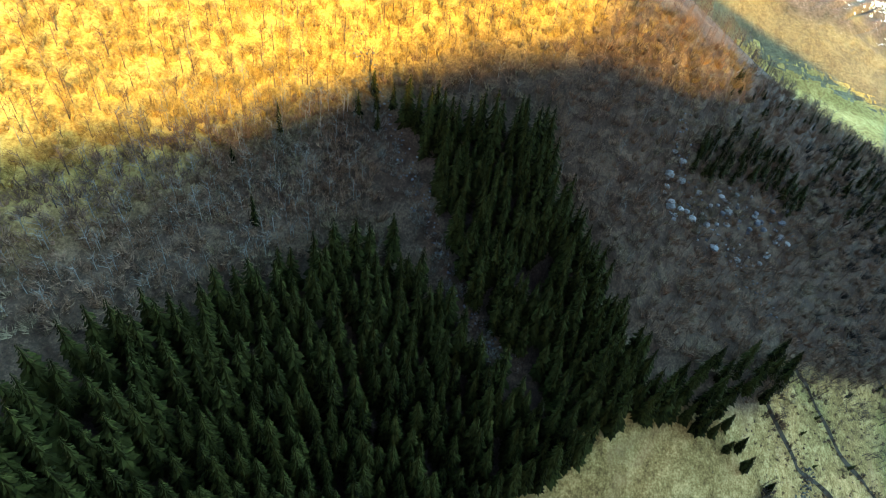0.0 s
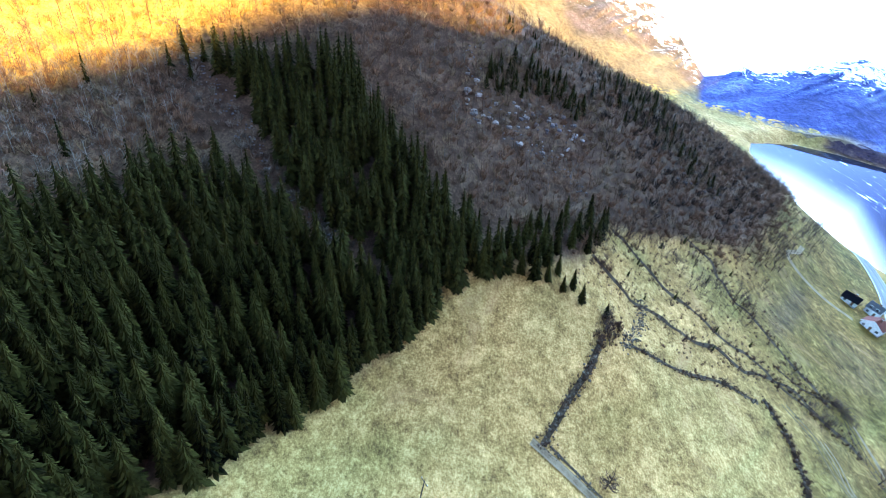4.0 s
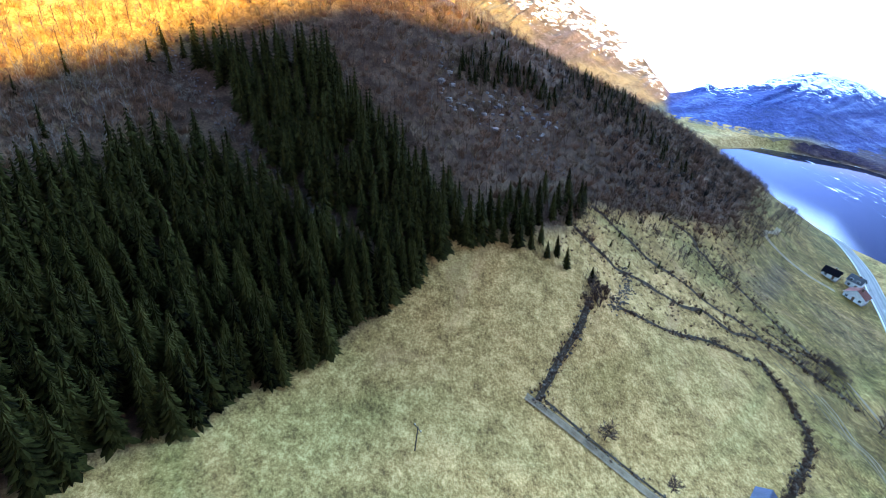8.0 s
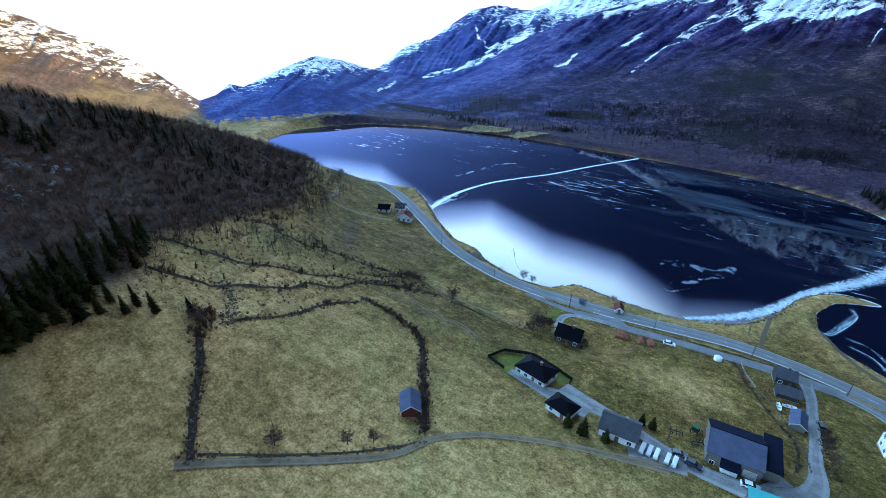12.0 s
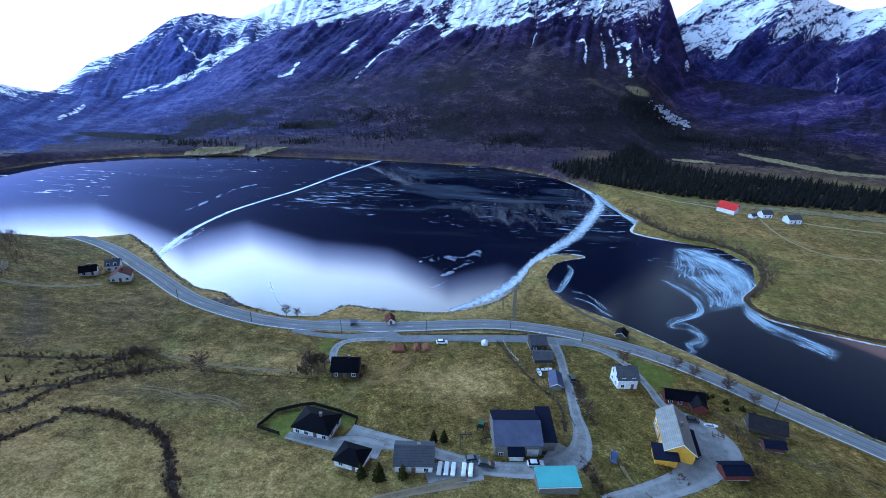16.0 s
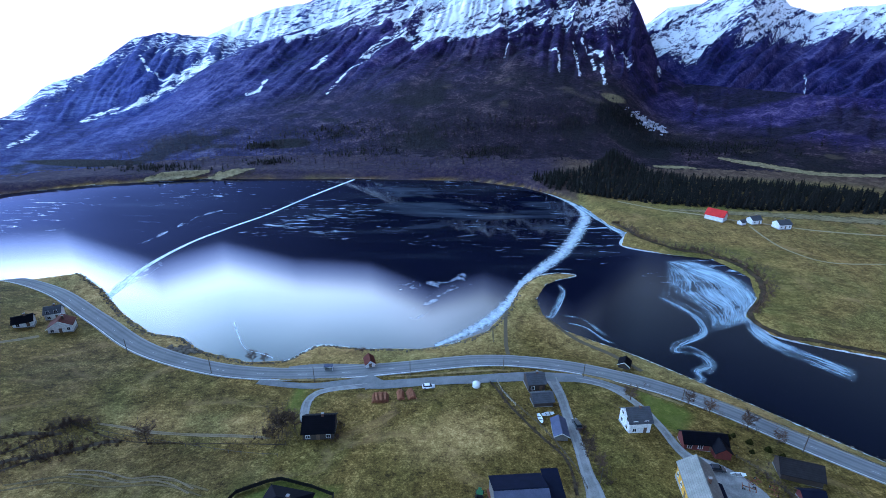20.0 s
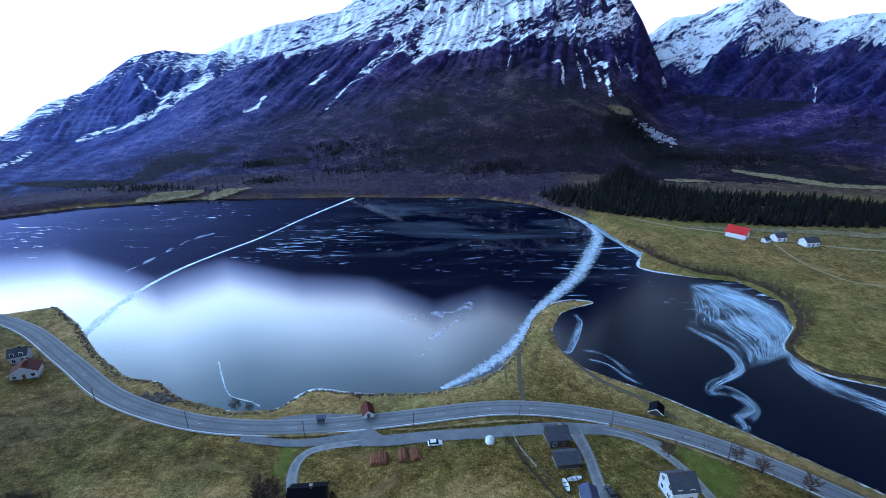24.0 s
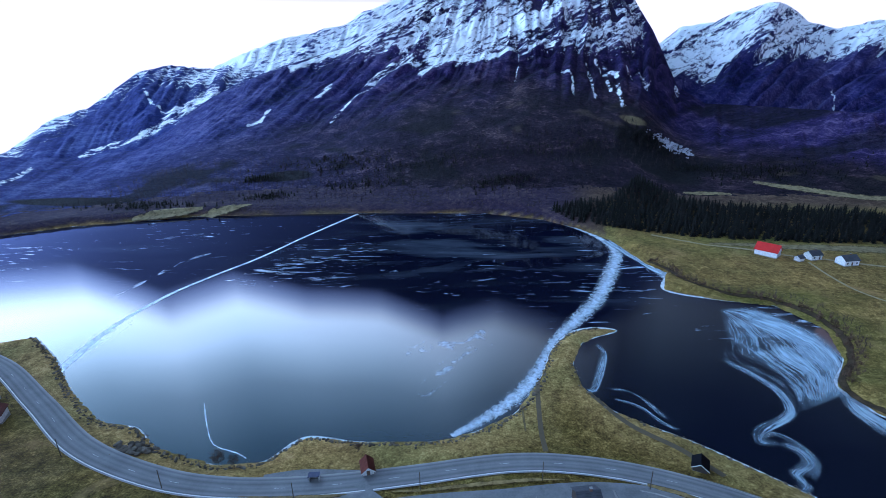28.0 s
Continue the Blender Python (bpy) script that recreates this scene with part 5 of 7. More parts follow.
house("house", -162.0, 195.0, 28, 6.4, 5.0, 2.6, 1.8, W_WHITE, R_BLACK, windows="s", label="small white house with black roof by the shore road")
house("house", -157.0, 204.5, 20, 5.6, 5.0, 3.6, 2.0, W_WHITE, R_GREY, windows="s", storeys=2, label="white two-storey house with grey roof by the shore road")
house("house", -146.4, 193.6, 22, 8.0, 6.2, 3.0, 2.4, W_WHITE, R_RUST, along="y", windows="s", label="white house with rust-red roof and brown gable by the shore road")
house("barn", 204.0, 331.0, -50, 12.0, 8.0, 3.6, 3.6, W_WHITE, R_RED, windows="", chimney=False, door=False, label="big barn with bright red roof across the lake", category="barn")
house("house", 226.6, 323.6, 10, 7.4, 5.6, 3.2, 2.0, W_WHITE, R_GREY, windows="s", label="white farmhouse with grey roof across the lake")
house("house", 239.6, 314.2, 6, 9.0, 6.6, 3.4, 2.2, W_WHITE, R_GREY, windows="s", label="wide white farmhouse with slate roof across the lake")
house("garage", 216.5, 321.0, 20, 4.0, 3.6, 2.2, 1.2, W_WHITE, R_GREY, windows="", chimney=False, door=False, label="small white garage across the lake", category="garage")
house("boathouse", -20.6, 169.2, 14, 3.2, 4.6, 2.1, 1.4, W_WHITE, R_RUST, along="y", windows="s", chimney=False, label="small white boathouse with rust-red roof on the shore", category="boathouse")
house("boathouse", 74.8, 167.6, -30, 3.8, 4.2, 1.8, 1.3, W_BROWN, R_BLACK, along="y", windows="", chimney=False, door=False, label="dark tarred boathouse on the narrow shore", category="boathouse")
house("hay_barn", -54.0, 62.4, 36, 4.6, 6.4, 2.6, 1.6, W_RED, R_LIGHT, along="y", windows="", chimney=False, door=False, label="red hay barn with pale sheet roof in the field", category="barn")

shelter = thing("bus_shelter", -35.0, 166.0, 2, label="small white bus shelter beside the road", category="shelter")
part("back_wall", boxed((-1.4, 1.4, 0.7, 0.8, -0.4, 2.2)), W_WHITE, shelter)
for sx in (-1.4, 1.3):
    part("side_wall", boxed((sx, sx + 0.1, -0.7, 0.69, -0.4, 2.2)), W_WHITE, shelter)
part("roof", boxed((-1.6, 1.6, -0.9, 1.0, 2.21, 2.36), bevel=0.03), R_LIGHT, shelter)
part("bench", boxed((-1.2, 1.2, 0.3, 0.69, 0.55, 0.62)), W_GREY, shelter)


# ---- roads, lanes and yards ----
paint_track = gravel_lane("worn_track", (0.25, 0.19, 0.12), (0.12, 0.085, 0.05), 0.4)

PALE_TRACK = gravel_lane("pale_track", (0.36, 0.29, 0.18), (0.20, 0.155, 0.09), 0.4)


def lane(name, pts, width, label, material=LANE, lift=0.14, category="lane"):
    return tagged(ribbon(name, pts, width, material, lift), label, category, kind="structure")


lane("side_road", [(-58, 158.5), (-40, 155.5), (-26, 157), (-16, 155), (0, 156), (16, 156.5), (34, 158), (47, 158), (58, 156.6), (68, 150)], [3, 3.5, 4, 5, 5, 5, 5.5, 5.5, 4, 3], "grey side road beside the main road", ASPHALT, 0.2)
lane("road_mouth", [(-24, 162.8), (-20, 158.5), (-17, 154.5)], [9, 6, 8], "junction between the main road and the side road", ASPHALT, 0.23)
lane("lay_by", [(-50, 168), (-40, 168.2), (-30, 167.6), (-22, 167.4), (-14, 168.6)], [2, 5, 5, 4, 2], "bus lay-by beside the main road", ASPHALT, 0.22)
lane("driveway", [(-19, 155), (-30, 153.6), (-36, 151), (-38, 146), (-37.4, 139), (-36, 135)], 3.0, "narrow driveway to the dark house")
lane("driveway", [(44, 158), (44.5, 146), (43.5, 134), (42.8, 122), (41.6, 112), (41, 103), (38, 95), (32, 90)], [5, 3.6, 3.4, 3.4, 3.6, 5, 7, 8], "gravel lane down to the barn yard")
lane("driveway", [(44, 158), (56, 156), (64, 151), (69, 141), (70.5, 130), (71, 120), (74, 113)], [4, 3, 3, 3, 3, 3.4, 5], "gravel lane to the yellow farmhouse")
lane("yard", [(36, 97), (30, 89.5), (22, 87.6), (12, 88), (4, 91), (-6, 94.6), (-16, 96.5), (-24, 99)], [10, 7.5, 6, 5, 4, 4.5, 7, 8], "bluish gravel yard between barn and houses")
lane("yard", [(-14, 92.5), (-22, 94), (-30, 94.6), (-40, 97)], [7, 8, 4, 3], "paved plot round the white bungalow", LANE, 0.17)
lane("yard", [(-2, 84), (4, 85.5), (12, 86)], [7, 7.5, 5], "gravel parking place with trailers", LANE, 0.16)
lane("yard", [(73, 116), (77, 109), (78, 101), (72, 95), (64, 88.5), (52, 83), (40, 79)], [6, 12, 15, 12, 8, 6, 4], "wide gravel farmyard beside the yellow house")
lane("farm_track", [(-79, 15), (-70, 26), (-57, 38.2), (-48, 47.3), (-43.4, 57), (-36, 64.5), (-28.6, 69), (-16, 75), (-3, 79.5), (8, 83)], [2.2, 2.4, 2.4, 2.2, 2.2, 2.2, 2.2, 2.2, 3, 4], "worn farm track along the field wall", paint_track)
lane("farm_track", [(-150, 186), (-160, 176), (-172, 168), (-180, 168), (-184, 178), (-190, 186)], 2.6, "narrow track from the shore houses to the wood", paint_track)
lane("farm_track", [(40, 250), (40, 225), (36, 205), (33, 186), (32, 175)], 1.6, "wheel ruts across the grassy spit", paint("bare_soil", (0.13, 0.10, 0.065), 0.95, 0.4))
lane("farm_track", [(55, 205), (62, 188), (74, 175), (80, 164)], 2.0, "muddy ruts along the spit", paint("bare_soil", (0.13, 0.10, 0.065), 0.95, 0.4))
lane("farm_track", [(150, 372), (175, 352), (196, 341), (214, 330), (232, 322), (262, 308), (330, 290)], 2.6, "pale farm road across the lake", PALE_TRACK)
lane("farm_track", [(220, 318), (216, 290), (218, 272), (228, 258), (262, 254), (330, 250)], 1.6, "pale path through the far meadow", PALE_TRACK)

for off in (0.0, 1.5):
    lane("farm_track", [(x + off * 0.3, y + off) for x, y in [(-87.3, 111.0), (-81.1, 111.3), (-73.1, 109.3), (-68.8, 110.4), (-63.6, 109.8), (-57.1, 106.5)]], 0.55, "old wheel rut in the meadow", paint_track)
lane("field_edge", [(-94.7, 132.7), (-85.9, 131.3), (-77.7, 129.6), (-69.4, 129.1), (-59.6, 129.0), (-50.3, 128.5), (-44.2, 127.7)], [0.8, 1.2, 1.6, 1.2, 1.6, 1.3, 0.8], "dark grassy ditch between the meadows", paint_track, 0.1)

# painted lines on the main road
line = curve_points(ROAD, gap=3.0)
tan = np.gradient(line, axis=0)
tan /= np.linalg.norm(tan, axis=1, keepdims=True)
nor = np.stack([-tan[:, 1], tan[:, 0]], -1)
for k in (-3.6, 3.6):
    pts = line + nor * k
    tagged(ribbon("edge_line", pts[::3], 0.34, PAINT_LINE, 0.29, cols=1), "white painted edge line of the road", "road line", kind="structure")
mid = [i for i in range(20, len(line) - 40, 5)]
bm = bmesh.new()
for i in mid:
    a, b = line[i], line[i + 1]
    n = nor[i] * 0.04
    za, zb = height(*a) + 0.33, height(*b) + 0.33
    vs = [bm.verts.new(p) for p in ((*(a - n), za), (*(a + n), za), (*(b + n), zb), (*(b - n), zb))]
    bm.faces.new(vs)
tagged(new("centre_line", mesh_from("centre_line", bm, PAINT_LINE)), "broken white centre line of the road", "road line", kind="structure")

# ---- white ice on the lake ----
def ice_band(pts, width, label="white frosted ice band on the dark ice", level=0.03, mat=WHITE_ICE):
    return tagged(ribbon("ice", pts, width, mat, level=level, cols=6, gap=3), label, "ice", kind="structure")


CRACK = frost_material("crack_ice", (0.62, 0.70, 0.78), 0.5, 0.95)
ice_band([(-151, 221), (-153, 262), (-145, 299), (-131, 327), (-113, 357), (-92, 403), (-64, 458)], [4.4, 3.4, 2.6, 2.3, 2.2, 2.4, 2.8], "long white pressure crack across the ice", 0.03, CRACK)
ice_band([(4, 186), (16, 194), (29, 206), (40, 221), (52, 243), (67, 261.5), (85, 285), (106, 323), (118, 350), (118, 376), (108, 404), (92, 427)], [5, 9, 12, 12, 10, 14, 16, 17, 15, 11, 8, 4], "broad white ice band along the spit", 0.035)
ice_band([(-83.8, 206.4), (-80.7, 200.3), (-77.6, 194.5), (-71.7, 185.4), (-63.0, 181.5), (-59.1, 179.0)], [0.3, 0.6, 0.45, 0.35, 0.6, 0.4], "thin white crack in the near ice", 0.035, CRACK)
ice_band([(124, 372), (128, 345), (131, 318), (132, 300), (126, 288)], [4, 8, 12, 11, 3], level=0.04)
RIM = frost_material("shore_rim_ice", (0.62, 0.68, 0.74), cover=0.75)
near_rim = [p for p in NEAR_SHORE if -200 < p[0] < 220]
tagged(ribbon("ice_rim", near_rim, 2.0, RIM, level=0.045, cols=4), "white rim of broken shore ice", "ice", kind="structure")
far_rim = [p for p in FAR_SHORE if 60 < p[1] and p[0] < 320]
tagged(ribbon("ice_rim", far_rim, [3.0 if p[1] > 280 else 2.6 for p in far_rim], RIM, level=0.05, cols=4), "white rim of broken shore ice across the lake", "ice", kind="structure")

# ---- trees ----
rng = random.Random(7)
def leafy(name, dark, light, scale=1.2):
    m, nt, bsdf = nodes_of(name)
    pos = place_of(nt)
    rnd = nt.nodes.new("ShaderNodeNewGeometry").outputs["Random Per Island"]
    obr = nt.nodes.new("ShaderNodeObjectInfo").outputs["Random"]
    f = calc(nt, "ADD", calc(nt, "MULTIPLY", noise_node(nt, scale, 4, 0.7, pos), 0.5), calc(nt, "ADD", calc(nt, "MULTIPLY", rnd, 0.25), calc(nt, "MULTIPLY", obr, 0.25)))
    nt.links.new(ramp(nt, f, [(0.3, dark), (0.75, light)]), bsdf.inputs["Base Color"])
    bsdf.inputs["Roughness"].default_value, bsdf.inputs["Specular IOR Level"].default_value = 0.85, 0.2
    return m


NEEDLES = leafy("spruce_needles", (0.0018, 0.0019, 0.0007), (0.044, 0.042, 0.010))
NEEDLES.node_tree.nodes["Principled BSDF"].inputs["Specular IOR Level"].default_value = 0.02
BARK = surface("spruce_bark", (0.07, 0.05, 0.04), rough=0.95)
TWIG = leafy("bare_twigs", (0.026, 0.014, 0.009), (0.15, 0.090, 0.060), 0.4)
BIRCH = leafy("pale_birch_bark", (0.08, 0.065, 0.055), (0.25, 0.215, 0.19), 0.5)
SCRUB = leafy("dry_scrub", (0.035, 0.025, 0.02), (0.13, 0.085, 0.07), 0.8)


def spruce_geometry(r, tiers=22, around=14, w=0.185):
    """Drooping sprays of twigs in tiers round a dark core; height 1."""
    vs, fs = [], []
    n = 7
    for k in range(n):
        a = 2 * math.pi * k / n
        vs.append((0.085 * math.cos(a), 0.085 * math.sin(a), 0.06))
    vs.append((0, 0, 0.93))
    fs += [(k, (k + 1) % n, n) for k in range(n)]
    for i in range(tiers):
        u = i / tiers
        z = 0.05 + 0.94 * u ** 0.95
        reach = w * (1 - u ** 1.35) ** 0.9 * r.uniform(0.85, 1.1) + 0.010
        m = max(5, int(around * (1 - 0.55 * u)))
        off = r.random() * 6.3
        for k in range(m):
            a = off + 2 * math.pi * (k + r.uniform(-0.3, 0.3)) / m
            l = reach * r.uniform(0.6, 1.2)
            droop = l * r.uniform(0.2, 0.6)
            t = l * r.uniform(0.16, 0.27) * (22 / tiers) ** 0.5
            ca, sa = math.cos(a), math.sin(a)
            b = len(vs)
            vs += [(0.01 * ca, 0.01 * sa, z + 0.04), (0.62 * l * ca - t * sa, 0.62 * l * sa + t * ca, z - droop * 0.45), (l * ca, l * sa, z - droop * 0.8), (0.62 * l * ca + t * sa, 0.62 * l * sa - t * ca, z - droop * 0.45)]
            fs += [(b, b + 1, b + 2), (b, b + 2, b + 3)]
    return vs, fs


def tube_geometry(r0, r1, z0, z1, n=6):
    vs = [(r * math.cos(2 * math.pi * k / n), r * math.sin(2 * math.pi * k / n), z) for r, z in ((r0, z0), (r1, z1)) for k in range(n)]
    return vs, [(k, (k + 1) % n, n + (k + 1) % n, n + k) for k in range(n)]


def bare_geometry(r, limbs=7, twigs=5, spread=0.32, thick=1.0):
    """A leafless tree of height 1: forked limbs and thin twigs."""
    vs, fs = tube_geometry(0.018, 0.006, -0.03, 0.75, 4)

    def sliver(p, q, w):
        b = len(vs)
        d = (q - p).normalized()
        side = d.cross(Vector((r.uniform(-1, 1), r.uniform(-1, 1), r.uniform(-1, 1)))).normalized() * w * thick
        vs.extend([tuple(p - side), tuple(p + side), tuple(q)])
        fs.append((b, b + 1, b + 2))

    for i in range(limbs):
        z = r.uniform(0.18, 0.7)
        a = r.random() * 6.3
        p = Vector((0, 0, z))
        q = p + Vector((math.cos(a) * spread * r.uniform(0.6, 1.1), math.sin(a) * spread * r.uniform(0.6, 1.1), r.uniform(0.15, 0.32)))
        sliver(p, q, 0.009)
        for k in range(twigs):
            s = p.lerp(q, r.uniform(0.35, 1.0))
            sliver(s, s + Vector((r.uniform(-0.14, 0.14), r.uniform(-0.14, 0.14), r.uniform(0.02, 0.16))), 0.006)
    return vs, fs


def raw_mesh(name, vs, fs, mat):
    me = bpy.data.meshes.new(name)
    me.from_pydata(vs, [], fs)
    me.materials.append(mat)
    me.update()
    return me


SPRUCE = [raw_mesh("spruce_crown", *spruce_geometry(random.Random(s)), NEEDLES) for s in range(5)]
TRUNK = raw_mesh("spruce_trunk", *tube_geometry(0.017, 0.004, -0.05, 0.9), BARK)
BARE = [raw_mesh("bare_crown", *bare_geometry(random.Random(40 + s), 24, 16, 0.30, 1.7), TWIG) for s in range(4)]
BARE_TRUNK = raw_mesh("bare_trunk", *tube_geometry(0.02, 0.008, -0.05, 0.6, 5), SCRUB)


def tree(name, x, y, h, crown, trunk, label, group="", wide=1.0, category="tree", lean=(0.0, 0.0)):
    ob = thing(name, x, y, rng.uniform(0, 360), label=label, category=category, group=group)
    ob.matrix_world = pose(x, y, ob.matrix_world.translation.z, *lean) @ pose(0, 0, 0, 0, 0, rng.uniform(0, 360))
    for nm, me in (("trunk", trunk), ("crown", crown)):
        p = part(nm, me, None, ob)
        p.scale = (h * wide, h * wide, h)
    return ob


def scatter_mesh(name, spots, variants, mat, label, category, kind="stuff", lean=(0.0, 0.0)):
    """Many small copies joined into one mesh. spots: rows of x, y, size, width."""
    co, fa, base = [], [], 0
    spots = np.asarray(spots, float)
    z = relief(spots[:, 0], spots[:, 1])
    var = [(np.array(v), np.array([f if len(f) == 4 else (*f, f[2]) for f in fs])) for v, fs in variants]
    loops, starts, totals, tot = [], [], [], 0
    for (x, y, h, w), zz in zip(spots, z):
        v, f = var[rng.randrange(len(var))]
        a = rng.random() * 6.283
        c, s = math.cos(a) * h * w, math.sin(a) * h * w
        q = np.empty_like(v)
        q[:, 0], q[:, 1], q[:, 2] = x + v[:, 0] * c - v[:, 1] * s + v[:, 2] * h * math.tan(radians(lean[1])), y + v[:, 0] * s + v[:, 1] * c - v[:, 2] * h * math.tan(radians(lean[0])), zz + v[:, 2] * h
        co.append(q)
        fa.append(f + base)
        base += len(v)
    co, fa = np.concatenate(co), np.concatenate(fa)
    faces = [tuple(f) if f[2] != f[3] else tuple(f[:3]) for f in fa.tolist()]
    me = raw_mesh(name, co.tolist(), faces, mat)
    ob = new(name, me)
    return tagged(ob, label, category, kind=kind)


def fill(ring, gap, seed, jitter=0.45):
    """Spots on a jittered grid inside a ring."""
    r = np.random.RandomState(seed)
    a = np.array(ring, float)
    x, y = np.meshgrid(np.arange(a[:, 0].min(), a[:, 0].max(), gap), np.arange(a[:, 1].min(), a[:, 1].max(), gap))
    x, y = x.ravel() + r.uniform(-jitter, jitter, x.size) * gap, y.ravel() + r.uniform(-jitter, jitter, y.size) * gap
    inside = outline_distance(x, y, ring)[1]
    return np.stack([x, y], -1)[inside]


LEAN = (6.0, -9.0)  # degrees by which the trees of the steep slope lean into it
LOWER_WOOD = [(-24, -108), (-36, -88), (-52, -69), (-61, -60), (-67, -49), (-76, -40), (-88, -27), (-101, -13), (-115, 0), (-122, 6), (-126, -4), (-122, -22), (-121, -34), (-127, -47), (-133, -58), (-137, -66),
              (-132, -76), (-121, -84), (-110, -95), (-95, -108), (-70, -118), (-30, -128)]
UPPER_WOOD = [(-116, 4), (-124, -2), (-124, -18), (-124, -32), (-131, -44), (-141, -55), (-152, -64), (-164, -76), (-171, -70), (-172, -52), (-174, -34), (-163, -29), (-152, -17),
              (-141, -8), (-131, 4), (-128, 12), (-120, 12)]
EDGE_ROW = [(-118, 6), (-122, 10), (-121, 14), (-121, 18), (-120, 22), (-125, 12), (-126, 17), (-125, 22), (-129, 15), (-130, 20), (-129, 26), (-133, 22), (-125, 27), (-130, 31), (-134, 28), (-137, 33), (-134, 37), (-138, 40), (-141, 45), (-134, 43), (-142, 50),
            (-146, 53), (-139, 48), (-137, 26), (-141, 36), (-145, 46)]
FIELD_SPRUCES = [(-120, 26), (-117.6, 30.5), (-115.2, 36), (-112.4, 43.5), (-123, 30), (-119, 34)]
spots = np.vstack([fill(LOWER_WOOD, 3.5, 3), fill(UPPER_WOOD, 3.3, 4)])
gap_line = outline_distance(spots[:, 0], spots[:, 1], [(-178, -85), (-152, -61), (-130, -46), (-118, -28), (-112, -20)], False)[0]
thin = np.abs(lattice(spots[:, 0] / 14, spots[:, 1] / 14, 8))
spots = spots[(gap_line > 2.6) & ((thin < 0.8) | (spots[:, 1] < -60))]
near_first = np.argsort(np.hypot(spots[:, 0] + 40, spots[:, 1] + 30))
spots = spots[near_first]
hs = 10.5 + 4.5 * np.random.RandomState(5).rand(len(spots)) + 1.5 * step(-90, -60, spots[:, 0])
for (x, y), h in zip(spots[:270], hs[:270]):
    tree("spruce", x, y, h, SPRUCE[rng.randrange(5)], TRUNK, "dark green spruce in a dense plantation on the slope", "spruces of the plantation", rng.uniform(0.85, 1.15), lean=LEAN)
for x, y in EDGE_ROW:
    tree("spruce", x, y, rng.uniform(8.5, 12), SPRUCE[rng.randrange(5)], TRUNK, "dark green spruce standing along the field edge", "spruces of the field edge", rng.uniform(0.95, 1.2), lean=LEAN)
for x, y in FIELD_SPRUCES:
    tree("spruce", x, y, rng.uniform(4.5, 7), SPRUCE[rng.randrange(5)], TRUNK, "young dark spruce at the corner of the field", "spruces of the field edge", rng.uniform(0.95, 1.15), lean=LEAN)
low_spruce = [spruce_geometry(random.Random(90 + s), 13, 9) for s in range(4)]
rest = [(x, y, h, rng.uniform(0.85, 1.15)) for (x, y), h in zip(spots[270:], hs[270:])]
scatter_mesh("spruce_plantation", rest, low_spruce, NEEDLES, "upper part of the dark spruce plantation", "spruce wood", lean=LEAN)

# conifers on the cliff and along the spur, and single ones
r8 = np.random.RandomState(8)
pines = [(x, y, r8.uniform(4.0, 6.5), 1.5) for x, y in fill([(-182, 10), (-192, 10), (-204, 28), (-206, 46), (-198, 58), (-190, 54), (-194, 38), (-186, 22)], 3.0, 12)]
pines += [(x, y, r8.uniform(4, 7.5), 1.3) for x, y in fill([(-206, 60), (-200, 96), (-184, 118), (-190, 132), (-214, 118), (-244, 120), (-240, 96), (-224, 70)], 6.0, 13)]
spur = curve_points([(-214, 22), (-228, 57), (-254, 100), (-268, 138), (-277, 177), (-276, 212), (-262, 232)], gap=2.4)
pines += [(x + r8.uniform(-5, 5), y + r8.uniform(-4, 4), r8.uniform(2.2, 4.8), 1.5) for x, y in spur]
pines += [(-129, -96, 9, 0.7), (-153, -100, 8, 0.8), (-140, -106, 5, 0.8)]
pines += [(x, y, r8.uniform(6, 9), 1.0) for x, y in ((-166, -84), (-169, -80), (-171, -76), (-164, -78), (-173, -82))]
scatter_mesh("hill_conifers", pines, low_spruce, NEEDLES, "scattered dark conifers on the cliff and spur", "conifers", lean=LEAN)

# leafless wood over the hill
bare_v = [bare_geometry(random.Random(60 + s), 8, 4) for s in range(6)]
hill = fill([(-110, -112), (-136, -92), (-128, -62), (-176, -92), (-178, -40), (-160, -18), (-136, 8), (-134, 44), (-148, 56), (-153, 70), (-161, 98), (-167, 130), (-186, 156), (-205, 178), (-234, 206), (-262, 236), (-300, 232), (-310, 120),
             (-260, 40), (-260, -170), (-120, -210), (-60, -150)], 3.4, 21)
keep = r8.rand(len(hill)) < 0.9 - 0.35 * np.abs(lattice(hill[:, 0] / 30, hill[:, 1] / 30, 4))
hill = hill[keep]
pale = r8.rand(len(hill)) < 0.16
edge_c = curve_points([(-134, 44), (-148, 56), (-153, 70), (-161, 98), (-167, 130), (-186, 156), (-205, 178), (-234, 206), (-258, 232)], gap=0.55)
fringe = edge_c + np.stack([np.abs(r8.normal(size=len(edge_c))) * 8 - 2, r8.normal(size=len(edge_c)) * 4], -1)
scatter_mesh("wood_fringe", [(x, y, r8.uniform(1.5, 5.0), r8.uniform(1.0, 1.7)) for x, y in fringe], bare_v, TWIG, "ragged bare scrub along the lower edge of the wood", "scrub")
scatter_mesh("bare_wood", [(x, y, r8.uniform(4.0, 7.0), r8.uniform(0.8, 1.3)) for x, y in hill[~pale]], bare_v, TWIG, "leafless purplish-brown birch wood on the hill", "bare wood", lean=LEAN)
scatter_mesh("birch_stems", [(x, y, r8.uniform(4.0, 7.5), 0.75) for x, y in hill[pale]], bare_v, BIRCH, "pale leafless birch stems on the hill", "bare wood", lean=LEAN)

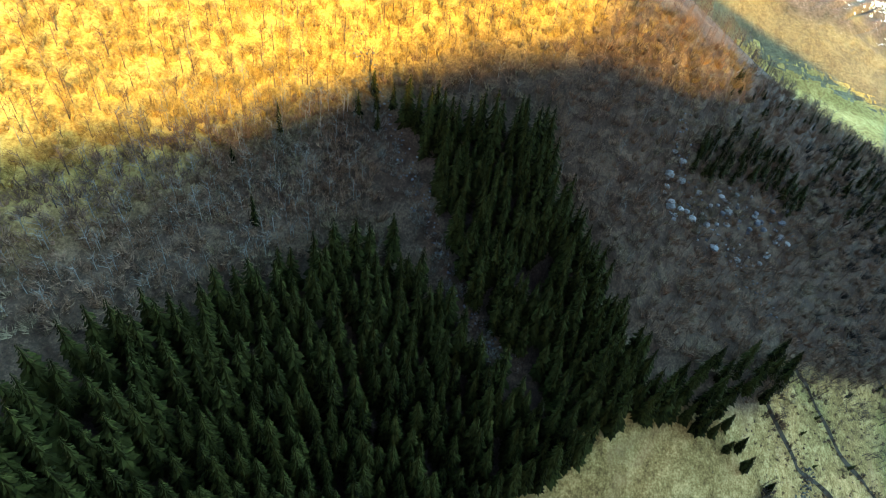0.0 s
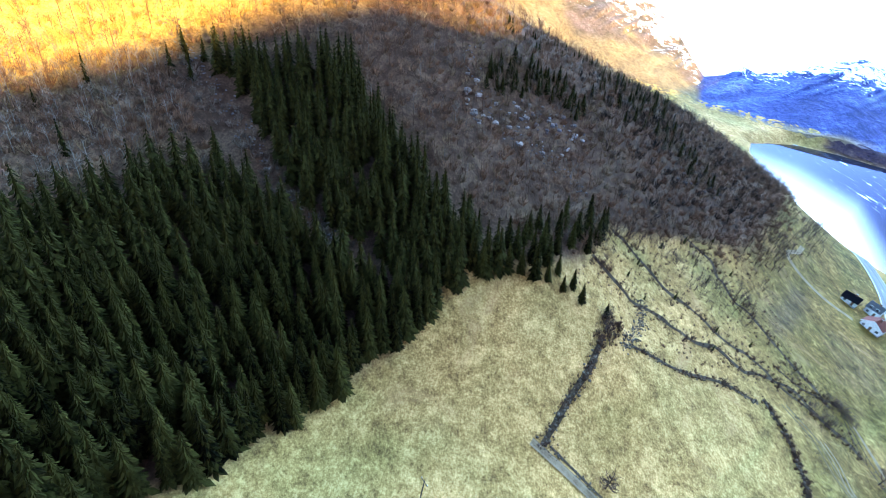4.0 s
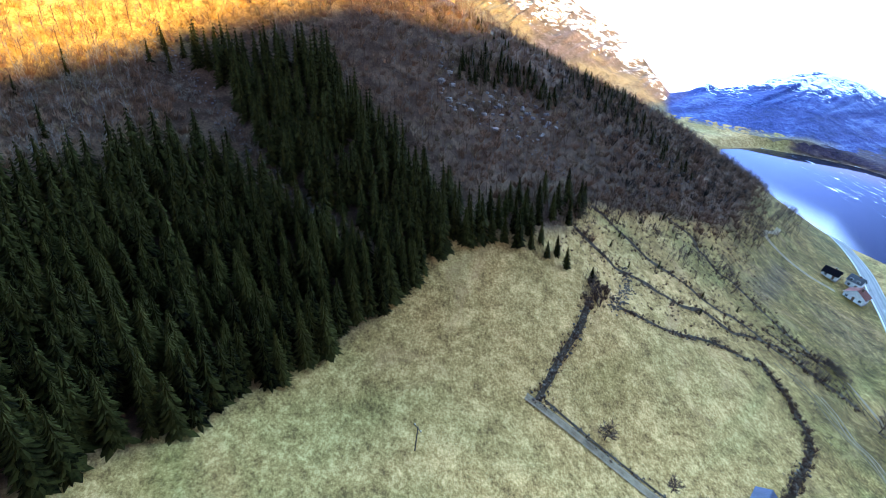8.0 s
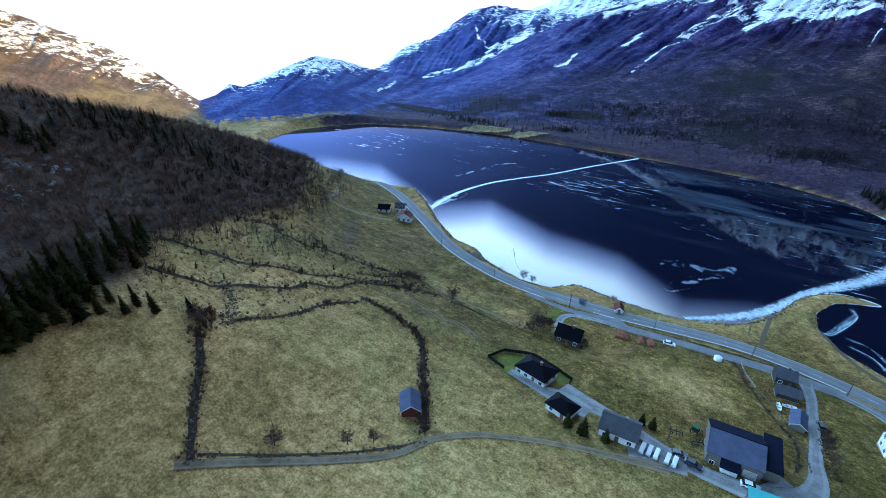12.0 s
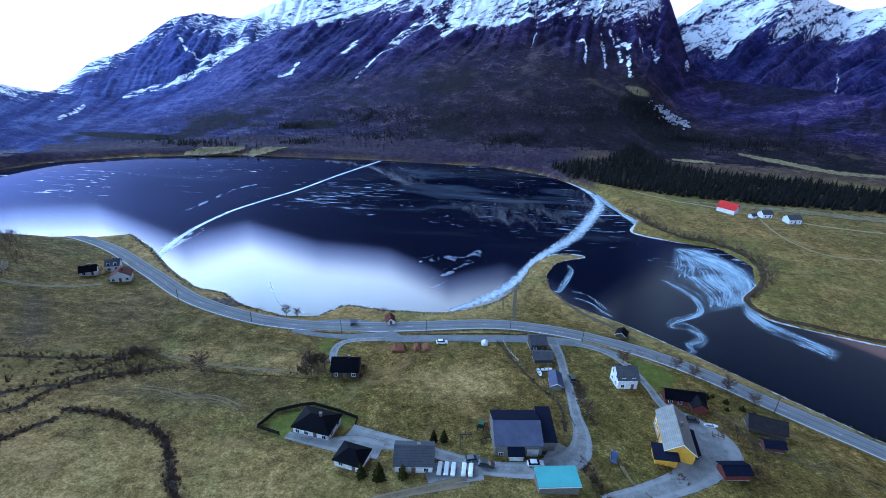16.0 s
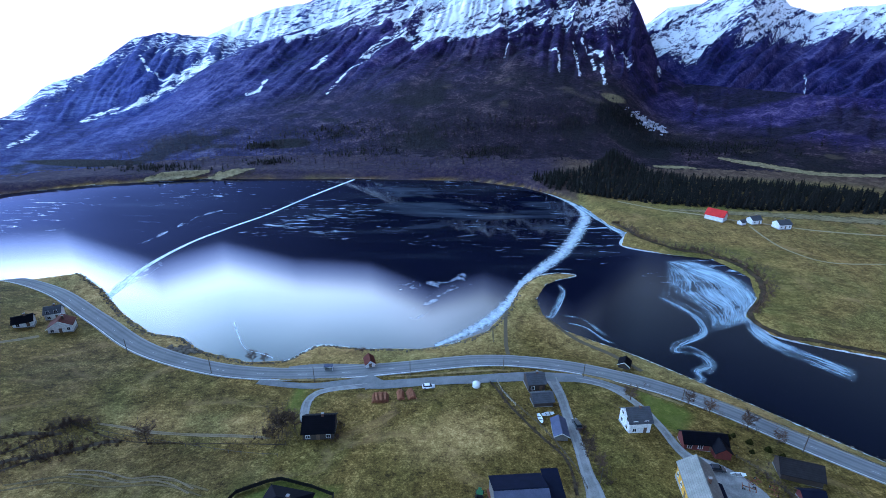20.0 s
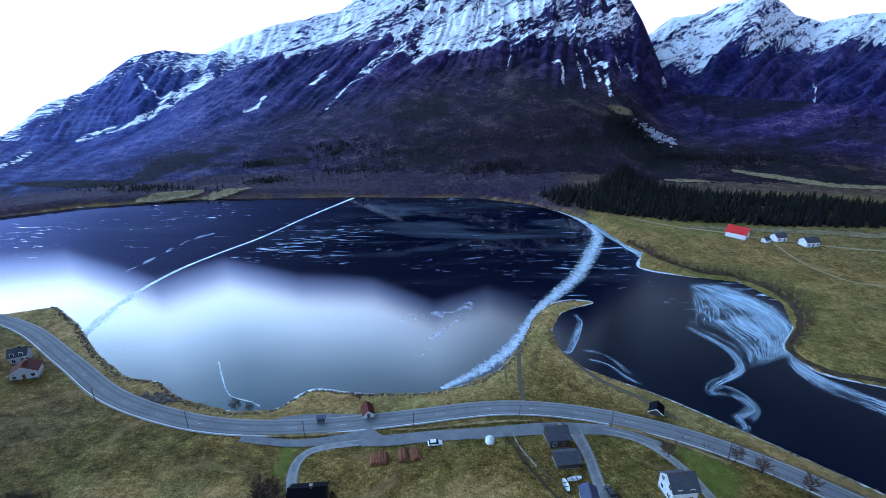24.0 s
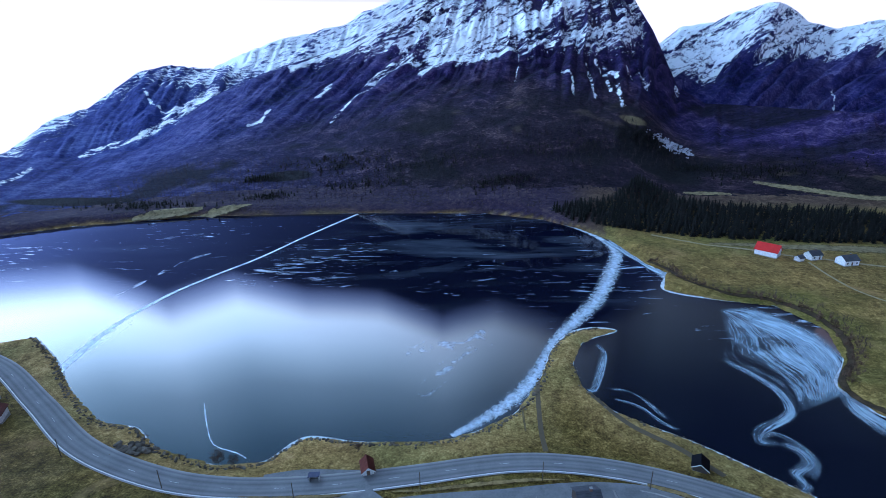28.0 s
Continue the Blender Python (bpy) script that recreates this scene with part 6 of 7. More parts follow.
# far spruce belt across the lake
BELT = [(94, 436), (120, 398), (150, 376), (190, 362), (222, 356), (260, 348), (320, 340), (400, 326), (420, 360), (362, 384), (318, 415), (270, 424), (246, 432), (214, 452), (200, 480), (192, 500), (180, 486), (150, 452), (112, 446)]
belt = fill(BELT, 3.7, 31)
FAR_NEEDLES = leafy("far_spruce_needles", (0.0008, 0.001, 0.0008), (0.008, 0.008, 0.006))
tiny = [spruce_geometry(random.Random(120 + s), 6, 6, w=0.22) for s in range(3)]
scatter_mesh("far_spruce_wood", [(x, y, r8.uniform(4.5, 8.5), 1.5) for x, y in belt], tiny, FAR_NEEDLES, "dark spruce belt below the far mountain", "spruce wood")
groves = []
for cx, cy, rx, ry, n in ((-175, 552, 16, 9, 110), (238, 590, 32, 24, 260), (-60, 520, 36, 12, 70), (60, 500, 30, 12, 90), (330, 520, 64, 24, 190), (-150, 500, 20, 7, 60), (-258, 480, 44, 10, 120), (20, 560, 64, 18, 90), (270, 540, 30, 12, 110), (-90, 590, 60, 26, 120), (140, 560, 46, 22, 120)):
    groves += [(cx + r8.normal() * rx * 0.6, cy + r8.normal() * ry * 0.6, r8.uniform(2.0, 4.5), 2.0) for _ in range(n)]
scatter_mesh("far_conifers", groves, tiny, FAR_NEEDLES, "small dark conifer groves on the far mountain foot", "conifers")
far_bare = fill([(-330, 470), (-200, 480), (-70, 478), (40, 468), (90, 446), (180, 500), (300, 560), (300, 640), (0, 600), (-300, 620)], 7.5, 33)
scatter_mesh("far_bare_wood", [(x, y, r8.uniform(4, 8), 1.3) for x, y in far_bare], bare_v, leafy("far_twigs", (0.010, 0.006, 0.010), (0.05, 0.034, 0.036), 0.4), "leafless wood at the foot of the far mountain", "bare wood")
shore_bush = [(x + r8.normal() * 1.5, y + r8.uniform(2, 7), r8.uniform(2, 4), 1.6) for x, y in curve_points([(-330, 425), (-200, 466), (-70, 466), (44, 456), (90, 434)], gap=4)]
shore_bush += [(x + r8.uniform(1, 9), y + r8.normal() * 2, r8.uniform(1.8, 4), 1.6) for x, y in curve_points([(132, 316), (136, 298), (150, 281), (172, 271), (178, 246), (166, 222)], gap=1.2)]
shore_bush += [(x + r8.normal() * 2, y + r8.uniform(-2, 3), r8.uniform(1.5, 3), 1.6) for x, y in curve_points([(-78, 178), (-66, 173), (-52, 173)], gap=2.5)]
shore_bush += [(x + r8.normal() * 3, y + r8.normal() * 3, r8.uniform(2, 4.5), 1.4) for x, y in curve_points([(-284, 250), (-258, 240), (-236, 236), (-214, 246)], gap=1.6)]
scatter_mesh("shore_bushes", shore_bush, bare_v, SCRUB, "bare brown bushes along the shores", "bushes")

# ---- field walls, streams, hedges, rough pasture ----
def stones_along(pts, n, seed, spread, size):
    r = np.random.RandomState(seed)
    line = curve_points(pts, gap=1.0)
    i = r.randint(0, len(line), n)
    return [(line[k][0] + r.normal() * spread, line[k][1] + r.normal() * spread, r.uniform(*size), r.uniform(0.8, 1.4)) for k in i]


def stone_geometry(r):
    vs, fs = [], []
    bm = bmesh.new()
    bmesh.ops.create_icosphere(bm, subdivisions=1, radius=0.5)
    for v in bm.verts:
        v.co *= r.uniform(0.75, 1.15)
        v.co.z = v.co.z * 0.7 + 0.12
    vs, fs = [tuple(v.co) for v in bm.verts], [tuple(v.index for v in f.verts) for f in bm.faces]
    bm.free()
    return vs, fs


def tuft_geometry(r, n=12, wide=0.5):
    """A bush of thin stems from one foot; height 1."""
    vs, fs = [], []
    for k in range(n):
        a, l = r.random() * 6.3, r.uniform(0.25, 1.0) * wide
        x, y = math.cos(a) * l * 0.4, math.sin(a) * l * 0.4
        b = len(vs)
        s = 0.03
        vs += [(x - s, y, -0.05), (x + s, y + s, -0.05), (math.cos(a) * l + r.uniform(-0.1, 0.1), math.sin(a) * l, r.uniform(0.5, 1.0))]
        fs.append((b, b + 1, b + 2))
        for q in range(2):
            t = r.uniform(0.4, 0.9)
            px, py, pz = x + (math.cos(a) * l - x) * t, y + (math.sin(a) * l - y) * t, 0.8 * t
            b = len(vs)
            vs += [(px - 0.02, py, pz), (px + 0.02, py, pz), (px + r.uniform(-0.3, 0.3), py + r.uniform(-0.3, 0.3), pz + r.uniform(0.1, 0.35))]
            fs.append((b, b + 1, b + 2))
    return vs, fs


STONES = [stone_geometry(random.Random(s)) for s in range(4)]
TUFTS = [tuft_geometry(random.Random(200 + s), 16) for s in range(5)]
STONE = leafy("field_stone", (0.06, 0.046, 0.034), (0.24, 0.20, 0.155), 0.6)
HEATH = leafy("heather", (0.045, 0.026, 0.017), (0.16, 0.092, 0.06), 0.6)
SOIL = surface("ditch_soil", (0.085, 0.06, 0.036), (0.04, 0.028, 0.018), 0.4, 0.95, relief_m=0.05)

WALL_WEST = [(-78.5, 18), (-84, 23), (-90, 28.5), (-96, 33.5), (-101, 37), (-106, 40.5)]
WALL_NORTH = [(-106, 51), (-104, 60), (-102, 70), (-101, 82), (-97, 93)]
WALL_EAST = [(-98, 97), (-90, 98), (-80, 96.5), (-71, 92), (-63, 83), (-57.5, 74), (-52, 66), (-47, 58)]
WALL_SOUTH = [(-78, 20), (-70, 28.5), (-58, 40), (-49, 49.5), (-45, 55)]
BROOKS = [[(-148, 57), (-134, 70), (-122, 88), (-110, 107), (-98, 118), (-84, 125)], [(-134, 45), (-127, 50), (-120, 68), (-110, 94), (-102, 112), (-92, 121)],
          [(-166, 84), (-152, 98), (-134, 110), (-116, 121), (-100, 127)], [(-156, 66), (-142, 80), (-128, 96), (-114, 112)], [(-128, 38), (-120, 54), (-112, 72), (-106, 84)]]
def wavy(pts, amp, seed):
    """A line through pts that wanders by about amp metres."""
    c = curve_points(pts, gap=3.0)
    fade = np.minimum(1, np.minimum(np.arange(len(c)), np.arange(len(c))[::-1]) / 3)[:, None]
    return c + fade * amp * np.stack([fractal(c[:, 0], c[:, 1], 14, 3, seed), fractal(c[:, 0], c[:, 1], 14, 3, seed + 40)], -1)


def uneven(pts, w, seed):
    return list(np.clip(w * (1 + 0.8 * fractal(pts[:, 0] * 3, pts[:, 1] * 3, 12, 3, seed)), 0.25, 9))


WALL_WEST, WALL_NORTH, WALL_EAST = wavy(WALL_WEST, 1.4, 5), wavy(WALL_NORTH, 1.6, 6), wavy(WALL_EAST, 1.4, 7)
BROOKS = [wavy(b, 7.0, 60 + k) for k, b in enumerate(BROOKS[:3])]
for pts, w, label in ((WALL_WEST, 2.4, "overgrown dark stone wall between the fields"), (WALL_NORTH, 1.5, "dark ditch and low wall along the field"),
                      (WALL_EAST, 2.2, "overgrown dark stone wall curving round the field"), (WALL_SOUTH, 1.0, "low wall beside the farm track")):
    pts = np.asarray(pts, float)
    tagged(ribbon("ditch", pts, uneven(pts, w * 0.6, 3), SOIL, 0.10, gap=1.2), label, "field wall", kind="structure")
for pts in BROOKS:
    tagged(ribbon("ditch", pts, uneven(pts, 1.3, 8), SOIL, 0.10, gap=1.5), "narrow dark brook channel in the rough pasture", "ditch", kind="structure")
stones = stones_along(WALL_WEST, 150, 1, 0.6, (0.35, 0.9)) + stones_along(WALL_NORTH, 170, 2, 0.45, (0.3, 0.7)) + stones_along(WALL_EAST, 230, 3, 0.6, (0.35, 0.9)) + stones_along(WALL_SOUTH, 140, 4, 0.4, (0.3, 0.6)) + stones_along([(-122, 60), (-116, 58), (-110, 53), (-106, 48)], 260, 5, 1.1, (0.25, 0.7))
scatter_mesh("wall_stones", stones, STONES, STONE, "tumbled grey stones of the field walls", "stones")
brush = stones_along(WALL_WEST, 260, 11, 0.8, (0.35, 1.0)) + stones_along(WALL_NORTH, 170, 12, 0.8, (0.4, 1.1)) + stones_along(WALL_EAST, 620, 13, 0.9, (0.4, 1.3)) + stones_along(WALL_SOUTH, 50, 14, 0.7, (0.4, 1.0))
for k, pts in enumerate(BROOKS):
    brush += stones_along(pts, 240, 20 + k, 1.7, (0.5, 1.4))
brush += stones_along([(-105, 40), (-109, 44), (-112, 47)], 110, 31, 1.6, (0.7, 1.8))
r_br = np.random.RandomState(77)
low_scrub = []
for pts in BROOKS:
    for q in range(46):
        x, y = pts[r_br.randint(len(pts))]
        low_scrub.append((x + r_br.normal() * 1.8, y + r_br.normal() * 1.8, r_br.uniform(0.7, 2.4), r_br.uniform(1.1, 1.8)))
scatter_mesh("brook_scrub", low_scrub, bare_v, SCRUB, "low bare scrub growing along the brooks", "scrub")
scatter_mesh("heath_brush", brush, TUFTS, HEATH, "reddish-brown heather and brush along walls and brooks", "brush")
r9 = np.random.RandomState(9)
rough_ring = [(-122, 34), (-136, 46), (-148, 57), (-156, 90), (-163, 124), (-178, 150), (-168, 152), (-140, 132), (-110, 124), (-98, 116), (-104, 96), (-106, 70), (-108, 46)]
rough = fill(rough_ring, 1.7, 41, 0.6)
rough = rough[r9.rand(len(rough)) < 0.62]
scatter_mesh("pasture_tussocks", [(x, y, r9.uniform(0.25, 0.8), r9.uniform(1.2, 2.2)) for x, y in rough], TUFTS, HEATH, "dark tussocks of the rough pasture", "tussocks")
ground_straw = leafy("straw_tufts", (0.20, 0.142, 0.05), (0.50, 0.37, 0.17), 0.3)
meadow = fill([(-60, -58), (-76, -36), (-104, -8), (-114, 8), (-112, 34), (-104, 38), (-102, 92), (-72, 88), (-56, 62), (-44, 44), (-34, 10), (-34, -40)], 1.25, 43, 0.6)
meadow = meadow[r9.rand(len(meadow)) < 0.35 + 0.5 * lattice(meadow[:, 0] / 9, meadow[:, 1] / 9, 3)]
scatter_mesh("meadow_tufts", [(x, y, r9.uniform(0.12, 0.3), r9.uniform(2.0, 4.0)) for x, y in meadow], [tuft_geometry(random.Random(300 + s), 7) for s in range(4)], ground_straw, "bleached grass tufts of the meadow", "grass")
tussock_spruce = [(-137, 64, 3.0, 1), (-128, 76, 3.4, 1), (-120, 90, 2.6, 1.1), (-112, 84, 2.8, 1), (-148, 78, 3.2, 1), (-140, 96, 2.8, 1.1), (-155, 92, 3.5, 1), (-162, 110, 3.2, 1), (-118, 104, 2.4, 1.2), (-170, 128, 3.4, 1), (-148, 112, 2.8, 1), (-131, 58, 2.4, 1.2), (-124, 62, 2.0, 1.2), (-175, 140, 3.0, 1.1)]
scatter_mesh("young_spruces", tussock_spruce, low_spruce, NEEDLES, "small dark young spruces in the rough pasture", "young spruces")
thicket = stones_along([(-134, 88), (-140, 104), (-138, 114), (-130, 108)], 130, 51, 3.0, (2.0, 4.0)) + stones_along([(-170, 150), (-178, 160), (-186, 172)], 110, 52, 3.5, (2.0, 4.5)) + stones_along([(-100, 118), (-94, 121)], 40, 53, 2.0, (1.2, 3.0))
thicket += stones_along([(-152, 62), (-148, 74), (-142, 86)], 140, 54, 2.2, (1.4, 3.2)) + stones_along([(-192, 186), (-204, 200), (-218, 226)], 160, 55, 4.0, (2.0, 5.0)) + stones_along([(-114, 45), (-108, 42)], 60, 56, 1.2, (1.5, 3.2))
thicket += stones_along([(-101.8, 129.8), (-101.2, 131.7), (-99.2, 131.2), (-96.7, 131.5)], 130, 57, 1.6, (1.2, 3.0)) + stones_along([(-45.9, 140.5), (-42.8, 132.7), (-40.4, 127.4), (-37.4, 126.7)], 90, 58, 1.5, (1.5, 3.6))
scatter_mesh("bare_thickets", thicket, bare_v, SCRUB, "bare purplish thickets in the pasture", "bushes")

# dense undergrowth that gives the bare hillside its brushy look
r12 = np.random.RandomState(12)
under = fill([(-112, -116), (-138, -92), (-128, -62), (-176, -92), (-178, -40), (-160, -18), (-136, 8), (-134, 44), (-148, 56), (-153, 70), (-161, 98), (-167, 130), (-186, 156), (-205, 178), (-234, 206), (-262, 236), (-286, 220), (-284, 120),
              (-236, 40), (-222, -40), (-222, -120), (-160, -170), (-100, -150)], 2.5, 71, 0.7)
under = np.vstack([under, fill([(-84, -128), (-104, -101), (-121, -87), (-133, -77), (-129, -60), (-150, -72), (-170, -86), (-162, -112), (-135, -130), (-100, -145)], 2.2, 73, 0.7),
                   edge_c[::2] + np.stack([r12.normal(size=len(edge_c[::2])) * 4 + 2, r12.normal(size=len(edge_c[::2])) * 4], -1)])
shade = lattice(under[:, 0] / 22, under[:, 1] / 22, 5) + 0.6 * lattice(under[:, 0] / 8, under[:, 1] / 8, 6)
north = step(40, 90, under[:, 1])
kind_of = np.where(shade + r12.normal(size=len(under)) * 0.35 - 0.5 * north > 0.15, 1, 0)
# brush above the sunlight edge takes a gold, lit colour
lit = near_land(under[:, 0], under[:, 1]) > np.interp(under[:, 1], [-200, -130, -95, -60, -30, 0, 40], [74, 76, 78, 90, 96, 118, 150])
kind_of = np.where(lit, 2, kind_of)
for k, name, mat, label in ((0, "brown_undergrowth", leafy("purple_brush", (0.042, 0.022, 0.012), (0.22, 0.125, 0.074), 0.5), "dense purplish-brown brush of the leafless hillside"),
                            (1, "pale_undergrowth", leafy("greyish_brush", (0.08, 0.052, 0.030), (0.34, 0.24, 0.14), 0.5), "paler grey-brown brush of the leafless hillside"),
                            (2, "dry_brush", leafy("sunlit_gold_brush", (0.12, 0.06, 0.01), (0.55, 0.36, 0.09), 0.5), "brush painted in sunlit gold on the sunny slope")):
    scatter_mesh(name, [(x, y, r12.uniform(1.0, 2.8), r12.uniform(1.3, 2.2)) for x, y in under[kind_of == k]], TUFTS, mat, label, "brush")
gap_run = curve_points([(-174, -86), (-163, -78), (-157, -71), (-150, -62), (-138, -51), (-128, -44), (-120, -30)], gap=0.5)
gap_brush = gap_run + r12.normal(size=gap_run.shape) * 2.2
scatter_mesh("gap_brush", [(x, y, r12.uniform(0.9, 2.4), r12.uniform(1.2, 2.0)) for x, y in gap_brush], TUFTS, leafy("pale_gap_brush", (0.09, 0.07, 0.055), (0.32, 0.26, 0.21), 0.5), "pale brush in the gap between the spruce woods", "brush")
cliff = np.vstack([fill([(-178, 4), (-186, 18), (-190, 40), (-184, 54), (-172, 46), (-168, 26), (-170, 8)], 2.6, 75, 0.7), curve_points([(-189, 7), (-178, 5), (-170, 9)], gap=0.9) + r12.normal(size=(len(curve_points([(-189, 7), (-178, 5), (-170, 9)], gap=0.9)), 2)) * 1.5])
scatter_mesh("cliff_rocks", [(x, y, r12.uniform(0.6, 2.6), r12.uniform(0.8, 1.5)) for x, y in cliff if r12.rand() < 0.55], STONES, leafy("cliff_stone", (0.07, 0.06, 0.06), (0.34, 0.31, 0.31), 0.3), "pale grey rocks of the wooded cliff", "rocks")
wisp = fill([(-124, -22), (-121, -34), (-136, -62), (-150, -60), (-142, -44), (-132, -30), (-128, -14)], 5.0, 76, 0.8)
scatter_mesh("slope_scrub", [(x, y, r12.uniform(2.5, 4.5), r12.uniform(1.0, 1.5)) for x, y in wisp if r12.rand() < 0.5], bare_v, BIRCH, "pale leafless birches among the spruces", "bare wood", lean=LEAN)
stems = fill([(-90, -126), (-106, -103), (-122, -90), (-134, -80), (-150, -76), (-172, -90), (-164, -112), (-135, -130)], 3.4, 74, 0.7)
scatter_mesh("slope_birches", [(x, y, r12.uniform(3.5, 7.0), r12.uniform(0.8, 1.1)) for x, y in stems], bare_v, BIRCH, "pale leafless birches above the spruces", "bare wood", lean=LEAN)
dark = fill([(-152, 64), (-166, 100), (-172, 130), (-200, 172), (-240, 205), (-264, 230), (-276, 200), (-268, 140), (-245, 90), (-215, 55), (-188, 62)], 4.0, 72, 0.7)
scatter_mesh("spur_scrub", [(x, y, r12.uniform(1.8, 4.0), r12.uniform(0.9, 1.5)) for x, y in dark if r12.rand() < 0.7], TUFTS, leafy("juniper", (0.003, 0.003, 0.003), (0.022, 0.018, 0.014), 0.6), "dark juniper and young conifers on the spur", "scrub")

for x, y, h, label in ((-76, 124, 6.5, "leafless tree alone in the meadow"), (-99.6, 81, 3.0, "small leafless bush beside the field wall"), (-70, 32, 4.2, "small leafless tree beside the farm track"), (-58.5, 43.0, 3.4, "small leafless tree beside the farm track"),
                       (-54, 47.0, 3.6, "small leafless tree beside the farm track"), (-41.5, 130, 5.5, "leafless tree beside the dark house"), (-38.5, 132, 5.0, "leafless tree beside the dark house"), (67.4, 145.0, 4.5, "round leafless tree beside the white house"),
                       (-61, 175, 3.5, "leafless shrub on the shore"), (-66, 176, 4.5, "leafless tree on the shore"), (86, 143, 4.5, "leafless tree along the road bank"), (90.5, 138.5, 4.5, "leafless tree along the road bank"), (98, 131, 5.0, "leafless tree along the road bank"),
                       (103, 124.5, 4.0, "leafless tree along the road bank"), (44.5, 119, 4.5, "leafless bush beside the gravel lane"), (45.5, 113, 4.0, "leafless bush beside the gravel lane"), (-24.5, 178.5, 3.0, "leafless bush beside the boathouse"), (-46, 57, 3.2, "leafless bush beside the hay barn"), (-48.5, 59.5, 2.6, "leafless bush beside the hay barn")):
    tree("bare_tree", x, y, h * 1.2, BARE[rng.randrange(4)], BARE_TRUNK, label, "leafless trees of the meadow", rng.uniform(1.2, 1.7))
for x, y, h in ((-17.6, 83.0, 5.0), (-13.2, 82.6, 6.0), (-7.6, 83.4, 4.6), (-0.6, 97.5, 4.2), (2.2, 97.6, 4.4)):
    tree("fir", x, y, h, SPRUCE[rng.randrange(5)], TRUNK, "small dark fir tree in the garden", "garden firs", 1.5)
hedge = [(x, y, r9.uniform(0.8, 1.3), 1.2) for x, y in ((91, 127), (94, 124), (97.5, 121), (100, 118.5), (88.5, 126), (92, 120))]
for x, y, h, w in hedge:
    tree("shrub", x, y, h * 1.6, SPRUCE[rng.randrange(5)], TRUNK, "round dark evergreen shrub on the road bank", "evergreen shrubs", 3.0, "shrub")

# ---- fences ----
POST = paint("fence_post", (0.11, 0.085, 0.065), 0.9)
TARRED = paint("tarred_board", (0.012, 0.012, 0.013), 0.8)


def fence(pts, gap, h, label, mat, rails=(0.35, 0.8), board=0.0, straight=False):
    line = curve_points(pts, gap=gap)
    if straight:
        runs = [np.linspace(a, b, max(1, round(math.dist(a, b) / gap)), endpoint=False) for a, b in zip(pts[:-1], pts[1:])]
        line = np.vstack(runs + [np.array(pts[-1:])])
    ob = thing("fence", line[0][0], line[0][1], 0, label=label, category="fence")
    z0 = ob.matrix_world.translation.z
    me = mesh_from("fence_post", boxed((-0.06, 0.06, -0.06, 0.06, -0.4, h)), mat)
    for x, y in line:
        p = part("post", me, mat, ob)
        p.location = (x - line[0][0], y - line[0][1], height(x, y) - z0)
    for (ax, ay), (bx, by) in zip(line[:-1], line[1:]):
        za, zb = height(ax, ay) - z0, height(bx, by) - z0
        for z in rails:
            bm = bmesh.new()
            w = board or 0.06
            o = Vector((ax - line[0][0], ay - line[0][1], 0))
            d = Vector((bx - ax, by - ay, 0))
            n = Vector((-d.y, d.x, 0)).normalized() * 0.03
            vs = [bm.verts.new(q) for q in (o - n + Vector((0, 0, za + z - w)), o + d - n + Vector((0, 0, zb + z - w)), o + d - n + Vector((0, 0, zb + z + w)), o - n + Vector((0, 0, za + z + w)),
                                            o + n + Vector((0, 0, za + z - w)), o + d + n + Vector((0, 0, zb + z - w)), o + d + n + Vector((0, 0, zb + z + w)), o + n + Vector((0, 0, za + z + w)))]
            for f in ((0, 1, 2, 3), (5, 4, 7, 6), (3, 2, 6, 7), (1, 0, 4, 5), (0, 3, 7, 4), (2, 1, 5, 6)):
                bm.faces.new([vs[i] for i in f])
            part("rail", bm, mat, ob)
    return ob


fence([(-41.9, 96.9), (-48.6, 99.2), (-45.9, 106.5), (-39.6, 110.3), (-36.5, 111.1), (-28.3, 108.3), (-22.4, 105.3), (-22.5, 102.4)], 2.0, 1.5, "black boarded fence round the bungalow garden", TARRED, (0.35, 0.75, 1.15), 0.19, True)
fence([(24, 152.5), (27, 146), (30, 139), (34, 131), (37, 122), (39.2, 113), (39.8, 106)], 2.6, 1.2, "old wooden fence along the lane", POST)
fence([(24.6, 155), (25.6, 149), (28.5, 141.5)], 2.2, 1.2, "pale wooden garden fence beside the brown house", paint("pale_fence", (0.4, 0.36, 0.28), 0.85))
fence([(-100, 131), (-84, 127), (-66, 124), (-50, 121), (-40, 120)], 4.0, 1.1, "thin wire fence across the meadow", POST, (0.9,))
fence([(86, 118), (90, 112), (91, 106), (96, 100), (108, 96)], 2.5, 1.1, "low fence beside the farmyard", POST)

# ---- poles ----
def pole(x, y, h, label, arm=0.0, turn=0.0, lean=0.0):
    ob = thing("utility_pole", x, y, turn, label=label, category="pole", group="utility poles")
    bm = bmesh.new()
    bmesh.ops.create_cone(bm, cap_ends=True, segments=8, radius1=0.14, radius2=0.1, depth=h + 0.6, matrix=Matrix.Translation((0, 0, (h - 0.6) / 2)))
    part("shaft", bm, POST, ob)
    if arm:
        part("crossarm", boxed((-arm, arm, -0.06, 0.06, h - 0.5, h - 0.36)), POST, ob)
        for k in (-1, 0, 1):
            bm = bmesh.new()
            bmesh.ops.create_cone(bm, cap_ends=True, segments=8, radius1=0.05, radius2=0.07, depth=0.22, matrix=Matrix.Translation((k * arm * 0.85, 0, h - 0.22)))
            part("insulator", bm, TRIM, ob)
    return ob


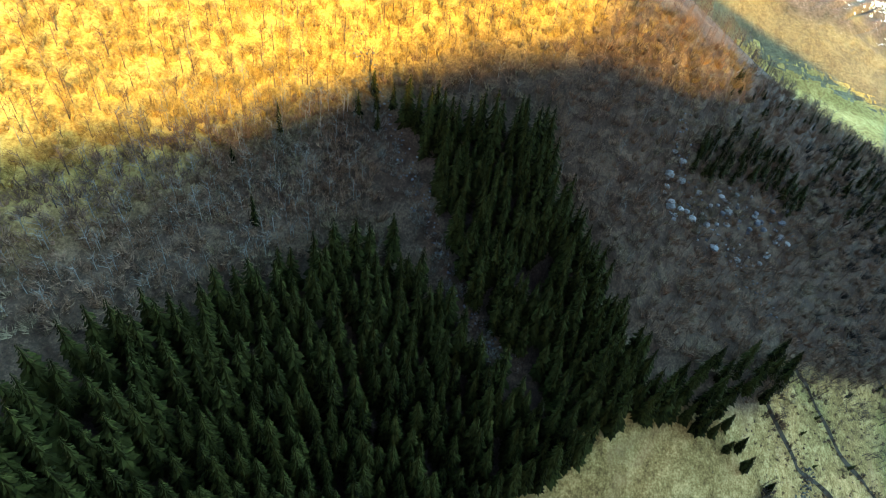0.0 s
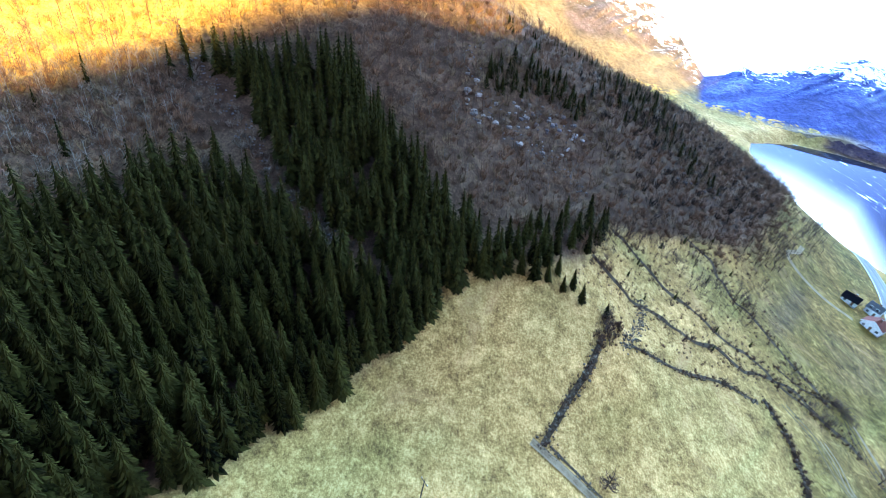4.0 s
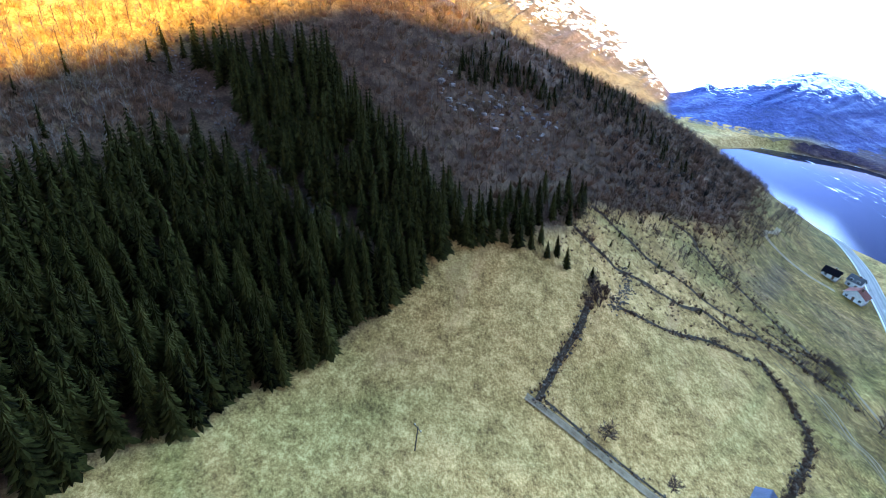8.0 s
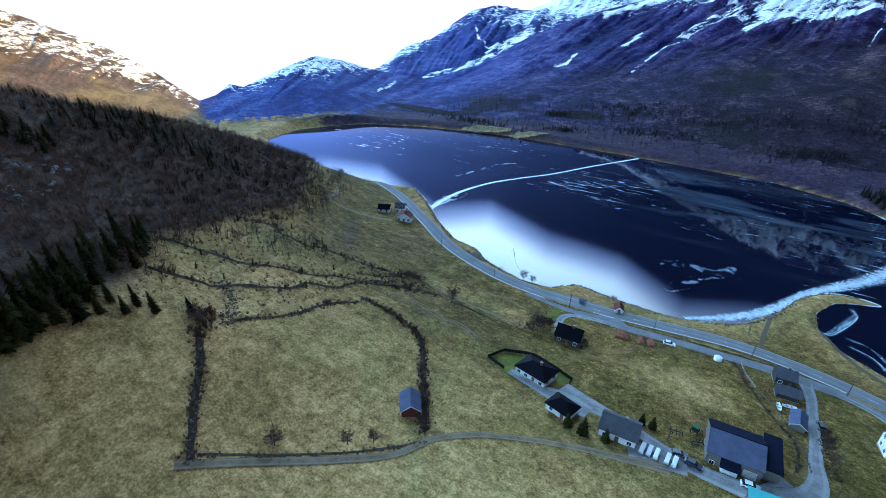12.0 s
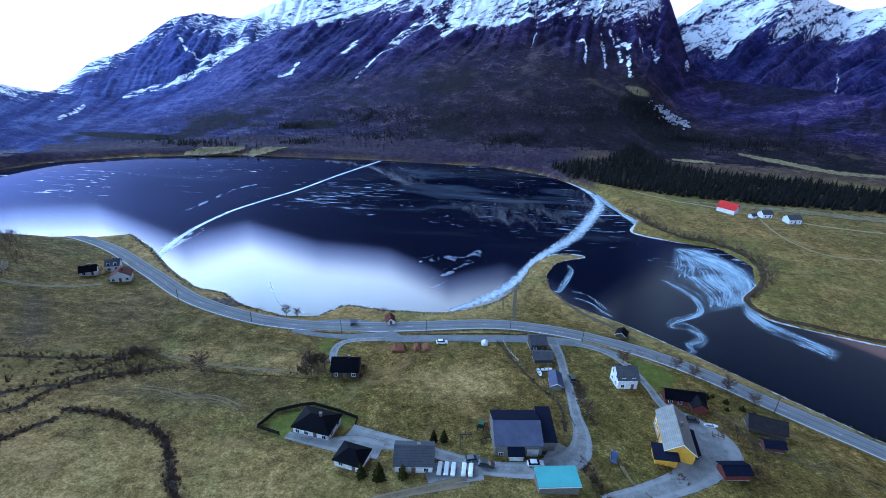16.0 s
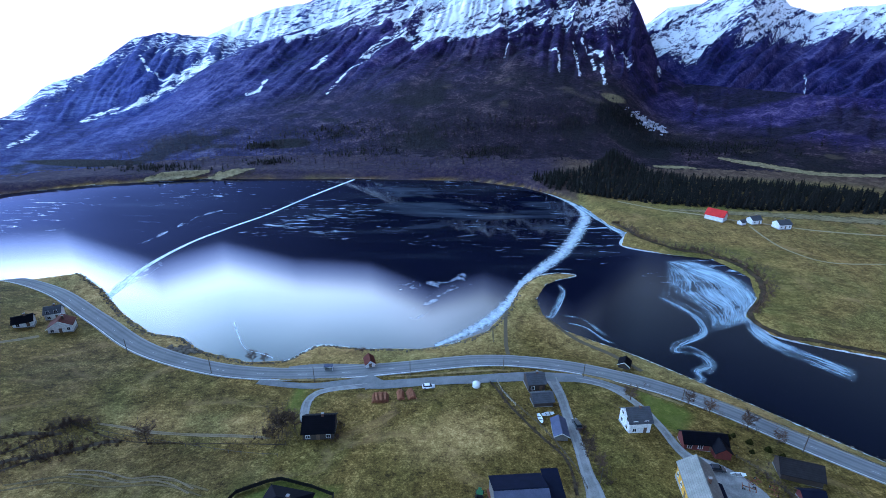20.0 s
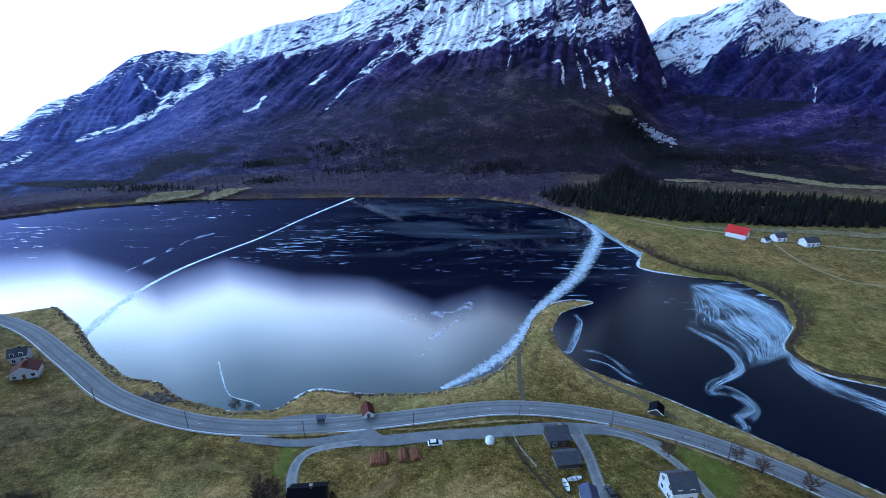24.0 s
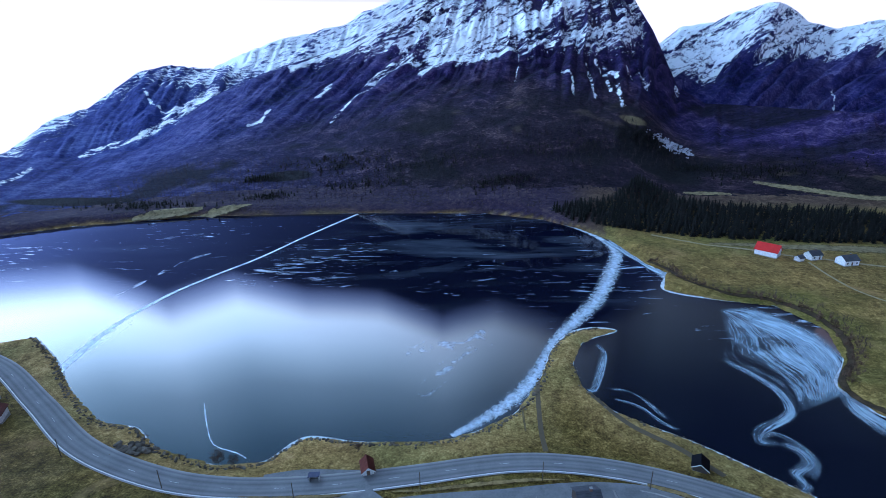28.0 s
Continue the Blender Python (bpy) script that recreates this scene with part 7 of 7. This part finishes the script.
for x, y in ((-38.5, 158.2), (-5.4, 160.0), (27.9, 162.2), (56, 158.4), (84, 143.5), (108, 121), (-76, 164.2), (-112, 177)):
    pole(x, y, 6.5, "slim dark roadside pole", 0.0)
pole(-66, -12, 7.0, "wooden power pole with crossarm in the meadow", 1.1, 30)
pole(42.6, 95.6, 6.0, "leaning grey pole beside the barn yard")
pole(6.5, 94.5, 5.5, "slim flagpole beside the houses")
pole(43.8, 108.0, 5.0, "slim dark roadside pole", 0.0)


# ---- vehicles and clutter ----
def wheel(parent, x, y, r=0.32, w=0.2):
    bm = bmesh.new()
    bmesh.ops.create_cone(bm, cap_ends=True, segments=14, radius1=r, radius2=r, depth=w, matrix=Matrix.Translation((x, y, r)) @ Matrix.Rotation(radians(90), 4, "X"))
    t = part("wheel", bm, BLACK, parent)
    bm = bmesh.new()
    bmesh.ops.create_cone(bm, cap_ends=True, segments=10, radius1=r * 0.6, radius2=r * 0.6, depth=w + 0.03, matrix=Matrix.Translation((x, y, r)) @ Matrix.Rotation(radians(90), 4, "X"))
    part("rim", bm, STEEL, t)


def car(x, y, turn, color, label):
    ob = thing("car", x, y, turn, height(x, y) + 0.25, label, "car", "parked cars")
    body = paint("car_paint_" + "".join("%02d" % int(c * 99) for c in color), color, 0.3, 0.5, 0.05)
    bm = bmesh.new()
    prof = [(-2.1, 0.3), (-2.15, 0.75), (-1.9, 0.9), (1.0, 0.92), (2.0, 0.75), (2.15, 0.5), (2.1, 0.3)]
    l, r = [bm.verts.new((a, -0.85, b)) for a, b in prof], [bm.verts.new((a, 0.85, b)) for a, b in prof]
    bm.faces.new(l)
    bm.faces.new(r[::-1])
    for i in range(len(prof)):
        j = (i + 1) % len(prof)
        bm.faces.new((l[i], r[i], r[j], l[j]))
    bmesh.ops.recalc_face_normals(bm, faces=bm.faces[:])
    bmesh.ops.bevel(bm, geom=bm.edges[:], offset=0.05, segments=1, affect="EDGES")
    part("body", bm, body, ob)
    bm = bmesh.new()
    lo, hi = [(-1.75, 0.8), (1.05, 0.8)], [(-1.4, 0.68), (0.35, 0.68)]
    v = [bm.verts.new(p) for p in ((-1.8, -0.8, 0.9), (1.05, -0.8, 0.92), (1.05, 0.8, 0.92), (-1.8, 0.8, 0.9), (-1.4, -0.66, 1.4), (0.3, -0.66, 1.42), (0.3, 0.66, 1.42), (-1.4, 0.66, 1.4))]
    for f in ((0, 1, 5, 4), (1, 2, 6, 5), (2, 3, 7, 6), (3, 0, 4, 7)):
        bm.faces.new([v[i] for i in f])
    part("windows", bm, GLASS, ob)
    part("roof", boxed((-1.42, 0.32, -0.68, 0.68, 1.4, 1.47), bevel=0.02), body, ob)
    for sx in (-1.35, 1.35):
        for sy in (-0.8, 0.8):
            wheel(ob, sx, sy)
    for sy in (-0.6, 0.6):
        part("headlight", boxed((2.06, 2.16, sy - 0.15, sy + 0.15, 0.58, 0.7)), TRIM, ob)
        part("tail_light", boxed((-2.17, -2.1, sy - 0.15, sy + 0.15, 0.6, 0.74)), paint("red_lamp", (0.4, 0.01, 0.01), 0.3), ob)
    return ob


car(1.0, 152.0, 5, (0.75, 0.76, 0.78), "white car parked on the side road")
car(13.0, 88.6, -8, (0.03, 0.035, 0.05), "dark blue car parked in the yard")
car(9.5, 90.2, 12, (0.10, 0.11, 0.13), "grey car parked in the yard")
car(77.0, 112.6, -10, (0.03, 0.03, 0.035), "black car parked in the farmyard")
car(47.0, 94.0, 70, (0.04, 0.06, 0.16), "blue car parked beside the track")
car(45.0, 131.0, 98, (0.05, 0.05, 0.06), "dark car parked beside the lane")
car(25.5, 89.6, 4, (0.6, 0.62, 0.65), "silver car parked in front of the barn")

WRAP = paint("white_tarpaulin", (0.8, 0.82, 0.82), 0.5, 0.8, 0.12)


def trailer(x, y, turn):
    ob = thing("trailer", x, y, turn, height(x, y) + 0.2, "long low trailer under a white tarpaulin", "trailer", "white trailers")
    part("load", boxed((-0.55, 0.55, -1.9, 1.9, 0.55, 1.3), bevel=0.15), WRAP, ob)
    part("bed", boxed((-0.6, 0.6, -2.0, 2.0, 0.42, 0.54)), STEEL, ob)
    part("drawbar", boxed((-0.05, 0.05, 2.1, 3.2, 0.42, 0.5)), STEEL, ob)
    for sx in (-0.62, 0.62):
        bm = bmesh.new()
        bmesh.ops.create_cone(bm, cap_ends=True, segments=12, radius1=0.3, radius2=0.3, depth=0.18, matrix=Matrix.Translation((sx, 0, 0.3)) @ Matrix.Rotation(radians(90), 4, "Y"))
        part("wheel", bm, BLACK, ob)


for x in (1.2, 2.9, 4.6, 7.2, 8.9):
    trailer(x, 86.0, -6)

LOG = surface("cut_logs", (0.30, 0.12, 0.06), (0.16, 0.06, 0.035), 2.0, 0.9, per_object=0.5)


def log_pile(x, y, turn, n, label):
    ob = thing("log_pile", x, y, turn, height(x, y) + 0.05, label, "log pile", "log piles")
    me = bpy.data.meshes.new("log")
    bm = bmesh.new()
    bmesh.ops.create_cone(bm, cap_ends=True, segments=8, radius1=0.2, radius2=0.17, depth=4.0, matrix=Matrix.Rotation(radians(90), 4, "X"))
    bm.to_mesh(me)
    bm.free()
    me.materials.append(LOG)
    for k in range(4):
        for i in range(n - k):
            p = part("log", me, LOG, ob)
            p.location = ((i + k / 2 - n / 2) * 0.42 + rng.uniform(-0.04, 0.04), rng.uniform(-0.25, 0.25), 0.2 + k * 0.34)


log_pile(-14.6, 146.4, 3, 13, "stack of reddish cut logs beside the side road")
log_pile(-8.0, 147.6, 8, 6, "low stack of reddish cut logs beside the side road")
log_pile(-4.6, 147.8, 14, 7, "low stack of reddish cut logs beside the side road")

# white round tank
tank = thing("water_tank", 17.2, 152.4, 0, label="white round tank beside the side road", category="tank")
bm = bmesh.new()
bmesh.ops.create_cone(bm, cap_ends=True, segments=20, radius1=1.35, radius2=1.3, depth=1.5, matrix=Matrix.Translation((0, 0, 0.6)))
part("body", bm, WRAP, tank)
bm = bmesh.new()
bmesh.ops.create_cone(bm, cap_ends=True, segments=20, radius1=1.35, radius2=0.3, depth=0.5, matrix=Matrix.Translation((0, 0, 1.6)))
part("lid", bm, WRAP, tank)


def tractor(x, y, turn):
    ob = thing("tractor", x, y, turn, height(x, y) + 0.15, "green farm tractor parked beside the barn", "tractor")
    g = paint("tractor_green", (0.03, 0.13, 0.05), 0.4)
    part("hood", boxed((0.1, 1.9, -0.4, 0.4, 0.8, 1.5), bevel=0.08), g, ob)
    c = part("cab", boxed((-1.0, 0.1, -0.7, 0.7, 0.9, 2.4), bevel=0.06), GLASS, ob)
    part("cab_roof", boxed((-1.1, 0.2, -0.78, 0.78, 2.4, 2.52), bevel=0.03), g, ob)
    for sx, r in ((-0.7, 0.75), (1.4, 0.45)):
        for sy in (-0.85, 0.85):
            wheel(ob, sx, sy, r, 0.35)


tractor(12.6, 103.6, 80)
RUST = paint("rusty_iron", (0.20, 0.07, 0.035), 0.85)


def implement(x, y, turn, label, mat, seed):
    """A farm implement: frame, tines, wheels."""
    r = random.Random(seed)
    ob = thing("farm_implement", x, y, turn, height(x, y) + 0.15, label, "farm implement", "farm machinery")
    part("frame", boxed((-1.6, 1.6, -0.08, 0.08, 0.6, 0.75), (-0.08, 0.08, -1.2, 1.3, 0.6, 0.75), (-1.6, -1.45, -1.0, 1.0, 0.6, 0.72), (1.45, 1.6, -1.0, 1.0, 0.6, 0.72)), mat, ob)
    for k in range(6):
        a = -1.4 + k * 0.56
        part("tine", boxed((a - 0.04, a + 0.04, -0.9 + r.random() * 0.3, -0.75, 0.05, 0.6)), mat, ob)
    for sy in (-0.2, 0.2):
        wheel(ob, 1.2 if sy > 0 else -1.2, sy * 4, 0.35, 0.2)


implement(13.4, 98.6, 20, "dark farm implement beside the barn", BLACK, 1)
implement(84.5, 108.6, 15, "rusty plough standing in the farmyard", RUST, 2)
implement(87.6, 105.4, 60, "rusty harrow standing in the farmyard", RUST, 3)
implement(81.5, 106.2, -30, "orange-brown rake standing in the farmyard", RUST, 4)
implement(8.2, 99.8, 5, "dark farm implement on the grass", BLACK, 5)


def small_boat(x, y, turn, mat, label):
    ob = thing("rowing_boat", x, y, turn, height(x, y) + 0.1, label, "boat", "boats ashore")
    bm = bmesh.new()
    rings = []
    for k in range(9):
        u = k / 8
        w, s = 0.75 * math.sin(math.pi * (0.12 + 0.80 * u)) ** 0.7, -2.0 + 4.0 * u
        keel = 0.1 + 0.35 * (2 * u - 1) ** 4
        rings.append([bm.verts.new(p) for p in ((s, -w, 0.62 + keel * 0.3), (s, -w * 0.7, 0.25 + keel * 0.5), (s, 0, keel), (s, w * 0.7, 0.25 + keel * 0.5), (s, w, 0.62 + keel * 0.3))])
    for a, b in zip(rings, rings[1:]):
        for i in range(4):
            bm.faces.new((a[i], b[i], b[i + 1], a[i + 1]))
    part("hull", bm, mat, ob)
    for sx in (-0.8, 0.5):
        part("thwart", boxed((sx, sx + 0.25, -0.6, 0.6, 0.5, 0.55)), W_GREY, ob)


small_boat(81.8, 110.8, -5, WRAP, "white boat on the farmyard gravel")
small_boat(34.6, 134.2, 95, WRAP, "white boat beside the small shed")
small_boat(37.6, 136.2, 10, TRIM, "pale boat beside the small shed")
crate = thing("trailer", 15.6, 103.8, 5, label="rusty red tipping trailer beside the barn", category="trailer")
part("tub", boxed((-0.9, 0.9, -1.5, 1.5, 0.6, 1.4), bevel=0.04), RUST, crate)
for sx in (-0.95, 0.95):
    bm = bmesh.new()
    bmesh.ops.create_cone(bm, cap_ends=True, segments=12, radius1=0.38, radius2=0.38, depth=0.2, matrix=Matrix.Translation((sx, -0.2, 0.38)) @ Matrix.Rotation(radians(90), 4, "Y"))
    part("wheel", bm, BLACK, crate)

# jetty behind the boathouse
jetty = thing("jetty", -22.2, 180.5, 8, 0.0, "small wooden jetty frozen into the ice", "jetty")
for k in range(9):
    part("plank", boxed((-0.8, 0.8, -3.0 + k * 0.66, -2.42 + k * 0.66, 0.62, 0.70)), W_GREY, jetty)
for sx in (-0.7, 0.7):
    for sy in (-2.4, 0.0, 2.4):
        part("pile", boxed((sx - 0.09, sx + 0.09, sy - 0.09, sy + 0.09, -1.5, 0.95)), POST, jetty)

# road sign and rail along the shore bend
rail = thing("guard_rail", 92, 148, 0, label="grey steel guard rail beside the road", category="guard rail")
z0 = rail.matrix_world.translation.z
pts = curve_points([(72, 162.5), (86, 154), (100, 143), (113, 129.5), (126, 117), (140, 103.5)], gap=4.0)
post_me = mesh_from("rail_post", boxed((-0.06, 0.06, -0.06, 0.06, -0.4, 0.7)), STEEL)
for (ax, ay), (bx, by) in zip(pts[:-1], pts[1:]):
    za, zb = height(ax, ay) - z0, height(bx, by) - z0
    part("post", post_me, STEEL, rail).location = (ax - 92, ay - 148, za)
    bm = bmesh.new()
    vs = [bm.verts.new(p) for p in ((ax - 92, ay - 148, za + 0.45), (bx - 92, by - 148, zb + 0.45), (bx - 92, by - 148, zb + 0.75), (ax - 92, ay - 148, za + 0.75))]
    bm.faces.new(vs)
    bmesh.ops.solidify(bm, geom=bm.faces[:], thickness=0.05)
    part("beam", bm, STEEL, rail)

# ---- boulders along the shore, scree and meadow strips on the far side ----
shore_line = curve_points([(-183, 257), (-159, 237), (-138, 215), (-116, 197), (-101, 193), (-89, 183), (-67, 175), (-53, 176), (-43, 186), (-25, 183), (-2, 182), (12, 186), (27, 195), (39, 213), (49, 235), (60, 248), (72, 252)], gap=1.0)
rs = np.random.RandomState(17)
rocks = [(x + rs.normal() * 0.7, y + rs.normal() * 0.7 - 0.3, rs.uniform(0.4, 1.2), 1.1) for x, y in shore_line for _ in range(2)]
rocks += [(-94 + rs.normal() * 3.0, 182 + rs.normal() * 1.8, rs.uniform(0.6, 1.6), 1.6) for _ in range(70)]
rocks += [(x + rs.normal() * 0.8, y + rs.normal() * 0.8, rs.uniform(0.4, 1.1), 1.1) for x, y in curve_points([(54, 224), (53, 210), (60, 196), (81, 179), (96, 164), (112, 147), (140, 117)], gap=1.0)]
scatter_mesh("shore_boulders", rocks, STONES, STONE, "grey boulders along the lake shore", "boulders")
cliff = [(x, y, rs.uniform(0.8, 2.4), 1.0) for x, y in fill([(-178, 22), (-186, 34), (-192, 52), (-184, 56), (-176, 40)], 3.2, 61)]
cliff += [(x, y, rs.uniform(1.0, 2.6), 1.0) for x, y in fill([(-188, 100), (-180, 120), (-196, 132), (-206, 116)], 4.5, 62)]
cliff += [(x + rs.normal() * 2.5, y + rs.normal() * 2.5, rs.uniform(0.4, 1.1), 1.0) for x, y in curve_points([(-196, 6), (-188, 8), (-180, 12), (-172, 22), (-168, 34), (-160, 48)], gap=0.5)]
cliff += [(x + rs.normal() * 1.6, y + rs.normal() * 1.6, rs.uniform(0.35, 0.9), 1.0) for x, y in curve_points([(-184, -90), (-168, -76), (-152, -62), (-136, -50), (-122, -33)], gap=0.45)]
scatter_mesh("hill_rocks", cliff, STONES, leafy("pale_cliff_rock", (0.07, 0.065, 0.08), (0.28, 0.265, 0.29), 0.4), "pale grey rocks of cliff and gullies on the hill", "rocks")
TAN = ragged("winter_pasture", (0.27, 0.21, 0.11), (0.09, 0.07, 0.035))
for pts, w in (([(-250, 452), (-225, 462), (-200, 472)], [6, 22, 10]), ([(-196, 458), (-180, 468), (-160, 478)], [12, 18, 6]),
               ([(222, 470), (242, 470), (262, 466)], [8, 14, 6]), ([(300, 496), (325, 470), (360, 440), (420, 420)], [8, 22, 16, 10]), ([(180, 352), (215, 345), (262, 336), (330, 318), (400, 300)], [4, 10, 14, 18, 16])):
    tagged(ribbon("pasture", pts, w, TAN, 0.25, gap=4, cols=10), "strip of pale winter pasture across the lake", "field", kind="structure")
scree = [(272 + rs.normal() * 9, 600 + rs.normal() * 10, rs.uniform(2, 5), 1.2) for _ in range(160)]
scatter_mesh("quarry_scree", scree, STONES, leafy("pale_scree", (0.2, 0.2, 0.24), (0.45, 0.45, 0.5), 0.2), "pale scree slope on the far mountain foot", "scree")


# ---- verges, ruts, ditches and rough growth round the farms ----
RUT = ragged("pale_rut", (0.20, 0.15, 0.075), (0.10, 0.072, 0.03))
DRY = ragged("dry_verge", (0.30, 0.21, 0.085), (0.10, 0.07, 0.025))
for pts, w, label in (([(98.6, 103.1), (106.1, 100.9), (112, 96.2), (118.3, 91.2), (126, 84)], 0.9, "pale wheel rut in the meadow"), ([(98.1, 99.9), (103.8, 95.8), (108.7, 88.6), (114, 80)], 0.9, "pale wheel rut in the meadow"),
                      ([(-98, 104), (-88, 108), (-76.9, 107.6), (-64.8, 109), (-53.6, 105.7)], 0.7, "faint wheel rut across the field"), ([(-98, 106), (-88, 110), (-76.9, 109.6), (-64.8, 111), (-53, 107.6)], 0.7, "faint wheel rut across the field"),
                      ([(36, 246), (34, 226), (30, 206), (28, 186)], 0.8, "faint wheel rut on the spit"), ([(48, 94), (49, 86), (53, 79), (58, 72)], 1.6, "muddy path beside the store")):
    tagged(ribbon("wheel_rut", pts, w * 1.1, RUT, 0.12, gap=1.2), label, "track", kind="structure")
for pts, w, label in (([(-13, 160.2), (-4, 160.0), (10, 161.2), (24, 162.2), (34, 162.2)], [0.6, 1.6, 1.8, 1.6, 0.5], "dry grass strip between road and side road"), ([(-54, 160.5), (-44, 159.4), (-34, 159.4), (-25, 159.8)], [0.5, 1.7, 1.8, 0.5], "dry grass strip between road and side road"),
                      ([(56, 160), (64, 156.5), (74, 150), (84, 142)], [1.5, 2.2, 2.4, 2], "dry grass verge of the road")):
    tagged(ribbon("verge", pts, w, DRY, 0.34, gap=1.5), label, "verge", kind="structure")
LINE_1 = wavy([(22.7, 154), (27.8, 139.5), (34, 124.6), (38, 115.3), (36.6, 104)], 0.8, 81)
LINE_2 = wavy([(-104, 133.5), (-96, 130), (-81, 125.4), (-65, 125.6), (-50, 125.4), (-39.5, 125)], 1.0, 82)
LINE_3 = wavy([(-112, 112), (-106, 118), (-103, 126), (-101, 133)], 2.0, 83)
for pts, w, label in ((LINE_1, 0.8, "dark overgrown fence line beside the lane"), (LINE_2, 0.35, "narrow brown ditch across the meadow"), (LINE_3, 0.9, "narrow dark brook channel in the rough pasture")):
    tagged(ribbon("ditch", pts, uneven(pts, w, 12), SOIL, 0.11, gap=1.2), label, "ditch", kind="structure")
growth = stones_along(LINE_1, 110, 91, 0.5, (0.4, 1.0)) + stones_along(LINE_2, 120, 92, 0.6, (0.3, 0.8)) + stones_along(LINE_3, 80, 93, 0.9, (0.5, 1.3))
growth += stones_along([(88.9, 113.4), (91.6, 106.3), (89, 97.1), (82, 90.3)], 150, 94, 1.8, (0.4, 1.2)) + stones_along([(46, 131), (45, 118), (46, 108)], 110, 95, 0.9, (0.4, 1.1)) + stones_along([(38.5, 92), (39.5, 86), (41, 80)], 120, 96, 1.0, (0.4, 1.1))
growth += stones_along([(-46, 128), (-45, 134), (-44, 140)], 70, 97, 1.4, (0.5, 1.4)) + stones_along([(-26, 126.5), (-25.5, 134)], 40, 98, 0.8, (0.4, 1.2)) + stones_along([(60, 92), (63, 88), (58, 96)], 60, 99, 1.0, (0.3, 0.9))
scatter_mesh("yard_growth", growth, TUFTS, HEATH, "dark dry weeds round yards, lanes and ditches", "weeds")
bush = stones_along([(46, 131), (45.4, 124), (46, 116), (46.5, 110)], 34, 101, 0.9, (1.2, 2.6)) + stones_along([(-45.5, 128), (-44.5, 134), (-43, 138)], 40, 102, 1.5, (1.5, 4.0)) + stones_along([(-25.5, 126), (-25, 132)], 22, 103, 0.9, (1.0, 2.2))
bush += stones_along([(90, 112), (93, 106), (90, 98), (84, 92)], 40, 104, 2.2, (0.8, 2.0)) + stones_along([(76, 152), (86, 143), (97, 131.5), (110, 118)], 46, 105, 0.8, (1.0, 2.8)) + stones_along([(38.5, 90), (40, 82)], 26, 106, 1.0, (0.8, 2.0))
bush += stones_along([(-100, 120), (-95, 124), (-92, 120)], 50, 107, 2.0, (1.2, 3.2)) + stones_along([(-100, 106), (-94, 107), (-86, 106.5), (-77, 104), (-70, 99)], 46, 108, 0.9, (0.6, 1.6))
bush += stones_along([(-164, 199), (-156, 208), (-150, 203), (-153, 197)], 46, 109, 2.2, (1.2, 3.2)) + stones_along([(-178, 160), (-186, 168), (-190, 178)], 40, 110, 2.5, (1.5, 3.5))
scatter_mesh("yard_bushes", bush, bare_v, SCRUB, "leafless bushes beside houses, lane and road", "bushes")

# grass tussocks of the lower meadows
r5 = np.random.RandomState(55)
low_field = fill([(-140, 150), (-100, 112), (-62, 88), (-40, 70), (-10, 70), (40, 72), (110, 72), (128, 100), (100, 126), (60, 150), (30, 150), (-30, 148), (-60, 158), (-100, 172), (-130, 190)], 1.9, 56, 0.7)
road_d = outline_distance(low_field[:, 0], low_field[:, 1], ROAD, False)[0]
hard = np.full(len(low_field), 99.0)
for pts in ([(44, 158), (44.5, 146), (43.5, 134), (42.8, 122), (41.6, 112), (41, 103), (38, 95), (32, 90)], [(56, 156), (64, 151), (69, 141), (70.5, 130), (71, 120), (74, 113)], [(36, 97), (22, 88), (4, 90), (-16, 96.5), (-40, 97)],
            [(75, 116), (77, 109), (78, 101), (72, 95), (64, 88.5), (52, 83)], [(-58, 158.5), (-40, 155.5), (0, 156), (34, 158), (58, 156.6)], [(21, 106), (22, 90)], [(-20, 90), (-5, 88), (8, 86)], [(-37, 151), (-37, 135), (-31, 130)]):
    hard = np.minimum(hard, outline_distance(low_field[:, 0], low_field[:, 1], pts, False)[0])
ok = (road_d > 7) & (hard > 8.5) & (r5.rand(len(low_field)) < 0.4 + 0.5 * lattice(low_field[:, 0] / 11, low_field[:, 1] / 11, 6))
low_field = low_field[ok]
pick = r5.rand(len(low_field)) < 0.45
short = [tuft_geometry(random.Random(330 + s), 6) for s in range(4)]
scatter_mesh("field_tufts", [(x, y, r5.uniform(0.12, 0.3), r5.uniform(2.0, 4.0)) for x, y in low_field[pick]], short, leafy("pale_tufts", (0.16, 0.115, 0.045), (0.42, 0.32, 0.16), 0.3), "bleached grass tufts of the lower meadows", "grass")
scatter_mesh("dark_tufts", [(x, y, r5.uniform(0.12, 0.28), r5.uniform(2.0, 4.0)) for x, y in low_field[~pick]], short, leafy("brown_tufts", (0.025, 0.018, 0.006), (0.09, 0.062, 0.02), 0.3), "dark brown grass tufts of the lower meadows", "grass")


BANK = ragged("brown_bank", (0.075, 0.048, 0.026), (0.024, 0.016, 0.010))
tagged(ribbon("bank", [(130.5, 331), (136.5, 316), (136.2, 300), (149, 281.6), (169, 271.5), (176.6, 246.4), (164.6, 221.2), (148.6, 206), (149.4, 190.8), (161, 183.4), (201, 166.6), (300, 133.6)], [2.5, 3, 3, 3, 3.4, 3.4, 3, 3, 2.6, 2.6, 2.4, 2.4], BANK, 0.3, gap=2),
       "brown overgrown bank round the small bay", "bank", kind="structure")
bay = stones_along([(132, 331), (138, 316), (138, 300), (151, 283), (170, 273), (179, 247), (167, 221), (151, 206)], 420, 121, 1.4, (0.6, 2.2))
scatter_mesh("bay_bushes", bay, TUFTS, HEATH, "dark brown brush round the small bay", "brush")
